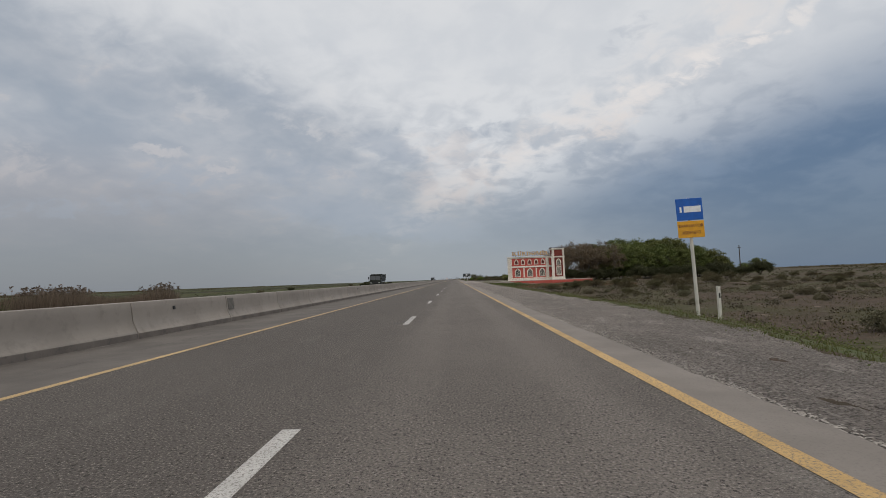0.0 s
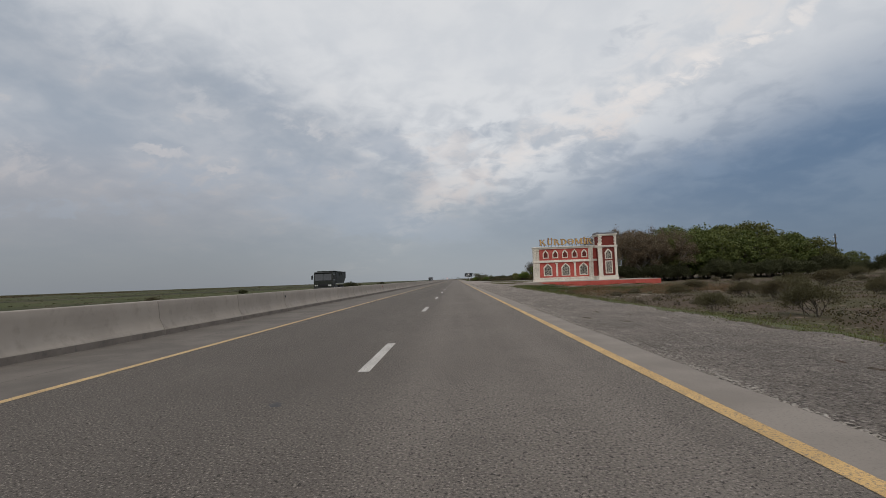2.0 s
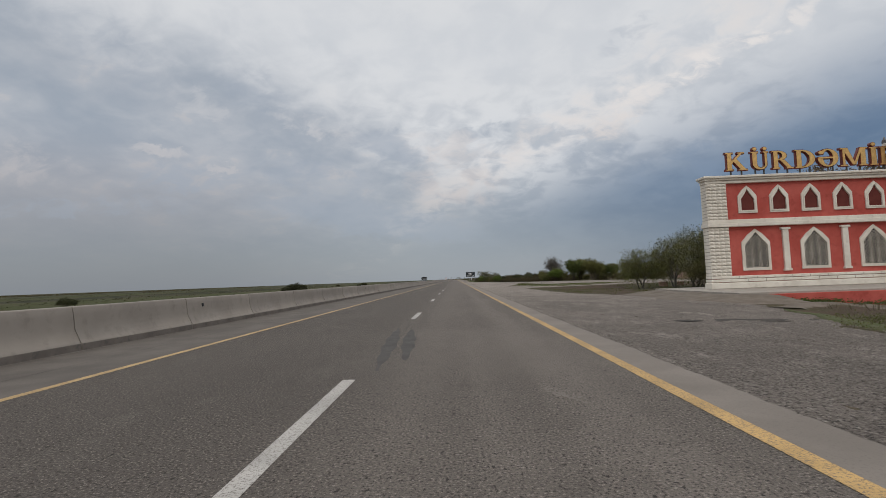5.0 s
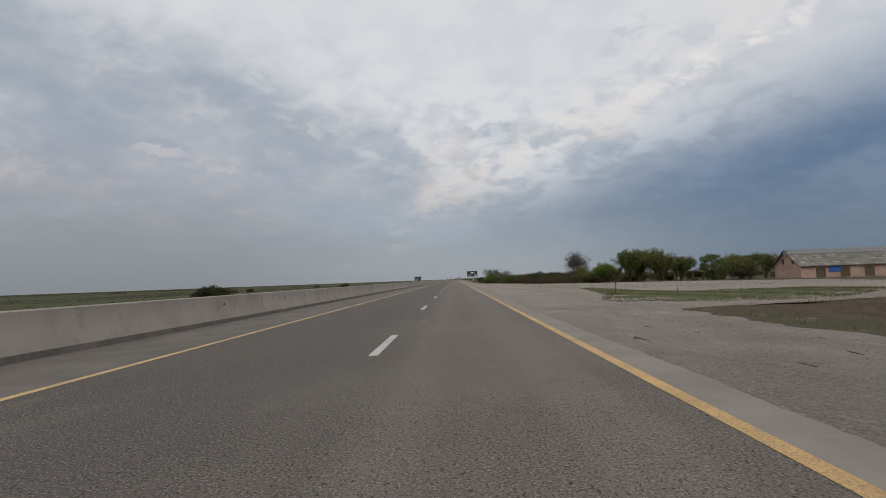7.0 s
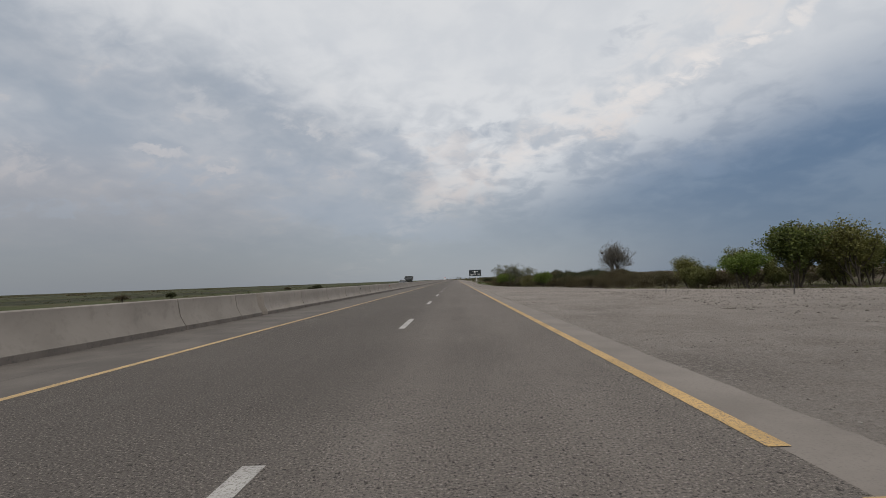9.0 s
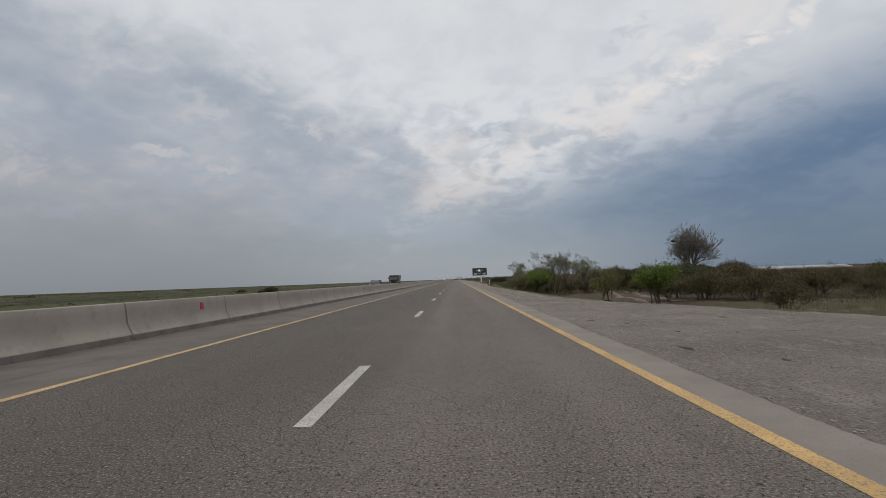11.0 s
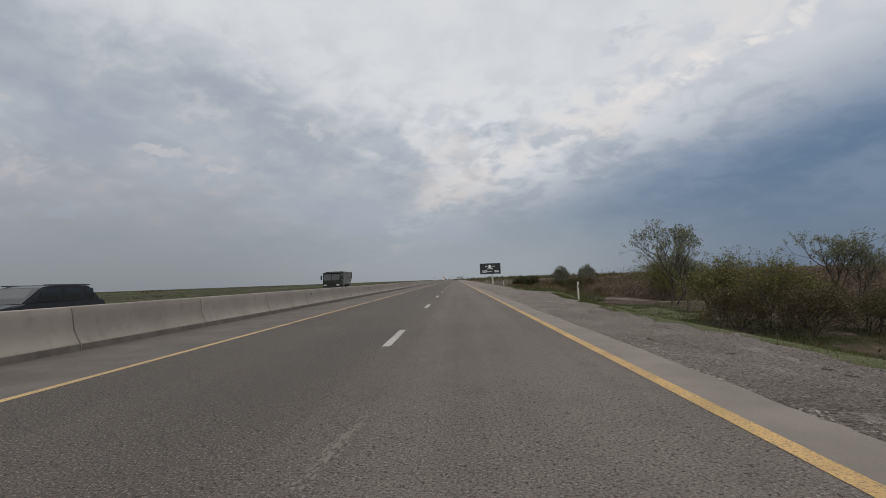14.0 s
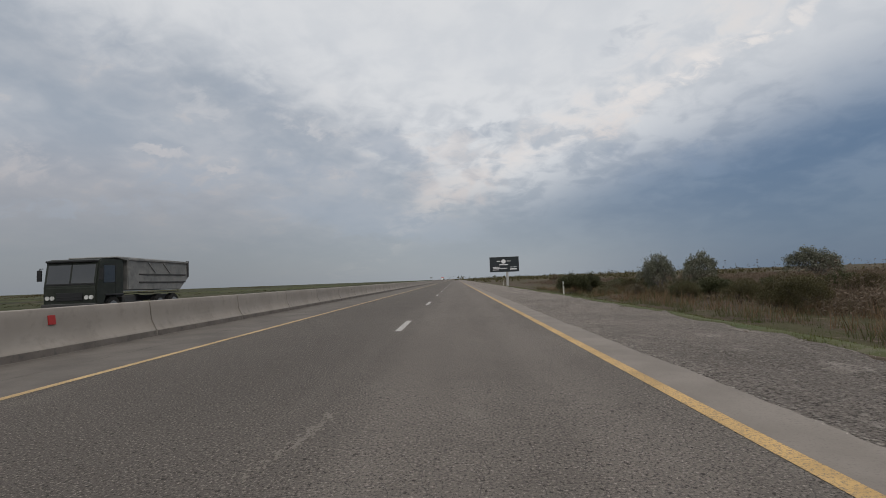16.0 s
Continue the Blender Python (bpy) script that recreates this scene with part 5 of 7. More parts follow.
def leaf_mesh(name, centres, size, mat, r, aspect=1.7, droop=0.0):
    c = np.asarray(centres, float)
    n = len(c)
    d = r.normal(size=(n, 3))
    d[:, 2] -= droop
    d /= np.linalg.norm(d, axis=1)[:, None]
    u = np.cross(d, r.normal(size=(n, 3)))
    u /= np.linalg.norm(u, axis=1)[:, None] + 1e-9
    s = size * r.uniform(0.55, 1.25, n)[:, None]
    a, b = d * s * aspect / 2, u * s / 2
    v = np.stack([c - a, c + b * 0.9 - a * 0.1, c + a, c - b * 0.9 - a * 0.1], 1).reshape(-1, 3)
    return fast_mesh(name, v, np.arange(4 * n).reshape(n, 4), mat)


def limbs(r, height, spread, trunk_r, levels, kids, trunk_share=0.3, up=0.35, crook=0.25, shrink_=0.68, stems=1, full=2):
    """A branching skeleton: tapered segments and the ends of the twigs."""
    segs, tips = [], []

    def grow(p, d, length, rad, lev):
        n = 3 if lev < 2 else 2
        q = p
        for i in range(n):
            d = (d + Vector(r.normal(0, crook, 3)) * 0.5 + Vector((0, 0, up * 0.12))).normalized()
            e_ = q + d * (length / n)
            r1 = rad * (1 - 0.32 * (i + 1) / n)
            segs.append((q, e_, rad * (1 - 0.32 * i / n), r1))
            q = e_
            if lev >= max(1, levels - full):
                tips.append(q)
        if lev + 1 >= levels:
            tips.append(q)
            return
        k = kids[min(lev, len(kids) - 1)]
        a0 = r.uniform(0, 6.28)
        for i in range(k):
            a = a0 + 6.283 * i / k + r.uniform(-0.4, 0.4)
            tilt = spread * r.uniform(0.65, 1.2)
            side = d.orthogonal().normalized()
            side.rotate(Matrix.Rotation(a, 3, d))
            nd = (d * math.cos(tilt) + side * math.sin(tilt) + Vector((0, 0, up * 0.3))).normalized()
            start = q if i < 2 else p.lerp(q, r.uniform(0.55, 0.95))
            grow(start, nd, length * shrink_ * r.uniform(0.75, 1.15), rad * 0.62, lev + 1)

    for s in range(stems):
        t = Vector((0, 0, 1)) if stems == 1 else Vector((r.normal(0, 0.24), r.normal(0, 0.24), 1)).normalized()
        grow(Vector((r.normal(0, 0.12) * (stems > 1), r.normal(0, 0.12) * (stems > 1), -0.1)), t, height * trunk_share, trunk_r, 0)
    return segs, tips


def limb_mesh(name, segs, mat, sides=5):
    vs, fs = [], []
    for p, q, r0, r1 in segs:
        d = (q - p).normalized()
        a = d.orthogonal().normalized()
        b = d.cross(a)
        k = sides if r0 > 0.02 else 3
        base = len(vs)
        for c, rad in ((p, r0), (q, r1)):
            for i in range(k):
                w = 6.2832 * i / k
                vs.append(c + (a * math.cos(w) + b * math.sin(w)) * rad)
        fs += [(base + i, base + (i + 1) % k, base + k + (i + 1) % k, base + k + i) for i in range(k)]
    return fast_mesh(name, [tuple(v) for v in vs], fs, mat)


def clump_mesh(name, centres, radii, leaves, size, mat, r, flat=0.8):
    """Leaf clumps: each a rounded tuft whose leaves lie along its upper skin."""
    c = np.repeat(np.asarray(centres, float), leaves, 0)
    rad = np.repeat(np.asarray(radii, float), leaves)[:, None]
    d = r.normal(size=(len(c), 3))
    d[:, 2] = np.abs(d[:, 2]) * 0.9 - 0.35
    d /= np.linalg.norm(d, axis=1)[:, None]
    c = c + d * rad * np.array((1, 1, flat)) * r.uniform(0.72, 1.1, (len(c), 1))
    nrm = d + r.normal(0, 0.55, d.shape)
    nrm /= np.linalg.norm(nrm, axis=1)[:, None]
    u = np.cross(nrm, r.normal(size=nrm.shape))
    u /= np.linalg.norm(u, axis=1)[:, None] + 1e-9
    w = np.cross(nrm, u)
    s = size * r.uniform(0.6, 1.3, len(c))[:, None]
    v = np.stack([c - u * s * 0.8, c + w * s * 0.5, c + u * s * 0.8, c - w * s * 0.5], 1).reshape(-1, 3)
    return fast_mesh(name, v, np.arange(4 * len(c)).reshape(-1, 4), mat)


def dome(r, k, rx, rz, zc, low=-0.55):
    """Places over a dome, most of them near its skin."""
    d = r.normal(size=(k * 3, 3))
    d /= np.linalg.norm(d, axis=1)[:, None]
    d = d[d[:, 2] > low][:k]
    return d * r.uniform(0.62, 1.0, (len(d), 1)) * np.array((rx, rx, rz)) + np.array((0, 0, zc))


def twig_mesh(name, starts, centre, per, length, width, mat, r):
    """Fine bare twigs that spring from the branch ends."""
    c = np.repeat(np.asarray(starts, float), per, 0)
    d = (c - np.asarray(centre)) / (np.linalg.norm(c - np.asarray(centre), axis=1)[:, None] + 1e-6) + r.normal(0, 0.55, c.shape) + np.array((0, 0, 0.25))
    d /= np.linalg.norm(d, axis=1)[:, None]
    u = np.cross(d, r.normal(size=d.shape))
    u /= np.linalg.norm(u, axis=1)[:, None] + 1e-9
    n_ = r.uniform(0.5, 1.2, (len(c), 1)) * length
    c = c - d * 0.05
    v = np.stack([c - u * width, c + u * width, c + d * n_], 1).reshape(-1, 3)
    return fast_mesh(name, v, np.arange(len(v)).reshape(-1, 3), mat)


HOLD = {}


def plant_kind(key, seed, height, spread, trunk_r, levels, kids, leaf, leaf_size, per_tip, puff, bark, trunk_share=0.3, up=0.35, crook=0.25, stems=1, droop=0.0, shr=0.68, full=2, skirt=0.0, bare=0.0):
    """The meshes of one plant, scaled so that its top stands at the given height."""
    r = np.random.default_rng(seed)
    segs, tips = limbs(r, height, spread, trunk_r, levels, kids, trunk_share, up, crook, shr, stems=stems, full=full)
    top = max(t.z for t in tips) + puff * 0.6
    f = height / top
    segs = [(p * f, q * f, a, max(b, 0.004)) for p, q, a, b in segs]
    t = np.array([tuple(x * f) for x in tips])
    trunk = limb_mesh("trunk", segs, bark)
    crown = None
    if per_tip:
        c = np.repeat(t, per_tip, 0) + r.normal(0, puff * 0.5, (len(t) * per_tip, 3))
        c[:, 2] -= skirt * height * r.uniform(0, 1, len(c)) ** 2.5
        c = c[c[:, 2] > 0.05 + bare * height * r.uniform(0.6, 1.3, len(c))]
        crown = leaf_mesh("crown", c, leaf_size, leaf, r, droop=droop)
    HOLD[key] = (trunk, crown)


def plant(key, name, x, y, scale, label, category, group="", squash=1.0, rz=None, sink=0.08):
    trunk, crown = HOLD[key]
    e_ = new(name)
    e_.empty_display_size = 0.2
    turn = rng.uniform(0, 360) if rz is None else rz
    e_.matrix_basis = pose(x, y, float(land(x, y)) - sink, 0, 0, turn) @ Matrix.Diagonal((scale * squash, scale * squash, scale, 1))
    tagged(e_, label, category, group)
    for nm, me in (("trunk", trunk), ("crown", crown)):
        if me:
            o = new(nm, me)
            o.parent = e_
    return e_


for i in range(4):
    plant_kind(f"wood{i}", 20 + i, 9.0, 0.85, 0.26, 4, (5, 4, 3), M["leaf_green"], 0.21, 0, 0.85, M["bark"], trunk_share=0.2, up=0.3)
    rw = np.random.default_rng(120 + i)
    at_ = dome(rw, 110, 4.5, 5.0, 5.0, -0.88)
    at_[:, :2] *= (1.0 + 0.12 * np.sin(3 * np.arctan2(at_[:, 1], at_[:, 0]) + i))[:, None]
    HOLD[f"wood{i}"] = (HOLD[f"wood{i}"][0], clump_mesh("crown", at_, rw.uniform(0.75, 1.45, len(at_)), 62, 0.27, M["leaf_green"], rw))
for i in range(3):
    plant_kind(f"olive{i}", 40 + i, 5.6, 0.36, 0.06, 6, (4, 3, 3, 2, 2), M["leaf_olive"], 0.115, 5, 0.30, M["bark"], trunk_share=0.15, up=0.8, stems=5, shr=0.74, full=5, skirt=0.2)
plant_kind("orch_dark", 44, 5.6, 0.42, 0.08, 6, (4, 3, 3, 2, 2), M["leaf_green"], 0.12, 6, 0.34, M["bark"], trunk_share=0.2, up=0.7, stems=3, shr=0.74, full=4, skirt=0.22, bare=0.04)
plant_kind("orch_pale", 45, 5.6, 0.42, 0.07, 6, (4, 3, 3, 2, 2), M["leaf_lime"], 0.10, 4, 0.30, M["bark"], trunk_share=0.2, up=0.7, stems=3, shr=0.74, full=4, skirt=0.22, bare=0.04)
plant_kind("fresh", 50, 3.4, 0.6, 0.05, 5, (3, 3, 3, 2), M["leaf_fresh"], 0.075, 8, 0.34, M["bark"], trunk_share=0.2, up=0.5, stems=5, full=3, bare=0.32)
plant_kind("fresh2", 51, 3.4, 0.6, 0.035, 6, (4, 3, 3, 2, 2), M["leaf_lime"], 0.05, 2, 0.12, M["bark"], trunk_share=0.12, up=0.5, stems=5, shr=0.76, full=4, skirt=0.25)
for i in range(2):
    plant_kind(f"sprout{i}", 60 + i, 5.4, 0.58, 0.078, 6, (4, 4, 3, 3, 2), M["leaf_sprout"], 0.058, 5, 0.15, M["bark"], trunk_share=0.22, up=0.45, stems=1 + (i == 0), shr=0.74, full=1)
for i in range(2):
    plant_kind(f"brown{i}", 75 + i, 10.0, 0.7, 0.2, 6, (4, 3, 3, 2, 2), M["leaf_brown"], 0.14, 12, 0.6, M["bark_grey"], trunk_share=0.16, up=0.45, full=3)
plant_kind("budding", 78, 9.6, 0.6, 0.16, 6, (4, 3, 3, 2, 2), M["leaf_olive"], 0.13, 6, 0.5, M["bark_grey"], trunk_share=0.11, up=0.5, shr=0.74, stems=3, skirt=0.4, full=3)
plant_kind("silver", 80, 4.3, 0.75, 0.09, 6, (4, 3, 3, 2, 2), M["leaf_silver"], 0.10, 5, 0.28, M["bark_grey"], trunk_share=0.2, up=0.25, stems=3)
for i in range(3):
    plant_kind(f"thicket{i}", 90 + i, 2.6, 0.7, 0.03, 5, (4, 3, 3, 2), M["leaf_thicket"], 0.05, 6, 0.26, M["bark"], trunk_share=0.25, up=0.3, stems=6, bare=0.24)
for i in range(3):
    plant_kind(f"scrub{i}", 100 + i, 1.0, 0.8, 0.012, 5, (4, 3, 3, 2), M["scrub"], 0.042, 6, 0.13, M["bark_grey"], trunk_share=0.25, up=0.3, stems=5)
plant_kind("dark_bush", 110, 3.0, 0.75, 0.04, 5, (4, 3, 3, 3), M["leaf_dark"], 0.075, 13, 0.34, M["bark"], trunk_share=0.22, up=0.25, stems=5)

# the bare tree: a rounded crown of limbs that end in dense fine twigs
rb = np.random.default_rng(72)
segs, tips = limbs(rb, 11.0, 0.55, 0.34, 6, (6, 4, 3, 3, 2), 0.06, 0.45, 0.3, 0.84, full=3)
top = max(t.z for t in tips) + 0.35
segs = [(p * (11.0 / top), q * (11.0 / top), a, max(b, 0.014)) for p, q, a, b in segs]
ends = np.array([tuple(t * (11.0 / top)) for t in tips])
ends = np.r_[ends, dome(rb, 620, 4.5, 5.2, 5.1, -0.9)]
HOLD["bare_big"] = (limb_mesh("trunk", segs, M["bark_grey"]), twig_mesh("crown", ends, (0, 0, 4.0), 9, 0.95, 0.012, M["leaf_twig"], rb))

# the wood beyond the gate building
r2 = np.random.default_rng(11)
n = 0
for row, (yy, step) in enumerate(((146, 5.2), (153, 5.0), (161, 5.5), (171, 6.5))):
    for x in np.arange(47 + row * 1.5, 85 + row * 2, step):
        h = np.interp(x, [42, 52, 62, 72, 80, 86, 94], [12.2, 13.6, 14.9, 14.6, 10.4, 6.6, 4.5]) * (0.74 if row == 0 else 0.88 if row == 1 else 1.0)
        plant(f"wood{n % 4}", "leafy_tree", x + r2.uniform(-1.5, 1.5), yy + r2.uniform(-2, 2), h / 11.0 * r2.uniform(0.9, 1.08), "dense dark green broadleaf tree in a wood", "tree", "wood trees", squash=1.05)
        n += 1
for i, (x, y, h) in enumerate(((34, 142, 9.0), (36.5, 148, 10.2), (39, 141, 8.0), (41, 152, 11.2), (43.5, 145, 9.6), (37, 156, 11), (33, 152, 9.8), (45.5, 160, 11.8), (46.5, 141.5, 9.2), (41.5, 141, 9.4), (49, 150, 10.6))):
    plant(f"brown{i % 2}", "budding_tree", x, y, h / 8.6, "brown budding tree at the edge of the wood", "tree", "wood trees")
for i, x in enumerate(np.arange(34, 90, 3.4)):
    plant("dark_bush", "bush", x + r2.uniform(-1, 1), 140.5 + r2.uniform(-2, 2), r2.uniform(1.0, 1.7), "dark green bush under the wood's edge", "bush", "wood edge bushes", squash=1.2)
plant("wood1", "leafy_tree", 110, 174.5, 0.55, "small round green tree standing alone", "tree", squash=1.3)
plant("wood2", "leafy_tree", 104.5, 173, 0.42, "small round green tree standing alone", "tree", squash=1.3)

# orchard row behind the lot
for i, (x, y, h) in enumerate(((29.0, 237.5, 4.6), (32.6, 236.5, 6.8), (35.2, 239, 7.2), (38.4, 236, 7.2), (40.6, 240.5, 6.4), (42.5, 239, 5.4), (46, 245, 5.6), (53.5, 240, 5.2), (57.5, 244, 5.6), (61, 247, 5.6), (66, 250, 6), (25.8, 243, 4.2))):
    plant(("olive0", "orch_dark", "olive2", "orch_pale")[i % 4], "orchard_tree", x, y, h / 5.6, "olive green orchard tree with several thin trunks", "tree", "orchard trees", squash=1.15)
plant("wood0", "leafy_tree", 48.6, 238, 0.53, "dark green young tree at the orchard's edge", "tree")
plant("fresh", "bush", 27.6, 236, 1.15, "yellow-green leafy bush beside the orchard", "bush", squash=1.3)
for i, (x, y, s) in enumerate(((22, 246, 0.8), (19, 252, 0.8), (16.5, 258, 0.75), (23, 256, 0.9), (28, 252, 0.9), (33, 256, 1.0), (40, 258, 1.0), (50, 262, 1.1), (60, 264, 1.1))):
    plant(f"thicket{i % 3}", "bush", x, y, s, "olive brown thicket bush on low ground", "bush", "thicket")

for i in range(26):
    plant(f"thicket{i % 3}" if i % 3 else "olive1", "bush", r2.uniform(24, 68), r2.uniform(238, 250), r2.uniform(0.7, 1.1) * (1.0 if i % 3 else 0.5), "olive brown bush under the orchard trees", "bush", "thicket", squash=1.3)

# roadside thicket
for key, x, y, s, lab, sq in (
        ("sprout0", 11.3, 288.2, 1.02, "half-bare tree with small spring leaves on several stems", 1.0),
        ("sprout1", 12.8, 327.6, 1.06, "half-bare tree with small spring leaves on several stems", 0.9),
        ("sprout1", 16.5, 293, 0.9, "half-bare tree with small spring leaves on several stems", 1.0),
        ("sprout0", 17.0, 322, 0.75, "half-bare tree with small spring leaves on several stems", 1.0),
        ("fresh", 14.2, 268.0, 0.95, "fresh green leafy bush on low ground", 1.1),
        ("fresh2", 12.4, 273.2, 0.95, "sparse yellow-green shrub on low ground", 1.0),
        ("fresh", 10.8, 296.0, 1.0, "fresh green leafy bush beside the shoulder", 1.0),
        ("fresh", 11.2, 299.0, 1.0, "fresh green leafy bush beside the shoulder", 1.0),
        ("fresh", 12.6, 302.0, 1.05, "fresh green leafy bush beside the shoulder", 1.0),
        ("fresh2", 11.8, 303.6, 1.2, "sparse yellow-green shrub beside the shoulder", 0.9),
        ("sprout0", 13.0, 306.5, 0.78, "half-bare tree with small spring leaves on several stems", 1.0),
        ("sprout1", 15.0, 311.5, 0.72, "half-bare tree with small spring leaves on several stems", 1.0),
        ("budding", 26.2, 160.5, 0.74, "grey-green budding tree beyond the lot", 1.0),
        ("budding", 30.0, 163.5, 0.86, "grey-green budding tree beyond the lot", 1.0),
        ("budding", 23.2, 163.5, 0.6, "grey-green budding tree beyond the lot", 1.0),
        ("budding", 33.5, 162.0, 1.0, "tall brown budding tree beyond the lot", 0.9),
        ("fresh2", 28.0, 158.5, 1.1, "sparse yellow-green shrub beyond the lot", 1.3),
        ("fresh2", 31.5, 157.5, 1.2, "sparse yellow-green shrub beyond the lot", 1.3),
        ("fresh2", 11.2, 309.5, 0.9, "sparse yellow-green shrub beside the shoulder", 1.1),
        ("fresh2", 12.0, 318.5, 0.95, "sparse yellow-green shrub beside the shoulder", 1.1),
        ("fresh2", 11.8, 321.5, 1.1, "sparse yellow-green shrub beside the shoulder", 1.0),
        ("sprout0", 14.8, 333.5, 0.72, "half-bare tree with small spring leaves on several stems", 1.2),
        ("fresh2", 16.6, 340.5, 1.25, "sparse yellow-green shrub beside the track", 1.2),
        ("fresh", 19.5, 343.0, 0.95, "sparse yellow-green shrub beside the track", 1.2),
        ("bare_big", 45.0, 327.2, 1.12, "large bare grey tree with fine dense twigs", 0.8),
        ("silver", 20.8, 394.7, 1.05, "round silvery-leaved shrub among dry reeds", 0.72),
        ("silver", 25.9, 398.0, 1.07, "round silvery-leaved shrub among dry reeds", 0.72),
        ("silver", 46.8, 409.0, 1.2, "flat-topped silvery tree among dry reeds", 1.2),
        ("dark_bush", 14.0, 404, 0.95, "dark green bush beside the verge", 1.1),
        ("dark_bush", 16.6, 406, 0.9, "dark green bush beside the verge", 1.1),
        ("dark_bush", 30, 384, 0.7, "dark green bush among dry reeds", 1.2),
        ("thicket0", 17.5, 371, 0.95, "green bush in front of dry reeds", 1.0),
        ("thicket1", 19.5, 373, 0.85, "green bush in front of dry reeds", 1.0),
        ("thicket2", 23.5, 366, 0.8, "green bush in front of dry reeds", 1.0),
        ("brown0", 25, 470, 0.3, "brown bush far along the road", 1.4)):
    plant(key, "bush" if "bush" in lab or "shrub" in lab else "tree", x, y, s, lab, "bush" if "bush" in lab or "shrub" in lab else "tree", squash=sq)
for i in range(25):
    y = 290 + 34 * (i + 0.5) / 25 + r2.uniform(-1, 1)
    x = 10.4 + 1.2 * r2.uniform(0, 1) + (i % 3) * 2.6
    if i % 3 == 0 and y > 322:
        continue
    plant(f"thicket{i % 3}", "bush", x, y, r2.uniform(0.6, 1.0), "brown and olive twiggy thicket bush beside the shoulder", "bush", "thicket", squash=r2.uniform(0.9, 1.2))
for i in range(30):
    y = r2.uniform(266, 326)
    plant(f"thicket{i % 3}", "bush", r2.uniform(20, 58) if y < 290 else r2.uniform(18, 58), y, r2.uniform(0.6, 1.0), "dark olive thicket bush on low ground", "bush", "thicket", squash=1.4)

for i, (x, y, s_) in enumerate(((16.5, 271.5, 0.85), (18.5, 270, 0.95), (20.5, 273, 1.0), (22.5, 270.5, 0.95), (25, 273, 1.05), (27.5, 271, 1.0), (30.5, 274, 1.05), (33.5, 271, 1.0), (19.5, 276, 0.9), (24, 277, 0.95), (36.5, 275, 1.1))):
    plant(f"thicket{i % 3}", "bush", x, y, s_, "dense brown twiggy thicket bush", "bush", "thicket", squash=1.25)

for i, (x, y, s_) in enumerate(((20, 304, 1.0), (22.5, 301, 1.1), (25, 298, 1.15), (27.5, 302, 1.15), (30, 297, 1.2), (24, 305, 1.1), (33, 300, 1.2), (36, 296, 1.2), (28, 292, 1.0), (32, 290, 1.05), (39, 302, 1.2), (23, 312, 1.1), (27, 315, 1.2))):
    plant(f"thicket{i % 3}" if i % 2 else "dark_bush", "bush", x, y, s_ * (1.25 if i % 2 else 1.05), "dark olive thicket bush on low ground", "bush", "thicket", squash=1.3)

# scrub on the right, before the gate building
for i in range(120):
    y, x = r2.uniform(12, 124), r2.uniform(11, 75)
    if (96 < y and x < 42) or (x < 24 and y < 48 and i % 3 == 0):
        continue
    plant(f"scrub{i % 3}" if i % 3 else "thicket0", "bush", x, y, r2.uniform(0.45, 1.0) if i % 3 else r2.uniform(0.4, 0.62), "low dry scrub bush on bare brown ground", "bush", "scrub bushes", squash=1.2)
for x, y, s_, q in ((16.3, 61.0, 0.72, 1.15), (13.6, 64.5, 0.52, 1.15), (22.5, 73, 0.62, 1.3), (21, 56, 0.55, 1.3), (26, 60, 0.62, 1.3), (31, 62, 0.6, 1.3), (19, 50, 0.42, 1.3), (38, 68, 0.7, 1.3), (24, 48, 0.45, 1.3), (27, 78, 0.7, 1.3), (20, 83, 0.5, 1.4), (31, 84, 0.75, 1.4), (36, 80, 0.7, 1.3), (26, 92, 0.6, 1.5), (40, 92, 0.8, 1.4), (47, 86, 0.8, 1.4), (46, 99, 0.8, 1.4), (55, 95, 0.9, 1.4), (33, 70, 0.6, 1.3), (52, 106, 0.8, 1.5), (43, 112, 0.7, 1.5), (60, 112, 0.9, 1.5)):
    plant("thicket1" if s_ > 0.6 else "thicket2", "bush", x, y, s_, "grey-green scrub bush on bare ground", "bush", "scrub bushes", squash=q)
plant("thicket1", "bush", 24.0, 79.1, 0.62, "grey-green scrub bush on bare ground", "bush", "scrub bushes", squash=1.6)
# across the road
for key, x, y, s, sq in (("dark_bush", -41.0, 226.5, 1.0, 1.5), ("dark_bush", -44.0, 229, 0.75, 1.4), ("dark_bush", -49, 361, 0.8, 1.3), ("dark_bush", -52, 362, 0.5, 1.3), ("thicket0", -60, 275, 0.7, 1.3), ("thicket1", -47, 112, 0.6, 1.3), ("dark_bush", -62, 178, 0.6, 1.6), ("thicket2", -70, 390, 0.7, 1.4), ("dark_bush", -66, 300, 0.6, 1.3), ("dark_bush", -44, 36, 0.8, 1.5), ("thicket1", -43, 42, 0.9, 1.5)):
    plant(key, "bush", x, y, s, "green bush at the edge of a green field", "bush", "field bushes", squash=sq)


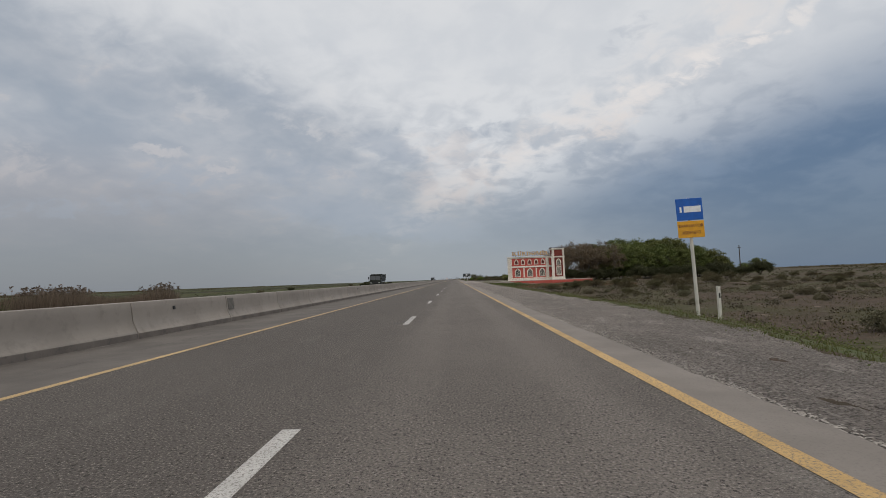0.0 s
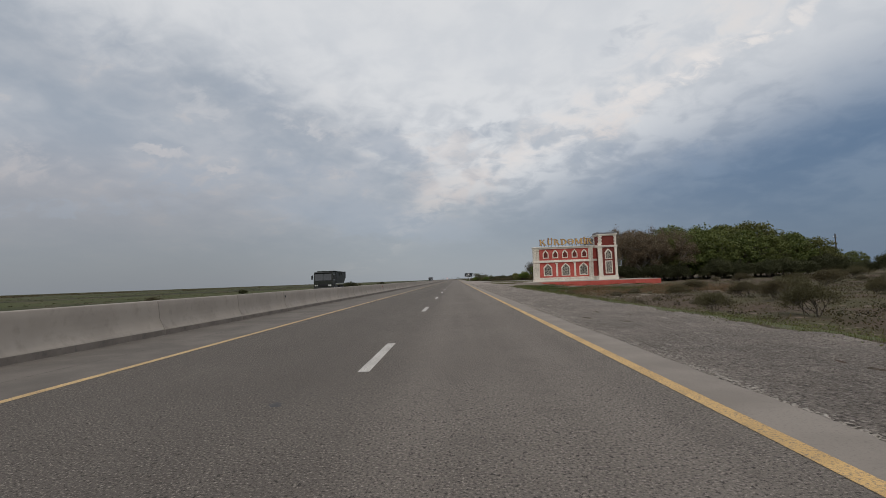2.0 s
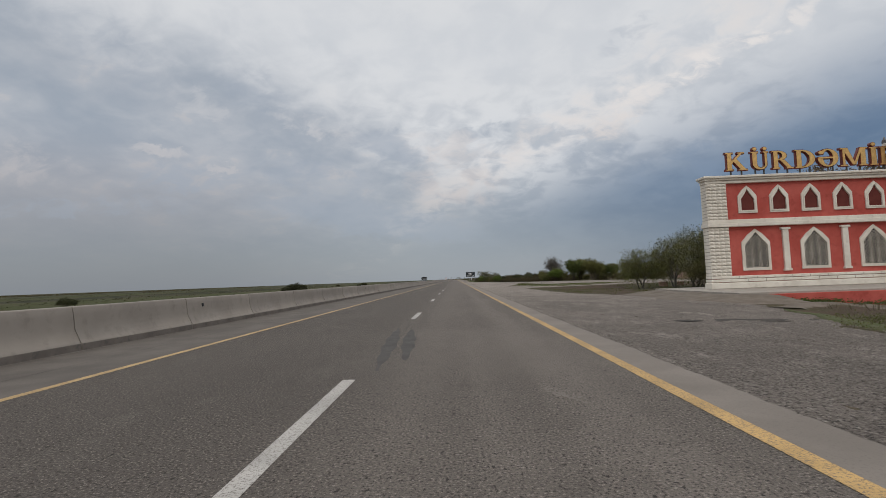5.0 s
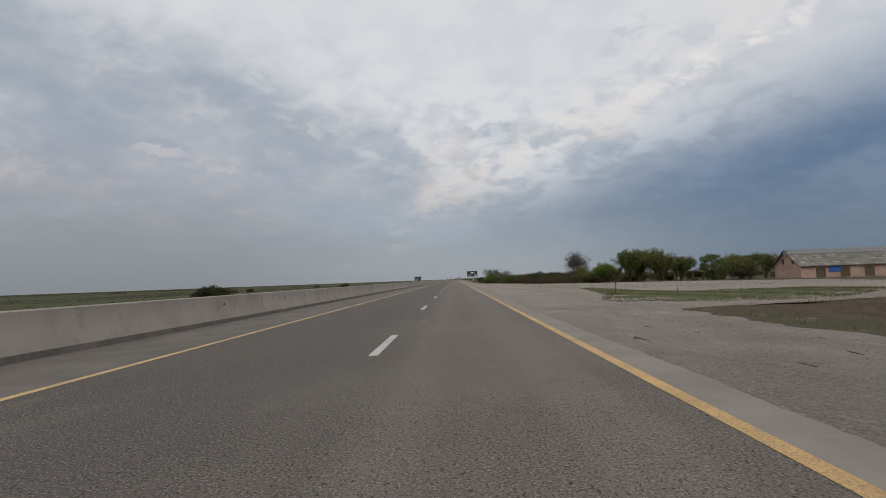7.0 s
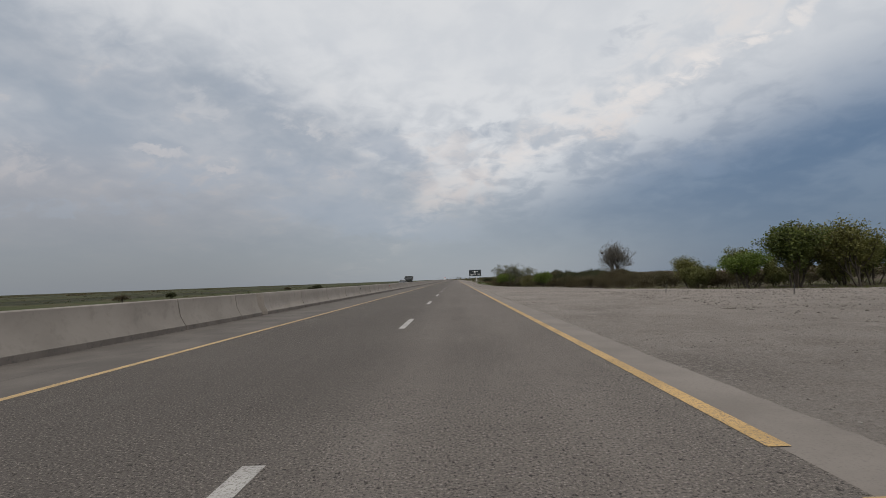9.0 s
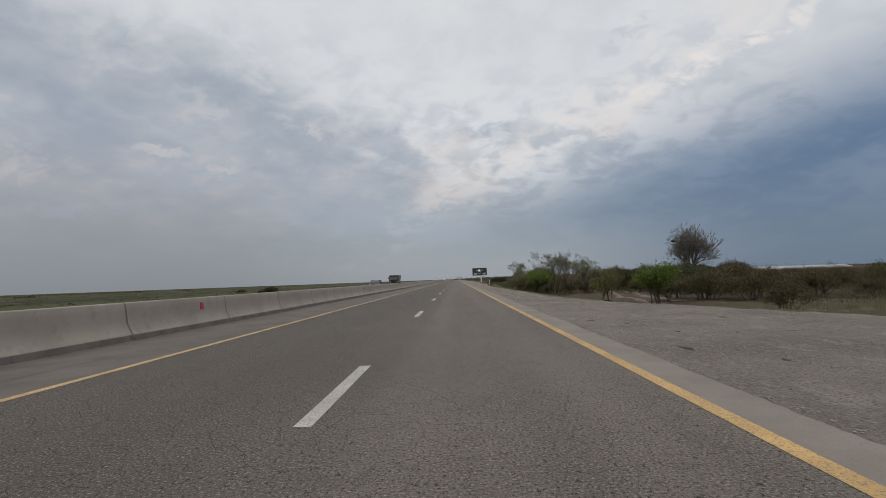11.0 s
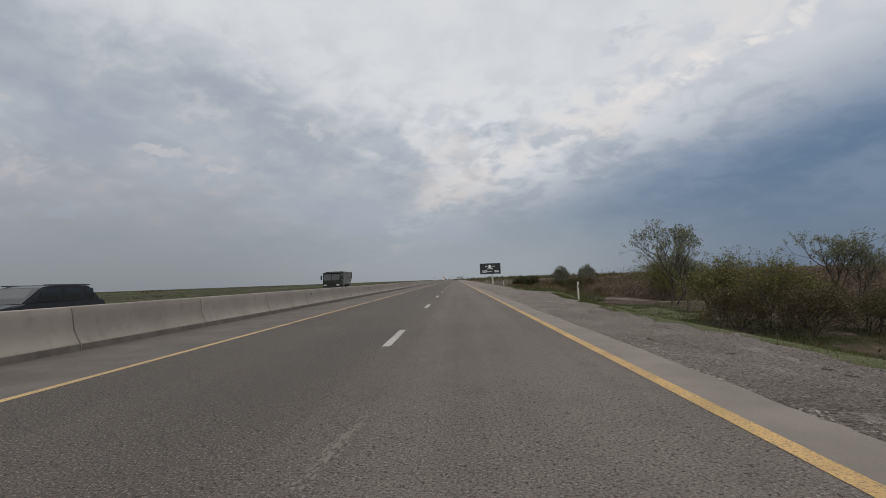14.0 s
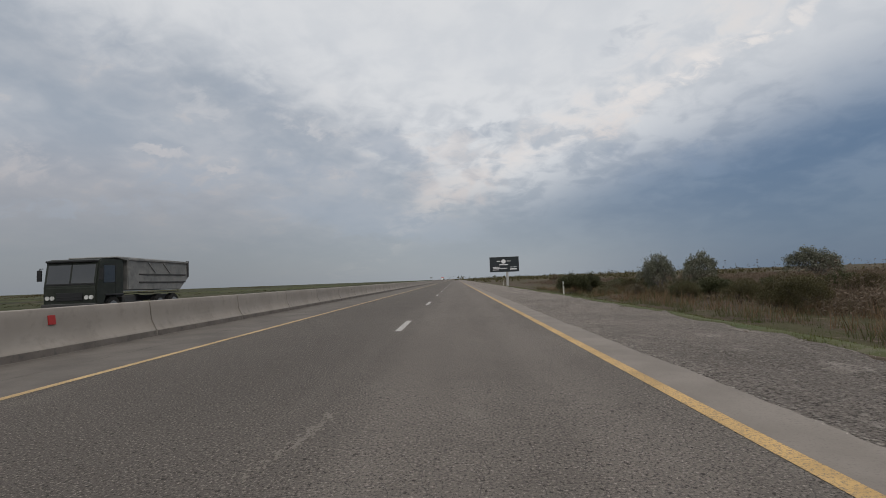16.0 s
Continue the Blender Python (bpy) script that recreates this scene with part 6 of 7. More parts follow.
def tufts(name, xs, ys, h, wid, blades, mat, label, category, seed, lean=0.35, zoff=0.0, thin=0.035):
    """Upright blades in bunches."""
    r = np.random.default_rng(seed)
    n = len(xs)
    bx = np.repeat(xs, blades) + r.normal(0, wid, n * blades)
    by = np.repeat(ys, blades) + r.normal(0, wid, n * blades)
    bz = land(bx, by) - 0.03 + zoff
    hh = np.repeat(h if np.ndim(h) else np.full(n, h), blades) * r.uniform(0.45, 1.1, n * blades)
    a = r.uniform(0, 6.283, n * blades)
    w = hh * thin + 0.005
    tip = np.c_[bx + np.cos(a + 1) * hh * lean * r.uniform(0, 1, len(a)), by + np.sin(a + 1) * hh * lean * r.uniform(0, 1, len(a)), bz + hh]
    p = np.c_[bx - np.cos(a) * w, by - np.sin(a) * w, bz]
    q = np.c_[bx + np.cos(a) * w, by + np.sin(a) * w, bz]
    v = np.stack([p, q, tip], 1).reshape(-1, 3)
    ob = new(name, fast_mesh(name, v, np.arange(len(v)).reshape(-1, 3), mat))
    tagged(ob, label, category, kind="stuff")
    return tip


def spread_xy(k, x0, x1, y0, y1, seed, clump=0.0):
    r = np.random.default_rng(seed)
    x, y = r.uniform(x0, x1, k), r.uniform(y0, y1, k)
    if clump:
        keep = np.sin(x * 0.8 + 2 * np.sin(y * 0.23)) * np.sin(y * 0.45 + x * 0.2) + r.uniform(-1, 1, k) > clump
        x, y = x[keep], y[keep]
    return x, y


# verge grass along the gravel edge
yy = rng.uniform(-6, 420, 60000)
xx = gravel_edge(yy) + np.abs(rng.normal(0, 1.3, len(yy))) - 0.1
ok = (yy < 112) | (yy > 258)
tufts("verge_grass", xx[ok], yy[ok], rng.uniform(0.04, 0.16, ok.sum()), 0.09, 5, M["grass"], "short green verge grass beside the gravel", "grass", 1)
x, y = spread_xy(26000, 8.5, 70, 0, 124, 2, 0.1)
ok = x > gravel_edge(y) + 1.6
tufts("scrub_grass", x[ok], y[ok], rng.uniform(0.1, 0.34, ok.sum()), 0.12, 5, M["scrub"], "dry brown scrub tufts on bare ground", "scrub", 3, lean=0.7)
x, y = spread_xy(5200, 11.0, 36, 90, 113, 4, 0.1)
ok = x > gravel_edge(y) + 3.2 + np.clip(y - 98, 0, 20) * 0.5
tufts("dry_grass", x[ok], y[ok], rng.uniform(0.3, 0.75, ok.sum()), 0.14, 8, M["dry_grass"], "tall dry reddish grass before the forecourt", "grass", 5, lean=0.5, thin=0.014)
x, y = spread_xy(34000, 8.4, 34, 103, 123.4, 6, -0.3)
ok = (x > gravel_edge(y) + 0.2 + 0.35 * np.clip(y - 108, 0, 20)) & (y < 119.5 + 0.8 * np.sin(x * 0.9)) & (x < 14 + (122.5 - y) * 1.3)
tufts("green_grass", x[ok], y[ok], rng.uniform(0.05, 0.15, ok.sum()), 0.16, 6, M["lush"], "green grass at the foot of the forecourt wall", "grass", 7)
# matted low scrub on the bare ground, and a greener band beside the gravel
for name, k, x0, x1, m_, size, mat, lab in (("scrub_mat", 3200, 1.5, 62, 26, 0.06, "leaf_thicket", "matted low brown scrub on bare ground"), ("verge_weeds", 3400, -0.1, 2.8, 30, 0.028, "grass", "low green weeds beside the gravel"), ("verge_litter", 1500, -0.1, 2.8, 16, 0.035, "scrub", "dry litter in the green verge")):
    q = rng.uniform(0, 1, k)
    wy = rng.uniform(-8, 116, k)
    wx = gravel_edge(wy) + x0 + (x1 - x0) * q
    ok = (wy < 100) | (wx > 30) | (x1 < 5)
    ok &= np.sin(wx * 0.7 + wy * 0.31) + np.sin(wy * 0.53 - wx * 0.2) + rng.uniform(-1, 1, k) > -0.5
    wx, wy = wx[ok], wy[ok]
    c = np.c_[np.repeat(wx, m_), np.repeat(wy, m_), np.repeat(land(wx, wy), m_)] + np.c_[rng.normal(0, 0.3, len(wx) * m_), rng.normal(0, 0.3, len(wx) * m_), np.abs(rng.normal(0.02, 0.07 if x1 < 5 else 0.14, len(wx) * m_))]
    ob = new(name, leaf_mesh(name, c, size, M[mat], rng, 2.2))
    tagged(ob, lab, "scrub" if x1 > 5 else "weeds", kind="stuff")
# low rounded scrub in bands on the bare ground
k = 2400
wy = rng.uniform(6, 122, k)
wx = gravel_edge(wy) + 3.0 + 75 * rng.uniform(0, 1, k) ** 1.2
band = np.sin(wy * 0.42 + 1.5 * np.sin(wx * 0.09)) + 0.7 * np.sin(wx * 0.33 + wy * 0.1)
ok = (band + rng.uniform(-0.9, 0.9, k) > 0.15) & ((wy < 98) | (wx > 40))
wx, wy = wx[ok], wy[ok]
rad = rng.uniform(0.22, 0.62, len(wx)) * (1 + 0.5 * (rng.uniform(0, 1, len(wx)) > 0.9))
for nm, sel, mat, lab in (("low_scrub", slice(0, None, 2), "scrub_dark", "low dark brown scrub in bands on bare ground"), ("low_scrub", slice(1, None, 2), "scrub_olive", "low olive green scrub in bands on bare ground")):
    q = np.c_[wx, wy, land(wx, wy) + 0.02][sel]
    tagged(new(nm, clump_mesh(nm, q, rad[sel], 46, 0.075, M[mat], rng, 0.75)), lab, "scrub", kind="stuff")
# taller scrub far out on the plain
k = 3600
wy, wx = rng.uniform(40, 340, k), rng.uniform(62, 300, k)
band = np.sin(wy * 0.11 + 1.5 * np.sin(wx * 0.05)) + 0.8 * np.sin(wx * 0.13 + wy * 0.07)
ok = (band + rng.uniform(-0.8, 0.8, k) > 0.1) & (wx > 0.95 * wy - 60) & ~((wx < 100) & (wy > 130) & (wy < 190))
q = np.c_[wx, wy, land(wx, wy)][ok]
tagged(new("far_scrub", clump_mesh("far_scrub", q, rng.uniform(0.4, 1.15, len(q)), 30, 0.2, M["scrub_olive"], rng, 0.8)), "dark olive scrub bushes far out on the plain", "scrub", kind="stuff")
# leafy weeds on the bank before the forecourt and along the wall's foot
k = 900
wx, wy = rng.uniform(9.5, 30, k), rng.uniform(102, 119.3, k)
ok = (wx > gravel_edge(wy) + 0.5 + 0.35 * np.clip(wy - 108, 0, 20)) & (np.sin(wx * 0.9 + wy * 0.5) + rng.uniform(-1, 1, k) > -0.5) & (wx < 13 + (121.5 - wy) * 1.1)
wx, wy = wx[ok], wy[ok]
wx, wy = np.r_[wx, rng.uniform(14.6, 20, 26), rng.uniform(22, 34, 16)], np.r_[wy, rng.normal(124.55, 0.12, 42)]
m_ = 80
c = np.c_[np.repeat(wx, m_), np.repeat(wy, m_), np.repeat(land(wx, wy), m_)] + np.c_[rng.normal(0, 0.45, len(wx) * m_), rng.normal(0, 0.4, len(wx) * m_), np.abs(rng.normal(0.03, 0.06, len(wx) * m_))]
ob = new("leafy_weeds", leaf_mesh("leafy_weeds", c, 0.055, M["lush"], rng, 2.2))
tagged(ob, "low leafy green weeds before the forecourt", "weeds", kind="stuff")
# grass island in the lot
ISLE = [(7.2, 169.2), (9.4, 167.0), (13.0, 166.6), (18, 168), (26, 174), (24, 178), (17.5, 177.5), (14.2, 176.5), (13.2, 181), (12.4, 190.2), (11.4, 190.0), (10.0, 181), (8.6, 173.5)]
r3 = np.random.default_rng(31)


def in_isle(x, y):
    c = np.zeros(len(x), bool)
    for (x0, y0), (x1, y1) in zip(ISLE, ISLE[1:] + ISLE[:1]):
        hit_ = ((y0 > y) != (y1 > y)) & (x < (x1 - x0) * (y - y0) / (y1 - y0) + x0)
        c ^= hit_
    return c


bm = bmesh.new()

vs_ = [bm.verts.new((x, y, 0)) for x, y in ISLE]
bm.faces.new(vs_)
bmesh.ops.triangulate(bm, faces=bm.faces[:])
bmesh.ops.subdivide_edges(bm, edges=bm.edges[:], cuts=3, use_grid_fill=True)
for v in bm.verts:
    v.co.z = float(land(v.co.x, v.co.y)) + (-0.02 if v.is_boundary else 0.055)
tagged(part("grass_island", bm, M["turf"]), "low grassy earth island in the gravel lot", "grass", kind="structure")
ix, iy = r3.uniform(7, 26, 30000), r3.uniform(166, 191, 30000)
keep = in_isle(ix, iy) & (np.sin(ix * 1.4 + iy * 0.9) + r3.uniform(-1, 1, 30000) > -0.5)
tufts("lot_grass", ix[keep], iy[keep], r3.uniform(0.04, 0.13, keep.sum()), 0.09, 5, M["grass"], "low green grass on the lot's island", "grass", 8, zoff=0.06)
x, y = spread_xy(9000, 9.0, 36, 136, 170, 33, -0.2)
ok = x > gravel_edge(y) - 0.4
tufts("lot_side_grass", x[ok], y[ok], rng.uniform(0.05, 0.2, ok.sum()), 0.1, 5, M["grass"], "short green grass between building and lot", "grass", 34)
x, y = spread_xy(7000, 16, 62, 215, 262, 9, 0.0)
ok = x > gravel_edge(y) - 1
tufts("orchard_grass", x[ok], y[ok], rng.uniform(0.08, 0.3, ok.sum()), 0.12, 5, M["grass"], "patchy green grass under the orchard", "grass", 10)
x, y = spread_xy(9000, 9, 60, 262, 335, 12, 0.0)
ok = (x > gravel_edge(y) + 1.2) & ~((x < 24) & (y < 292))
tufts("thicket_grass", x[ok], y[ok], rng.uniform(0.12, 0.5, ok.sum()), 0.12, 5, M["scrub"], "dry grass between thicket bushes", "grass", 13, lean=0.5)

# low leafy undergrowth in the thicket
k = 2600
ux, uy = rng.uniform(8.0, 44, k), rng.uniform(262, 328, k)
ok = (ux > gravel_edge(uy) + 1.3) & ~((ux < 24) & (uy < 290)) & (np.sin(ux * 0.7 + uy * 0.33) + np.sin(uy * 0.5) + rng.uniform(-1, 1, k) > -0.6)
ux, uy = ux[ok], uy[ok]
m_ = 22
c = np.c_[np.repeat(ux, m_), np.repeat(uy, m_), np.repeat(land(ux, uy), m_)] + np.c_[rng.normal(0, 0.35, len(ux) * m_), rng.normal(0, 0.35, len(ux) * m_), np.abs(rng.normal(0, 0.16, len(ux) * m_))]
ob = new("undergrowth", leaf_mesh("undergrowth", c, 0.05, M["leaf_thicket"], rng, 2.2))
tagged(ob, "low dark undergrowth between thicket bushes", "undergrowth", kind="stuff")
# reed beds: a soft mass of leaning stems and dry leaves, uneven towards the verge
x, y = spread_xy(30000, 16, 130, 338, 520, 14)
xn, yn = spread_xy(15000, 11, 34, 316, 376, 114)
x, y = np.r_[x, xn], np.r_[y, yn]
front = np.where(y < 338, np.interp(y, [316, 330, 338], [20.0, 18.6, 17.4]), gravel_edge(y) + np.interp(y, [338, 345, 356, 368, 382, 400], [9.6, 8.6, 9.0, 11.0, 13, 15])) + 0.7 * np.sin(y * 0.9) + 0.5 * np.sin(y * 2.1 + 1)
ok = (x > front) & (np.sin(x * 0.5 + y * 0.23) + np.sin(y * 0.37 - x * 0.3) + rng.uniform(-1, 1.6, len(x)) > -0.9)
x, y, front = x[ok], y[ok], front[ok]
h = 1.95 + 0.4 * np.sin(x * 0.21 + y * 0.17) + rng.uniform(-0.6, 0.45, len(x))
h *= np.clip(0.4 + (x - front) / 14, 0.35, 1.0) * np.clip(1.0 - (y - 365) / 220, 0.6, 1.0)
tip = tufts("reed_bed", x, y, h, 0.3, 5, M["reed"], "tall dry brown reed bed", "reeds", 15, lean=0.42, thin=0.014)
near_ = (x < 75) & (y < 460)
c = np.repeat(np.c_[x, y, land(x, y)][near_], 5, 0)
c += np.c_[rng.normal(0, 0.35, len(c)), rng.normal(0, 0.35, len(c)), np.repeat(h[near_], 5) * rng.uniform(0.15, 0.95, len(c))]
ob = new("reed_leaves", leaf_mesh("reed_leaves", c, 0.085, M["reed"], rng, 3.2, 0.3))
tagged(ob, "dry bent leaves in the reed bed", "reeds", kind="stuff")
x, y = spread_xy(1300, 18, 70, 318, 430, 24, 0.2)
ok = x > np.maximum(gravel_edge(y) + 11, 19.5) + 2 * np.sin(y * 0.13)
tip = tufts("reed_stalks", x[ok], y[ok], rng.uniform(2.5, 3.3, ok.sum()), 0.2, 1, M["reed"], "tall single reed stalks", "reeds", 25, lean=0.1, thin=0.006)
sel = np.repeat(tip, 5, 0)
sel = sel + np.c_[rng.normal(0, 0.045, len(sel)), rng.normal(0, 0.045, len(sel)), rng.uniform(-0.25, 0.06, len(sel))]
ob = new("reed_plumes", leaf_mesh("reed_plumes", sel, 0.085, M["plume"], rng, 2.4, 0.0))
tagged(ob, "feathery plumes on top of the dry reeds", "reeds", kind="stuff")
x, y = spread_xy(5200, 8.0, 30, 346, 430, 16, 0.1)
ok = x > gravel_edge(y) + 5.5
tufts("green_reeds", x[ok], y[ok], rng.uniform(0.2, 0.85, ok.sum()), 0.2, 12, M["reed_green"], "low green reeds beside the verge", "reeds", 17, lean=0.6, thin=0.012)
k = 70
gy_ = rng.uniform(341, 352, k)
gx_ = gravel_edge(gy_) + 0.5 + 4.5 * rng.uniform(0, 1, k) ** 0.8
tufts("reed_clumps", np.repeat(gx_, 8) + rng.normal(0, 0.15, 8 * k), np.repeat(gy_, 8) + rng.normal(0, 0.15, 8 * k), rng.uniform(0.45, 1.15, 8 * k), 0.1, 6, M["reed_green"], "clumps of green reed standing close to the gravel", "reeds", 117, lean=0.3, thin=0.016)
x, y = spread_xy(5000, 9, 34, 340, 430, 18, 0.2)
ok = (x > gravel_edge(y) + 6.5) & ~((x < 20) & (y < 350))
tufts("dry_tufts", x[ok], y[ok], rng.uniform(0.3, 1.2, ok.sum()), 0.24, 12, M["dry_grass"], "dry reddish grass tufts beside the verge", "grass", 19, lean=0.75, thin=0.012)
x, y = spread_xy(26000, 6, 19, 323, 425, 26, -0.2)
xn, yn = spread_xy(14000, 6, 14, 312, 338, 126)
x, y = np.r_[x, xn], np.r_[y, yn]
ok = (x > gravel_edge(y) - 0.1) & (x < gravel_edge(y) + np.where(y < 350, 8, 7))
tufts("lush_verge", x[ok], y[ok], rng.uniform(0.04, 0.14, ok.sum()), 0.1, 5, M["lush"], "lush low grass beside the dirt track", "grass", 27)
for i in range(64):
    y = r2.uniform(346, 440)
    x = float(gravel_edge(y)) + r2.uniform(7.5, 32)
    k_ = ("thicket0", "dark_bush", "thicket1", "scrub0", "scrub2")[i % 5]
    plant(k_, "bush", x, y, r2.uniform(0.5, 0.85) * (1.8 if k_.startswith("scrub") else 0.85 if k_ == "dark_bush" else 1.0), "olive green bush among dry reeds", "bush", "reed bed bushes", squash=r2.uniform(1.0, 1.5))
x, y = spread_xy(13000, -50, -35, 20, 66, 20, 0.0)
ok = ((x + 42.5) / 7.5) ** 2 + ((y - 43) / 23) ** 2 < 1
x, y = x[ok], y[ok]
hr = rng.uniform(1.5, 2.7, len(x)) * (0.9 + 0.22 * np.sin(y * 0.35 + x * 0.5))
lo_ = y < 34
tufts("field_reeds", x[lo_], y[lo_], hr[lo_], 0.3, 6, M["reed_green"], "green reeds beyond the far carriageway", "reeds", 21, lean=0.5, thin=0.013)
tip = tufts("field_reeds", x[~lo_], y[~lo_], hr[~lo_], 0.3, 6, M["reed"], "dry brown reeds beyond the far carriageway", "reeds", 29, lean=0.4, thin=0.013)
sel = np.repeat(tip[tip[:, 2] > 1.1][::9], 4, 0)
sel = sel + rng.normal(0, 0.06, sel.shape)
ob = new("field_plumes", leaf_mesh("field_plumes", sel, 0.16, M["plume"], rng, 2.2, 0.0))
tagged(ob, "feathery plumes on the dry reeds", "reeds", kind="stuff")
x, y = spread_xy(22000, -60, -21, -5, 420, 22)
tufts("field_grass", x, y, rng.uniform(0.15, 0.5, len(x)), 0.15, 4, M["grass"], "green grass beyond the far carriageway", "grass", 23)

# dark weeds and low scrub over the fields across the road
k = 5200
wy, wx = rng.uniform(-10, 640, k), -24 - 230 * rng.uniform(0, 1, k) ** 1.6
band = np.sin(wx * 0.12 + 0.8 * np.sin(wy * 0.03)) + 0.6 * np.sin(wy * 0.06)
ok = band + rng.uniform(-0.9, 0.9, k) > 0.0
q = np.c_[wx, wy, land(wx, wy)][ok]
tagged(new("field_scrub", clump_mesh("field_scrub", q, rng.uniform(0.25, 0.75, len(q)), 26, 0.13, M["scrub_olive"], rng, 0.55)), "dark weeds and low scrub over the fields across the road", "scrub", kind="stuff")

# loose stones on the gravel
k = 60000
sy_ = rng.uniform(-3, 372, k)
ge = gravel_edge(sy_)
sx_ = 2.85 + np.minimum(ge - 2.9, 9) * rng.uniform(0, 1, k) ** 0.9
sz_ = land(sx_, sy_) + 0.03
s = rng.uniform(0.006, 0.019, k) * (1 + 0.9 * (rng.uniform(0, 1, k) > 0.99))
oct_ = np.array([(1, 0, 0), (0, 1, 0), (-1, 0, 0), (0, -1, 0), (0.1, 0.1, 0.75), (0, 0, -0.6)])
rv = oct_[None] * s[:, None, None] * rng.uniform(0.7, 1.35, (k, 6, 1)) + np.c_[sx_, sy_, sz_][:, None]
of = np.array([(0, 1, 4), (1, 2, 4), (2, 3, 4), (3, 0, 4), (1, 0, 5), (2, 1, 5), (3, 2, 5), (0, 3, 5)])
ob = new("loose_stones", fast_mesh("loose_stones", rv.reshape(-1, 3), (of[None] + 6 * np.arange(k)[:, None, None]).reshape(-1, 3), M["stone"]))
tagged(ob, "loose grey stones scattered over the gravel", "stones", kind="stuff")
# pale crumbs and broken crust along the asphalt's edge
k = 17000
cy_ = np.r_[rng.uniform(-4, 60, k // 2), rng.uniform(285, 372, k // 4), rng.uniform(60, 285, k - k // 2 - k // 4)]
cx_ = 2.83 + np.abs(rng.normal(0, 0.13, k)) * (0.5 + 0.9 * np.sin(cy_ * 0.37) ** 2)
s = rng.uniform(0.006, 0.02, k)
rv = oct_[None] * np.array((1.0, 1.6, 0.45)) * s[:, None, None] * rng.uniform(0.7, 1.35, (k, 6, 1)) + np.c_[cx_, cy_, -0.011 + 0.25 * (land(cx_, cy_) + 0.05)][:, None]
ob = new("edge_crumbs", fast_mesh("edge_crumbs", rv.reshape(-1, 3), (of[None] + 6 * np.arange(k)[:, None, None]).reshape(-1, 3), M["crumb"]))
tagged(ob, "pale crumbs of broken asphalt crust along the road's edge", "stones", kind="stuff")
# coarser stones on the rough part of the lot
k = 9000
c = np.c_[rng.uniform(9, 44, k), rng.uniform(186, 226, k)]
c = c[(c[:, 0] < gravel_edge(c[:, 1]) - 0.3) & (c[:, 0] > 9.2 + 0.6 * np.sin(c[:, 1] * 0.4) - (c[:, 1] - 197) * 0.12)]
k = len(c)
s = rng.uniform(0.02, 0.06, k) * (1 + 0.8 * (rng.uniform(0, 1, k) > 0.96))
rv = oct_[None] * s[:, None, None] * rng.uniform(0.7, 1.4, (k, 6, 1)) + np.c_[c, land(c[:, 0], c[:, 1]) + 0.03][:, None]
ob = new("coarse_stones", fast_mesh("coarse_stones", rv.reshape(-1, 3), (of[None] + 6 * np.arange(k)[:, None, None]).reshape(-1, 3), M["stone"]))
tagged(ob, "coarse broken stones on the rough part of the lot", "stones", kind="stuff")
# rubble at the island's edge
k = 160
c = np.c_[7.2 + rng.uniform(0, 3.0, k), 168.4 + rng.normal(0, 0.45, k)]
s = rng.uniform(0.03, 0.12, k)
rv = oct_[None] * s[:, None, None] * rng.uniform(0.7, 1.4, (k, 6, 1)) + np.c_[c, land(c[:, 0], c[:, 1]) + 0.05][:, None]
ob = new("rubble", fast_mesh("rubble", rv.reshape(-1, 3), (of[None] + 6 * np.arange(k)[:, None, None]).reshape(-1, 3), M["stone"]))
tagged(ob, "heap of broken grey rubble at the grass island", "rubble", kind="stuff")

# far hedges and low woods along the horizon
for name, seed, k, x0, x1, y0, y1, h, mat in (("far_hedge", 41, 9000, 130, 700, 220, 900, 2.4, "leaf_thicket"), ("far_hedge", 42, 7000, -900, -260, 200, 1400, 1.2, "leaf_thicket"), ("far_hedge", 43, 5000, 20, 160, 520, 1000, 3.0, "leaf_thicket")):
    r = np.random.default_rng(seed)
    m = 70
    bx_, by_ = r.uniform(x0, x1, m), r.uniform(y0, y1, m)
    w = np.repeat(np.arange(m), k // m)
    px = bx_[w] + r.normal(0, 9, len(w)) * np.repeat(r.uniform(0.6, 2.4, m), k // m)
    py = by_[w] + r.normal(0, 2, len(w))
    hz_ = np.repeat(h * r.uniform(0.3, 1.2, m), k // m)
    pz = land(px, py) + np.abs(r.uniform(0, 1, len(w))) * hz_
    ob = new(name, leaf_mesh(name, np.c_[px, py, pz], 0.9, M[mat], r))
    tagged(ob, "low dark hedges and bushes far off on the plain", "hedge", kind="stuff")

# nest in the bare tree
bm = bmesh.new()
bmesh.ops.create_icosphere(bm, subdivisions=2, radius=0.42)
for v in bm.verts:
    v.co *= 1 + 0.25 * noise.noise(v.co * 6)
    v.co.z *= 0.75
ob = part("bird_nest", bm, M["bark"])
ob.location = (41.6, 325.8, 6.9)
tagged(ob, "dark twig nest in the bare tree's branches", "nest")
for x, y, w in ((27.5, 167.0, 1.1), (30.2, 168.0, 0.8), (34.0, 167.0, 1.6)):
    z = float(land(x, y)) - 0.05
    b_ = part("low_block_wall", boxes((-w * 0.5, w * 0.5, -0.12, 0.12, 0, 0.6), (-w * 0.5 - 0.05, w * 0.5 + 0.05, -0.15, 0.15, 0.6, 0.67), bevel=0.015), M["pink_plaster"])
    b_.location = (x, y, z)
    tagged(b_, "low pale block wall under trees", "wall", "low block walls")


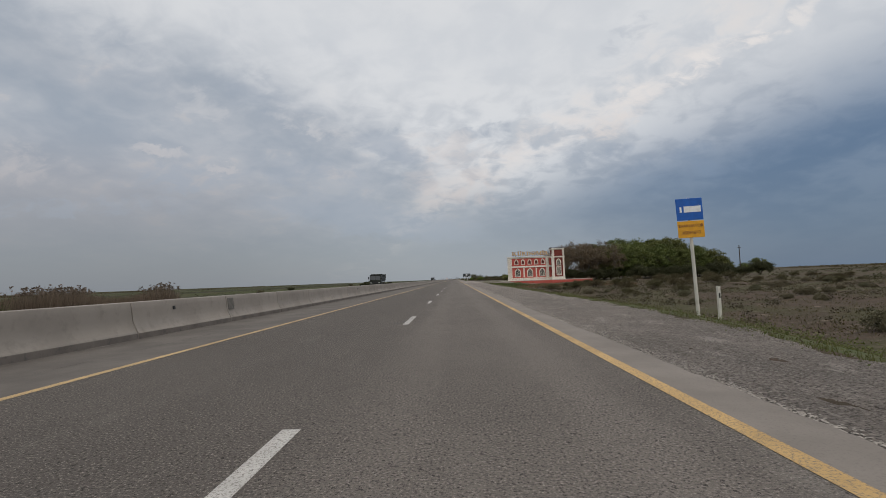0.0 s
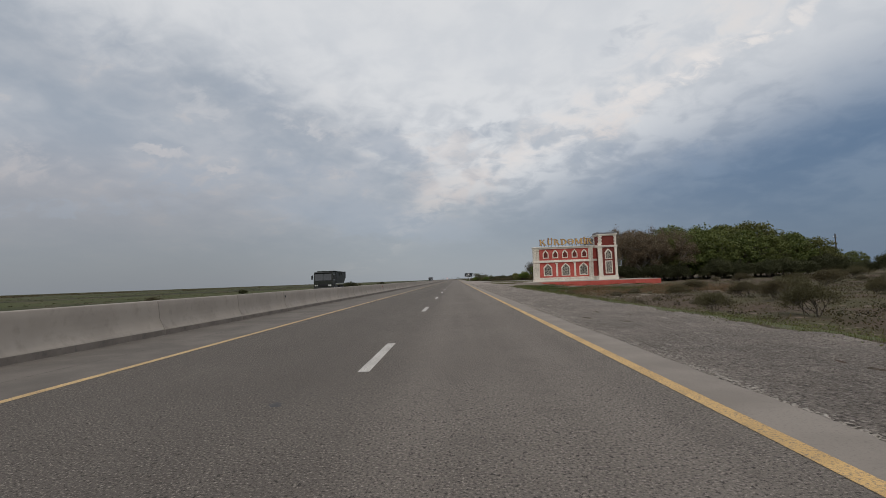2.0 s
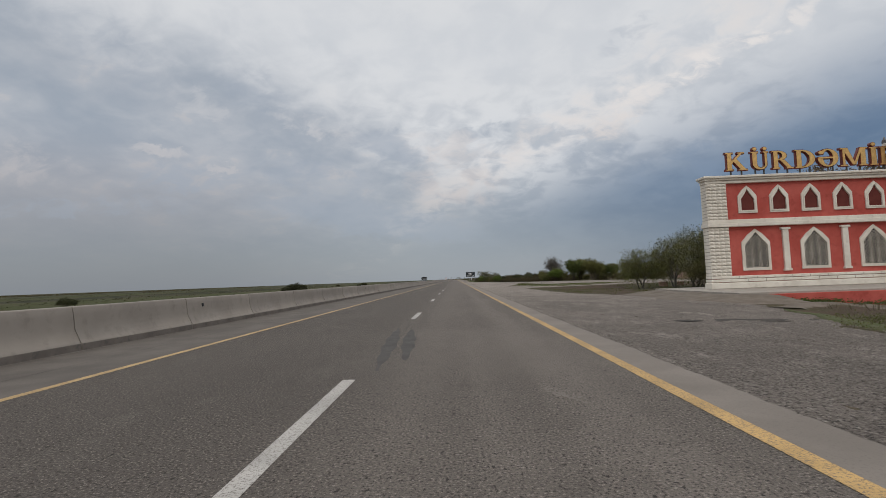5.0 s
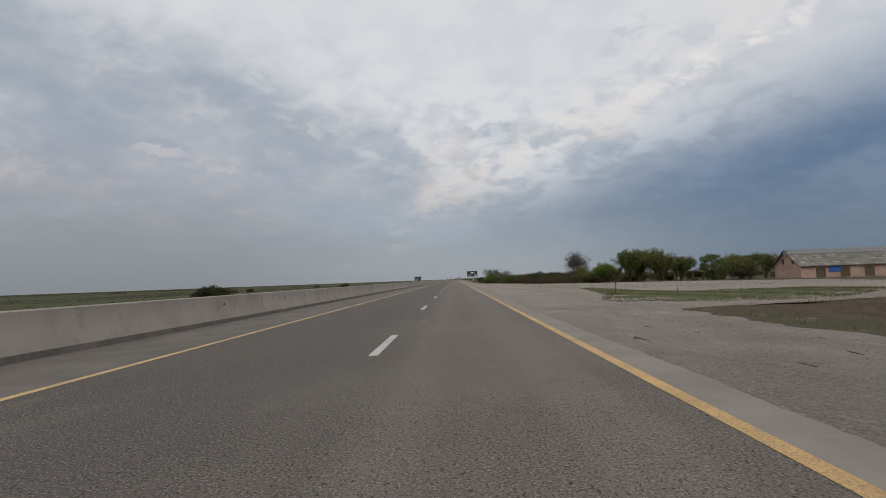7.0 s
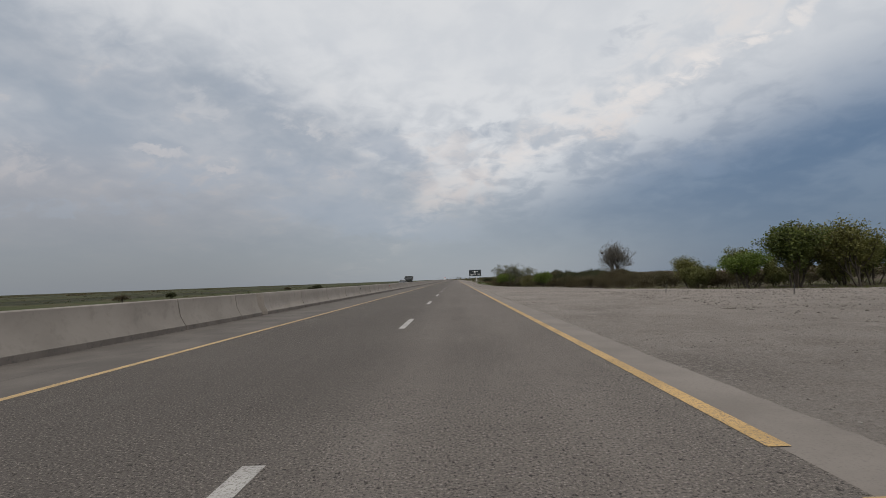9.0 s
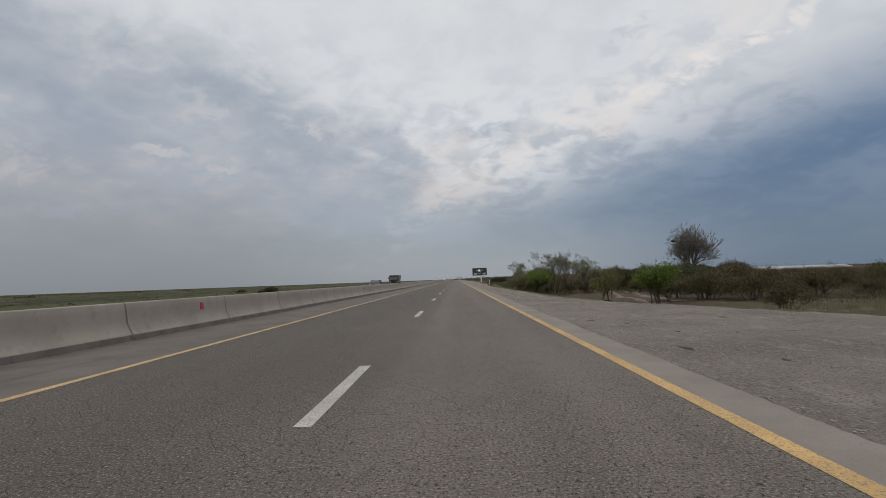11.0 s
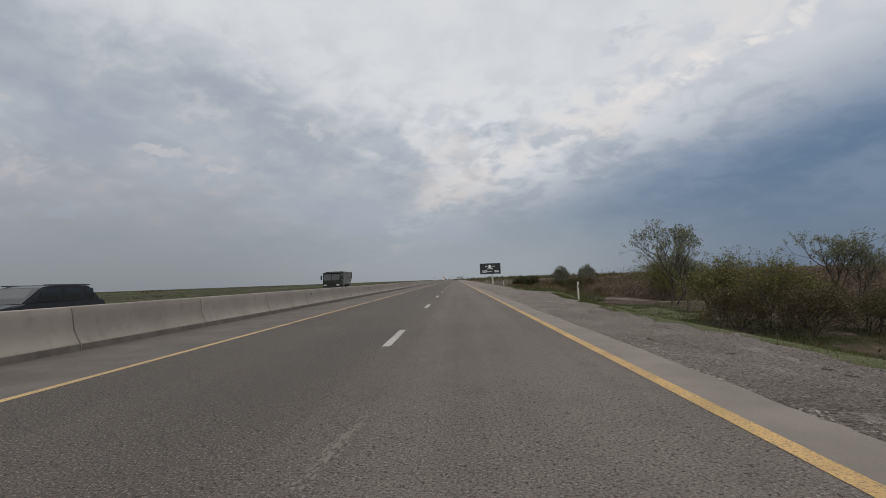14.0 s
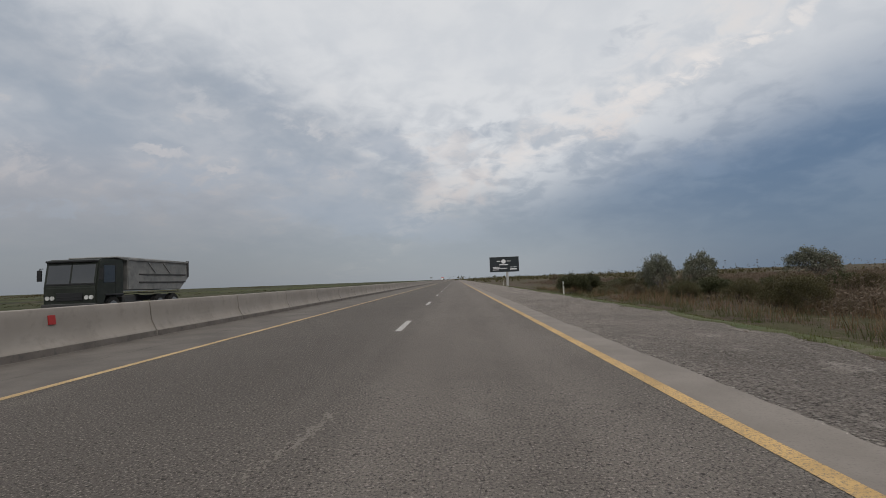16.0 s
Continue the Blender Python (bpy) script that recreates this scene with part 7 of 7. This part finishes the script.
# ---------------------------------------------------------------- barn, poles, far sheds
def barn():
    z = -0.85
    s = empty("barn", 58, 231.3, z, "old plastered barn with a weathered sheet roof", "barn")
    L, W, H, P = 24.0, 6.6, 2.3, 4.8
    h = W / 2
    bm = bmesh.new()
    prism(bm, [(-h, 0), (h, 0), (h, H), (-h, H)], "x", 0, 0.25)
    part("gable_wall", bm, M["pink_plaster"], s, "pinkish plaster wall")
    bm = bmesh.new()
    prism(bm, [(-h, H), (h, H), (0, P)], "x", 0.02, 0.2)
    part("gable_boards", bm, M["pink_plaster"], s, "boarded gable")
    for y in (-1.4, 1.2):
        part("gable_hatch", boxes((-0.03, 0.02, y - 0.5, y + 0.1, H + 0.2, H + 1.2)), M["old_wood"], s, "dark boarded hatch")
    for y in (-h, h - 0.22):
        part("side_wall", boxes((0.25, L, y, y + 0.22, 0, H)), M["pink_plaster"], s, "pale plaster wall")
    for x in np.arange(2.5, 22, 4.0):
        part("bay_opening", boxes((x, x + 1.6, -h - 0.03, -h + 0.02, 0.1, 1.7)), M["old_wood"], s, "dark boarded opening")
    for sgn in (-1, 1):
        bm = bmesh.new()
        prism(bm, [(sgn * (h + 0.45), H - 0.3), (sgn * (h + 0.45), H - 0.2), (0, P + 0.16), (0, P + 0.04)], "x", -0.5, L + 0.4)
        part("roof_slope", bm, M["roof_sheet"], s, "weathered corrugated roof")
    for k in range(6):
        part("roof_batten", boxes((-0.5, L + 0.4, -h * (k / 6) - 0.1, -h * (k / 6) + 0.02, P - (P - H) * k / 6 + 0.02, P - (P - H) * k / 6 + 0.12)), M["roof_sheet"], s, "roof lap")
    part("ridge_cap", boxes((-0.5, L + 0.4, -1.1, 0.0, P - 0.62, P + 0.2)), M["white_sheet"], s, "pale ridge sheet").matrix_basis = Matrix.Identity(4)
    bm = boxes((4.6, 6.6, -h - 0.12, -h - 0.06, 1.0, 2.2), bevel=0.02)
    part("tarp", bm, M["blue_tarp"], s, "blue tarpaulin hung on the wall")


barn()


def swing_frame(x, y):
    z = float(land(x, y)) - 0.05
    s = empty("wooden_frame", x, y, z, "simple wooden frame standing beside the orchard", "frame")
    for px in (-1.0, 1.0):
        bm = bmesh.new()
        cylinder(bm, (px, -0.4, 0), (px, 0, 1.9), 0.05, n=6)
        part("leg", bm, M["old_wood"], s)
        bm = bmesh.new()
        cylinder(bm, (px, 0.4, 0), (px, 0, 1.9), 0.05, n=6)
        part("leg", bm, M["old_wood"], s)
    for zz in (0.9, 1.9):
        bm = bmesh.new()
        cylinder(bm, (-1.1, 0, zz), (1.1, 0, zz), 0.05, n=6)
        part("rail", bm, M["old_wood"], s)


swing_frame(43.5, 233.0)

s = empty("utility_pole", 99, 166.3, -1.2, "dark wooden utility pole behind the wood", "utility pole")
bm = bmesh.new()
cylinder(bm, (0, 0, 0), (0, 0, 10.6), 0.19, 0.13, 8)
part("pole", bm, M["bark"], s)
part("crossarm", boxes((-0.5, 0.5, -0.06, 0.06, 9.6, 9.75)), M["bark"], s)
for x in (-0.45, 0.45):
    bm = bmesh.new()
    cylinder(bm, (x, 0, 9.75), (x, 0, 9.95), 0.05, n=6)
    part("insulator", bm, M["sign_white"], s)


def shed(x0, x1, y, h, label):
    z = float(land((x0 + x1) / 2, y))
    s = empty("far_shed", (x0 + x1) / 2, y, z, label, "shed", "far sheds")
    w = (x1 - x0) / 2
    part("wall", boxes((-w, w, 0, 8, 0, h * 0.6)), M["pink_plaster"], s)
    bm = bmesh.new()
    prism(bm, [(-0.5, h * 0.6), (8.5, h * 0.6), (4, h)], "x", -w - 0.4, w + 0.4)
    part("roof", bm, M["white_sheet"], s, "pale sheet roof")


shed(112, 150, 420, 2.7, "long low shed with a pale sheet roof")


# ---------------------------------------------------------------- vehicles
def wheel(name, parent, x, y, r, w):
    bm = bmesh.new()
    cylinder(bm, (x - w / 2, y, r), (x + w / 2, y, r), r, n=20)
    es = [e_ for e_ in bm.edges if len({round(v.co.x, 3) for v in e_.verts}) == 1]
    bmesh.ops.bevel(bm, geom=es, offset=0.05, segments=2, affect="EDGES")
    t = part(name, bm, M["rubber"], parent)
    bm = bmesh.new()
    cylinder(bm, (x - w / 2 - 0.01, y, r), (x + w / 2 + 0.01, y, r), r * 0.56, n=16)
    part("rim", bm, M["rim"], t)
    return t


def dump_truck(x, y, body, label):
    """Front at y, facing the near end of the road."""
    s = empty("dump_truck", x, y, 0.0, label, "truck", "oncoming trucks")
    cab = bmesh.new()
    prism(cab, [(0.0, 0.62), (-0.02, 1.45), (0.16, 2.62), (0.32, 2.72), (1.72, 2.72), (1.78, 0.95), (1.25, 0.95), (1.15, 1.08), (0.55, 1.08), (0.45, 0.62)], "x", -1.22, 1.22)
    bmesh.ops.bevel(cab, geom=list(cab.edges), offset=0.05, segments=2, affect="EDGES")
    c = part("cab", cab, M["olive"], s, "dark painted cab")
    bm = bmesh.new()
    for x0, x1 in ((-1.08, -0.04), (0.04, 1.08)):
        prism(bm, [(x0, 1.62), (x1, 1.62), (x1, 2.45), (x0, 2.45)], "y", -0.006, 0.006)
    for v in bm.verts:
        v.co.y += 0.005 + (v.co.z - 1.45) * 0.154 - 0.022
    part("windscreen", bm, M["glass"], c, "split windscreen")
    for sx in (-1, 1):
        part("side_window", boxes((sx * 1.222 - 0.008, sx * 1.222 + 0.008, 0.42, 1.15, 1.62, 2.42), bevel=0.004), M["glass"], c)
        part("door_line", boxes((sx * 1.222 - 0.004, sx * 1.222 + 0.004, 1.2, 1.23, 1.0, 2.5)), M["black_plastic"], c)
        for dx in (0.78, 1.0):
            bm = bmesh.new()
            cylinder(bm, (sx * dx, -0.05, 0.98), (sx * dx, 0.02, 0.98), 0.095, n=12)
            part("headlight", bm, M["lamp"], c)
        bm = boxes((sx * 1.42 - 0.1, sx * 1.42 + 0.1, 0.0, 0.06, 1.75, 2.25), (sx * 1.3 - 0.12, sx * 1.3 + 0.05, 0.02, 0.04, 2.3, 2.33), (sx * 1.4 - 0.015, sx * 1.4 + 0.015, 0.02, 0.04, 2.2, 2.33))
        part("mirror", bm, M["black_plastic"], c)
        part("fender", boxes((sx * 1.1 - 0.16, sx * 1.1 + 0.16, 0.5, 1.75, 1.02, 1.1), bevel=0.02), M["black_plastic"], s)
    part("roof_visor", boxes((-1.16, 1.16, 0.02, 0.24, 2.56, 2.66), bevel=0.02), M["black_plastic"], c)
    part("screen_frame", boxes((-1.14, 1.14, -0.02, 0.04, 1.54, 1.61), (-0.03, 0.03, 0.0, 0.06, 1.6, 1.72), bevel=0.008), M["black_plastic"], c)
    part("grille", boxes((-0.6, 0.6, -0.035, 0.0, 0.85, 1.2), (-0.6, 0.6, -0.045, 0.0, 0.98, 1.02), bevel=0.006), M["black_plastic"], c)
    part("bumper", boxes((-1.22, 1.22, -0.12, 0.15, 0.42, 0.72), bevel=0.03), M["steel"], s)
    part("chassis", boxes((-0.5, 0.5, 0.4, 7.2, 0.68, 0.95)), M["black_plastic"], s)
    part("fuel_tank", boxes((0.55, 1.1, 1.95, 2.9, 0.5, 1.0), bevel=0.08), M["steel"], s)
    bm = bmesh.new()
    pr = [(2.1, 1.25), (2.05, 2.72), (1.35, 2.78), (1.35, 2.86), (7.35, 2.80), (7.45, 1.85), (6.6, 1.2)]
    prism(bm, pr, "x", -1.2, 1.2)
    bmesh.ops.bevel(bm, geom=list(bm.edges), offset=0.03, segments=1, affect="EDGES")
    b = part("dump_body", bm, M[body], s, "steel tipper body")
    for sx in (-1, 1):
        X = sx * 1.2
        part("top_rail", boxes((X - 0.07, X + 0.07, 2.1, 7.36, 2.68, 2.8), bevel=0.02), M[body], b)
        for z, y0 in ((1.62, 2.9), (2.02, 2.9)):
            part("side_rail", boxes((X - 0.045, X + 0.045, y0, 7.1, z - 0.035, z + 0.035), bevel=0.012), M["olive"] if body == "olive" else M["steel"], b)
        part("tail_post", boxes((X - 0.06, X + 0.06, 7.28, 7.42, 1.9, 2.84), bevel=0.015), M["steel"], b)
        for yy_ in (3.6, 4.9):
            bm = bmesh.new()
            prism(bm, [(yy_, 2.64), (yy_ + 0.12, 2.64), (yy_ + 0.75, 2.1), (yy_ + 0.63, 2.1)], "x", X - 0.04, X + 0.04)
            part("side_brace", bm, M[body], b)
        bm = bmesh.new()
        prism(bm, [(2.06, 2.7), (2.12, 1.3), (2.62, 1.3), (3.3, 2.1), (2.5, 2.7)], "x", X - 0.02, X + 0.02)
        part("front_cheek", bm, M["black_plastic"] if body == "olive" else M["body_grey"], b)
    for yy_ in (1.12, 4.7, 6.0):
        for sx in (-1, 1):
            wheel("wheel", s, sx * 1.03, yy_, 0.5, 0.32)
    for yy_ in (4.7, 6.0):
        part("mudguard", boxes((-1.2, 1.2, yy_ - 0.58, yy_ + 0.58, 1.06, 1.1)), M["black_plastic"], s)
    return s


dump_truck(-17.15, 100.2, "olive", "dark olive dump truck on the opposite carriageway")
dump_truck(-17.15, 366.6, "body_grey", "dump truck with a dusty grey tipper body on the opposite carriageway")


def estate_car(x, y):
    s = empty("estate_car", x, y, 0.0, "dark grey estate car on the opposite carriageway", "car")
    bm = bmesh.new()
    prism(bm, [(0, 0.35), (-0.03, 0.62), (0.1, 0.78), (1.05, 0.92), (4.3, 0.96), (4.42, 0.7), (4.4, 0.35)], "x", -0.87, 0.87)
    bmesh.ops.bevel(bm, geom=list(bm.edges), offset=0.06, segments=2, affect="EDGES")
    b = part("body", bm, M["car_paint"], s)
    bm = bmesh.new()
    prism(bm, [(1.05, 0.9), (1.75, 1.4), (2.2, 1.47), (3.7, 1.45), (4.2, 1.02), (4.25, 0.9)], "x", -0.76, 0.76)
    bmesh.ops.bevel(bm, geom=list(bm.edges), offset=0.05, segments=2, affect="EDGES")
    c = part("cabin", bm, M["car_paint"], s)
    for sx in (-1, 1):
        for a, e_ in ((1.62, 2.45), (2.52, 3.35), (3.42, 3.9)):
            bm = bmesh.new()
            prism(bm, [(a, 0.98), (e_, 0.98), (e_ - 0.05, 1.36), (a + 0.1, 1.36)], "x", sx * 0.765 - 0.006, sx * 0.765 + 0.006)
            part("side_window", bm, M["glass"], c)
        part("roof_rail", boxes((sx * 0.68 - 0.02, sx * 0.68 + 0.02, 1.9, 3.8, 1.46, 1.5)), M["steel"], c)
        for yy_ in (0.85, 3.5):
            wheel("wheel", s, sx * 0.78, yy_, 0.31, 0.2)
        bm = boxes((sx * 0.62 - 0.18, sx * 0.62 + 0.18, -0.04, 0.1, 0.6, 0.74), bevel=0.02)
        part("headlight", bm, M["lamp"], b)
    bm = bmesh.new()
    prism(bm, [(-0.62, 0.95), (0.62, 0.95), (0.52, 1.38), (-0.52, 1.38)], "y", -0.006, 0.006)
    for v in bm.verts:
        v.co.y += 1.06 + (v.co.z - 0.9) * 1.38
    part("windscreen", bm, M["glass"], c)


estate_car(-13.6, 313.0)
s = empty("far_truck", -15.0, 900, 0, "white and red truck far along the opposite carriageway", "truck")
part("cab", boxes((-1.25, 1.25, 0, 1.8, 0.6, 3.0), bevel=0.08), M["sign_white"], s)
part("cargo_box", boxes((-1.25, 1.25, 2.0, 12, 0.9, 3.6), bevel=0.05), M["stucco_red"], s)
for yy_ in (1.0, 9.0, 10.4):
    for sx in (-1, 1):
        wheel("wheel", s, sx * 1.05, yy_, 0.5, 0.3)
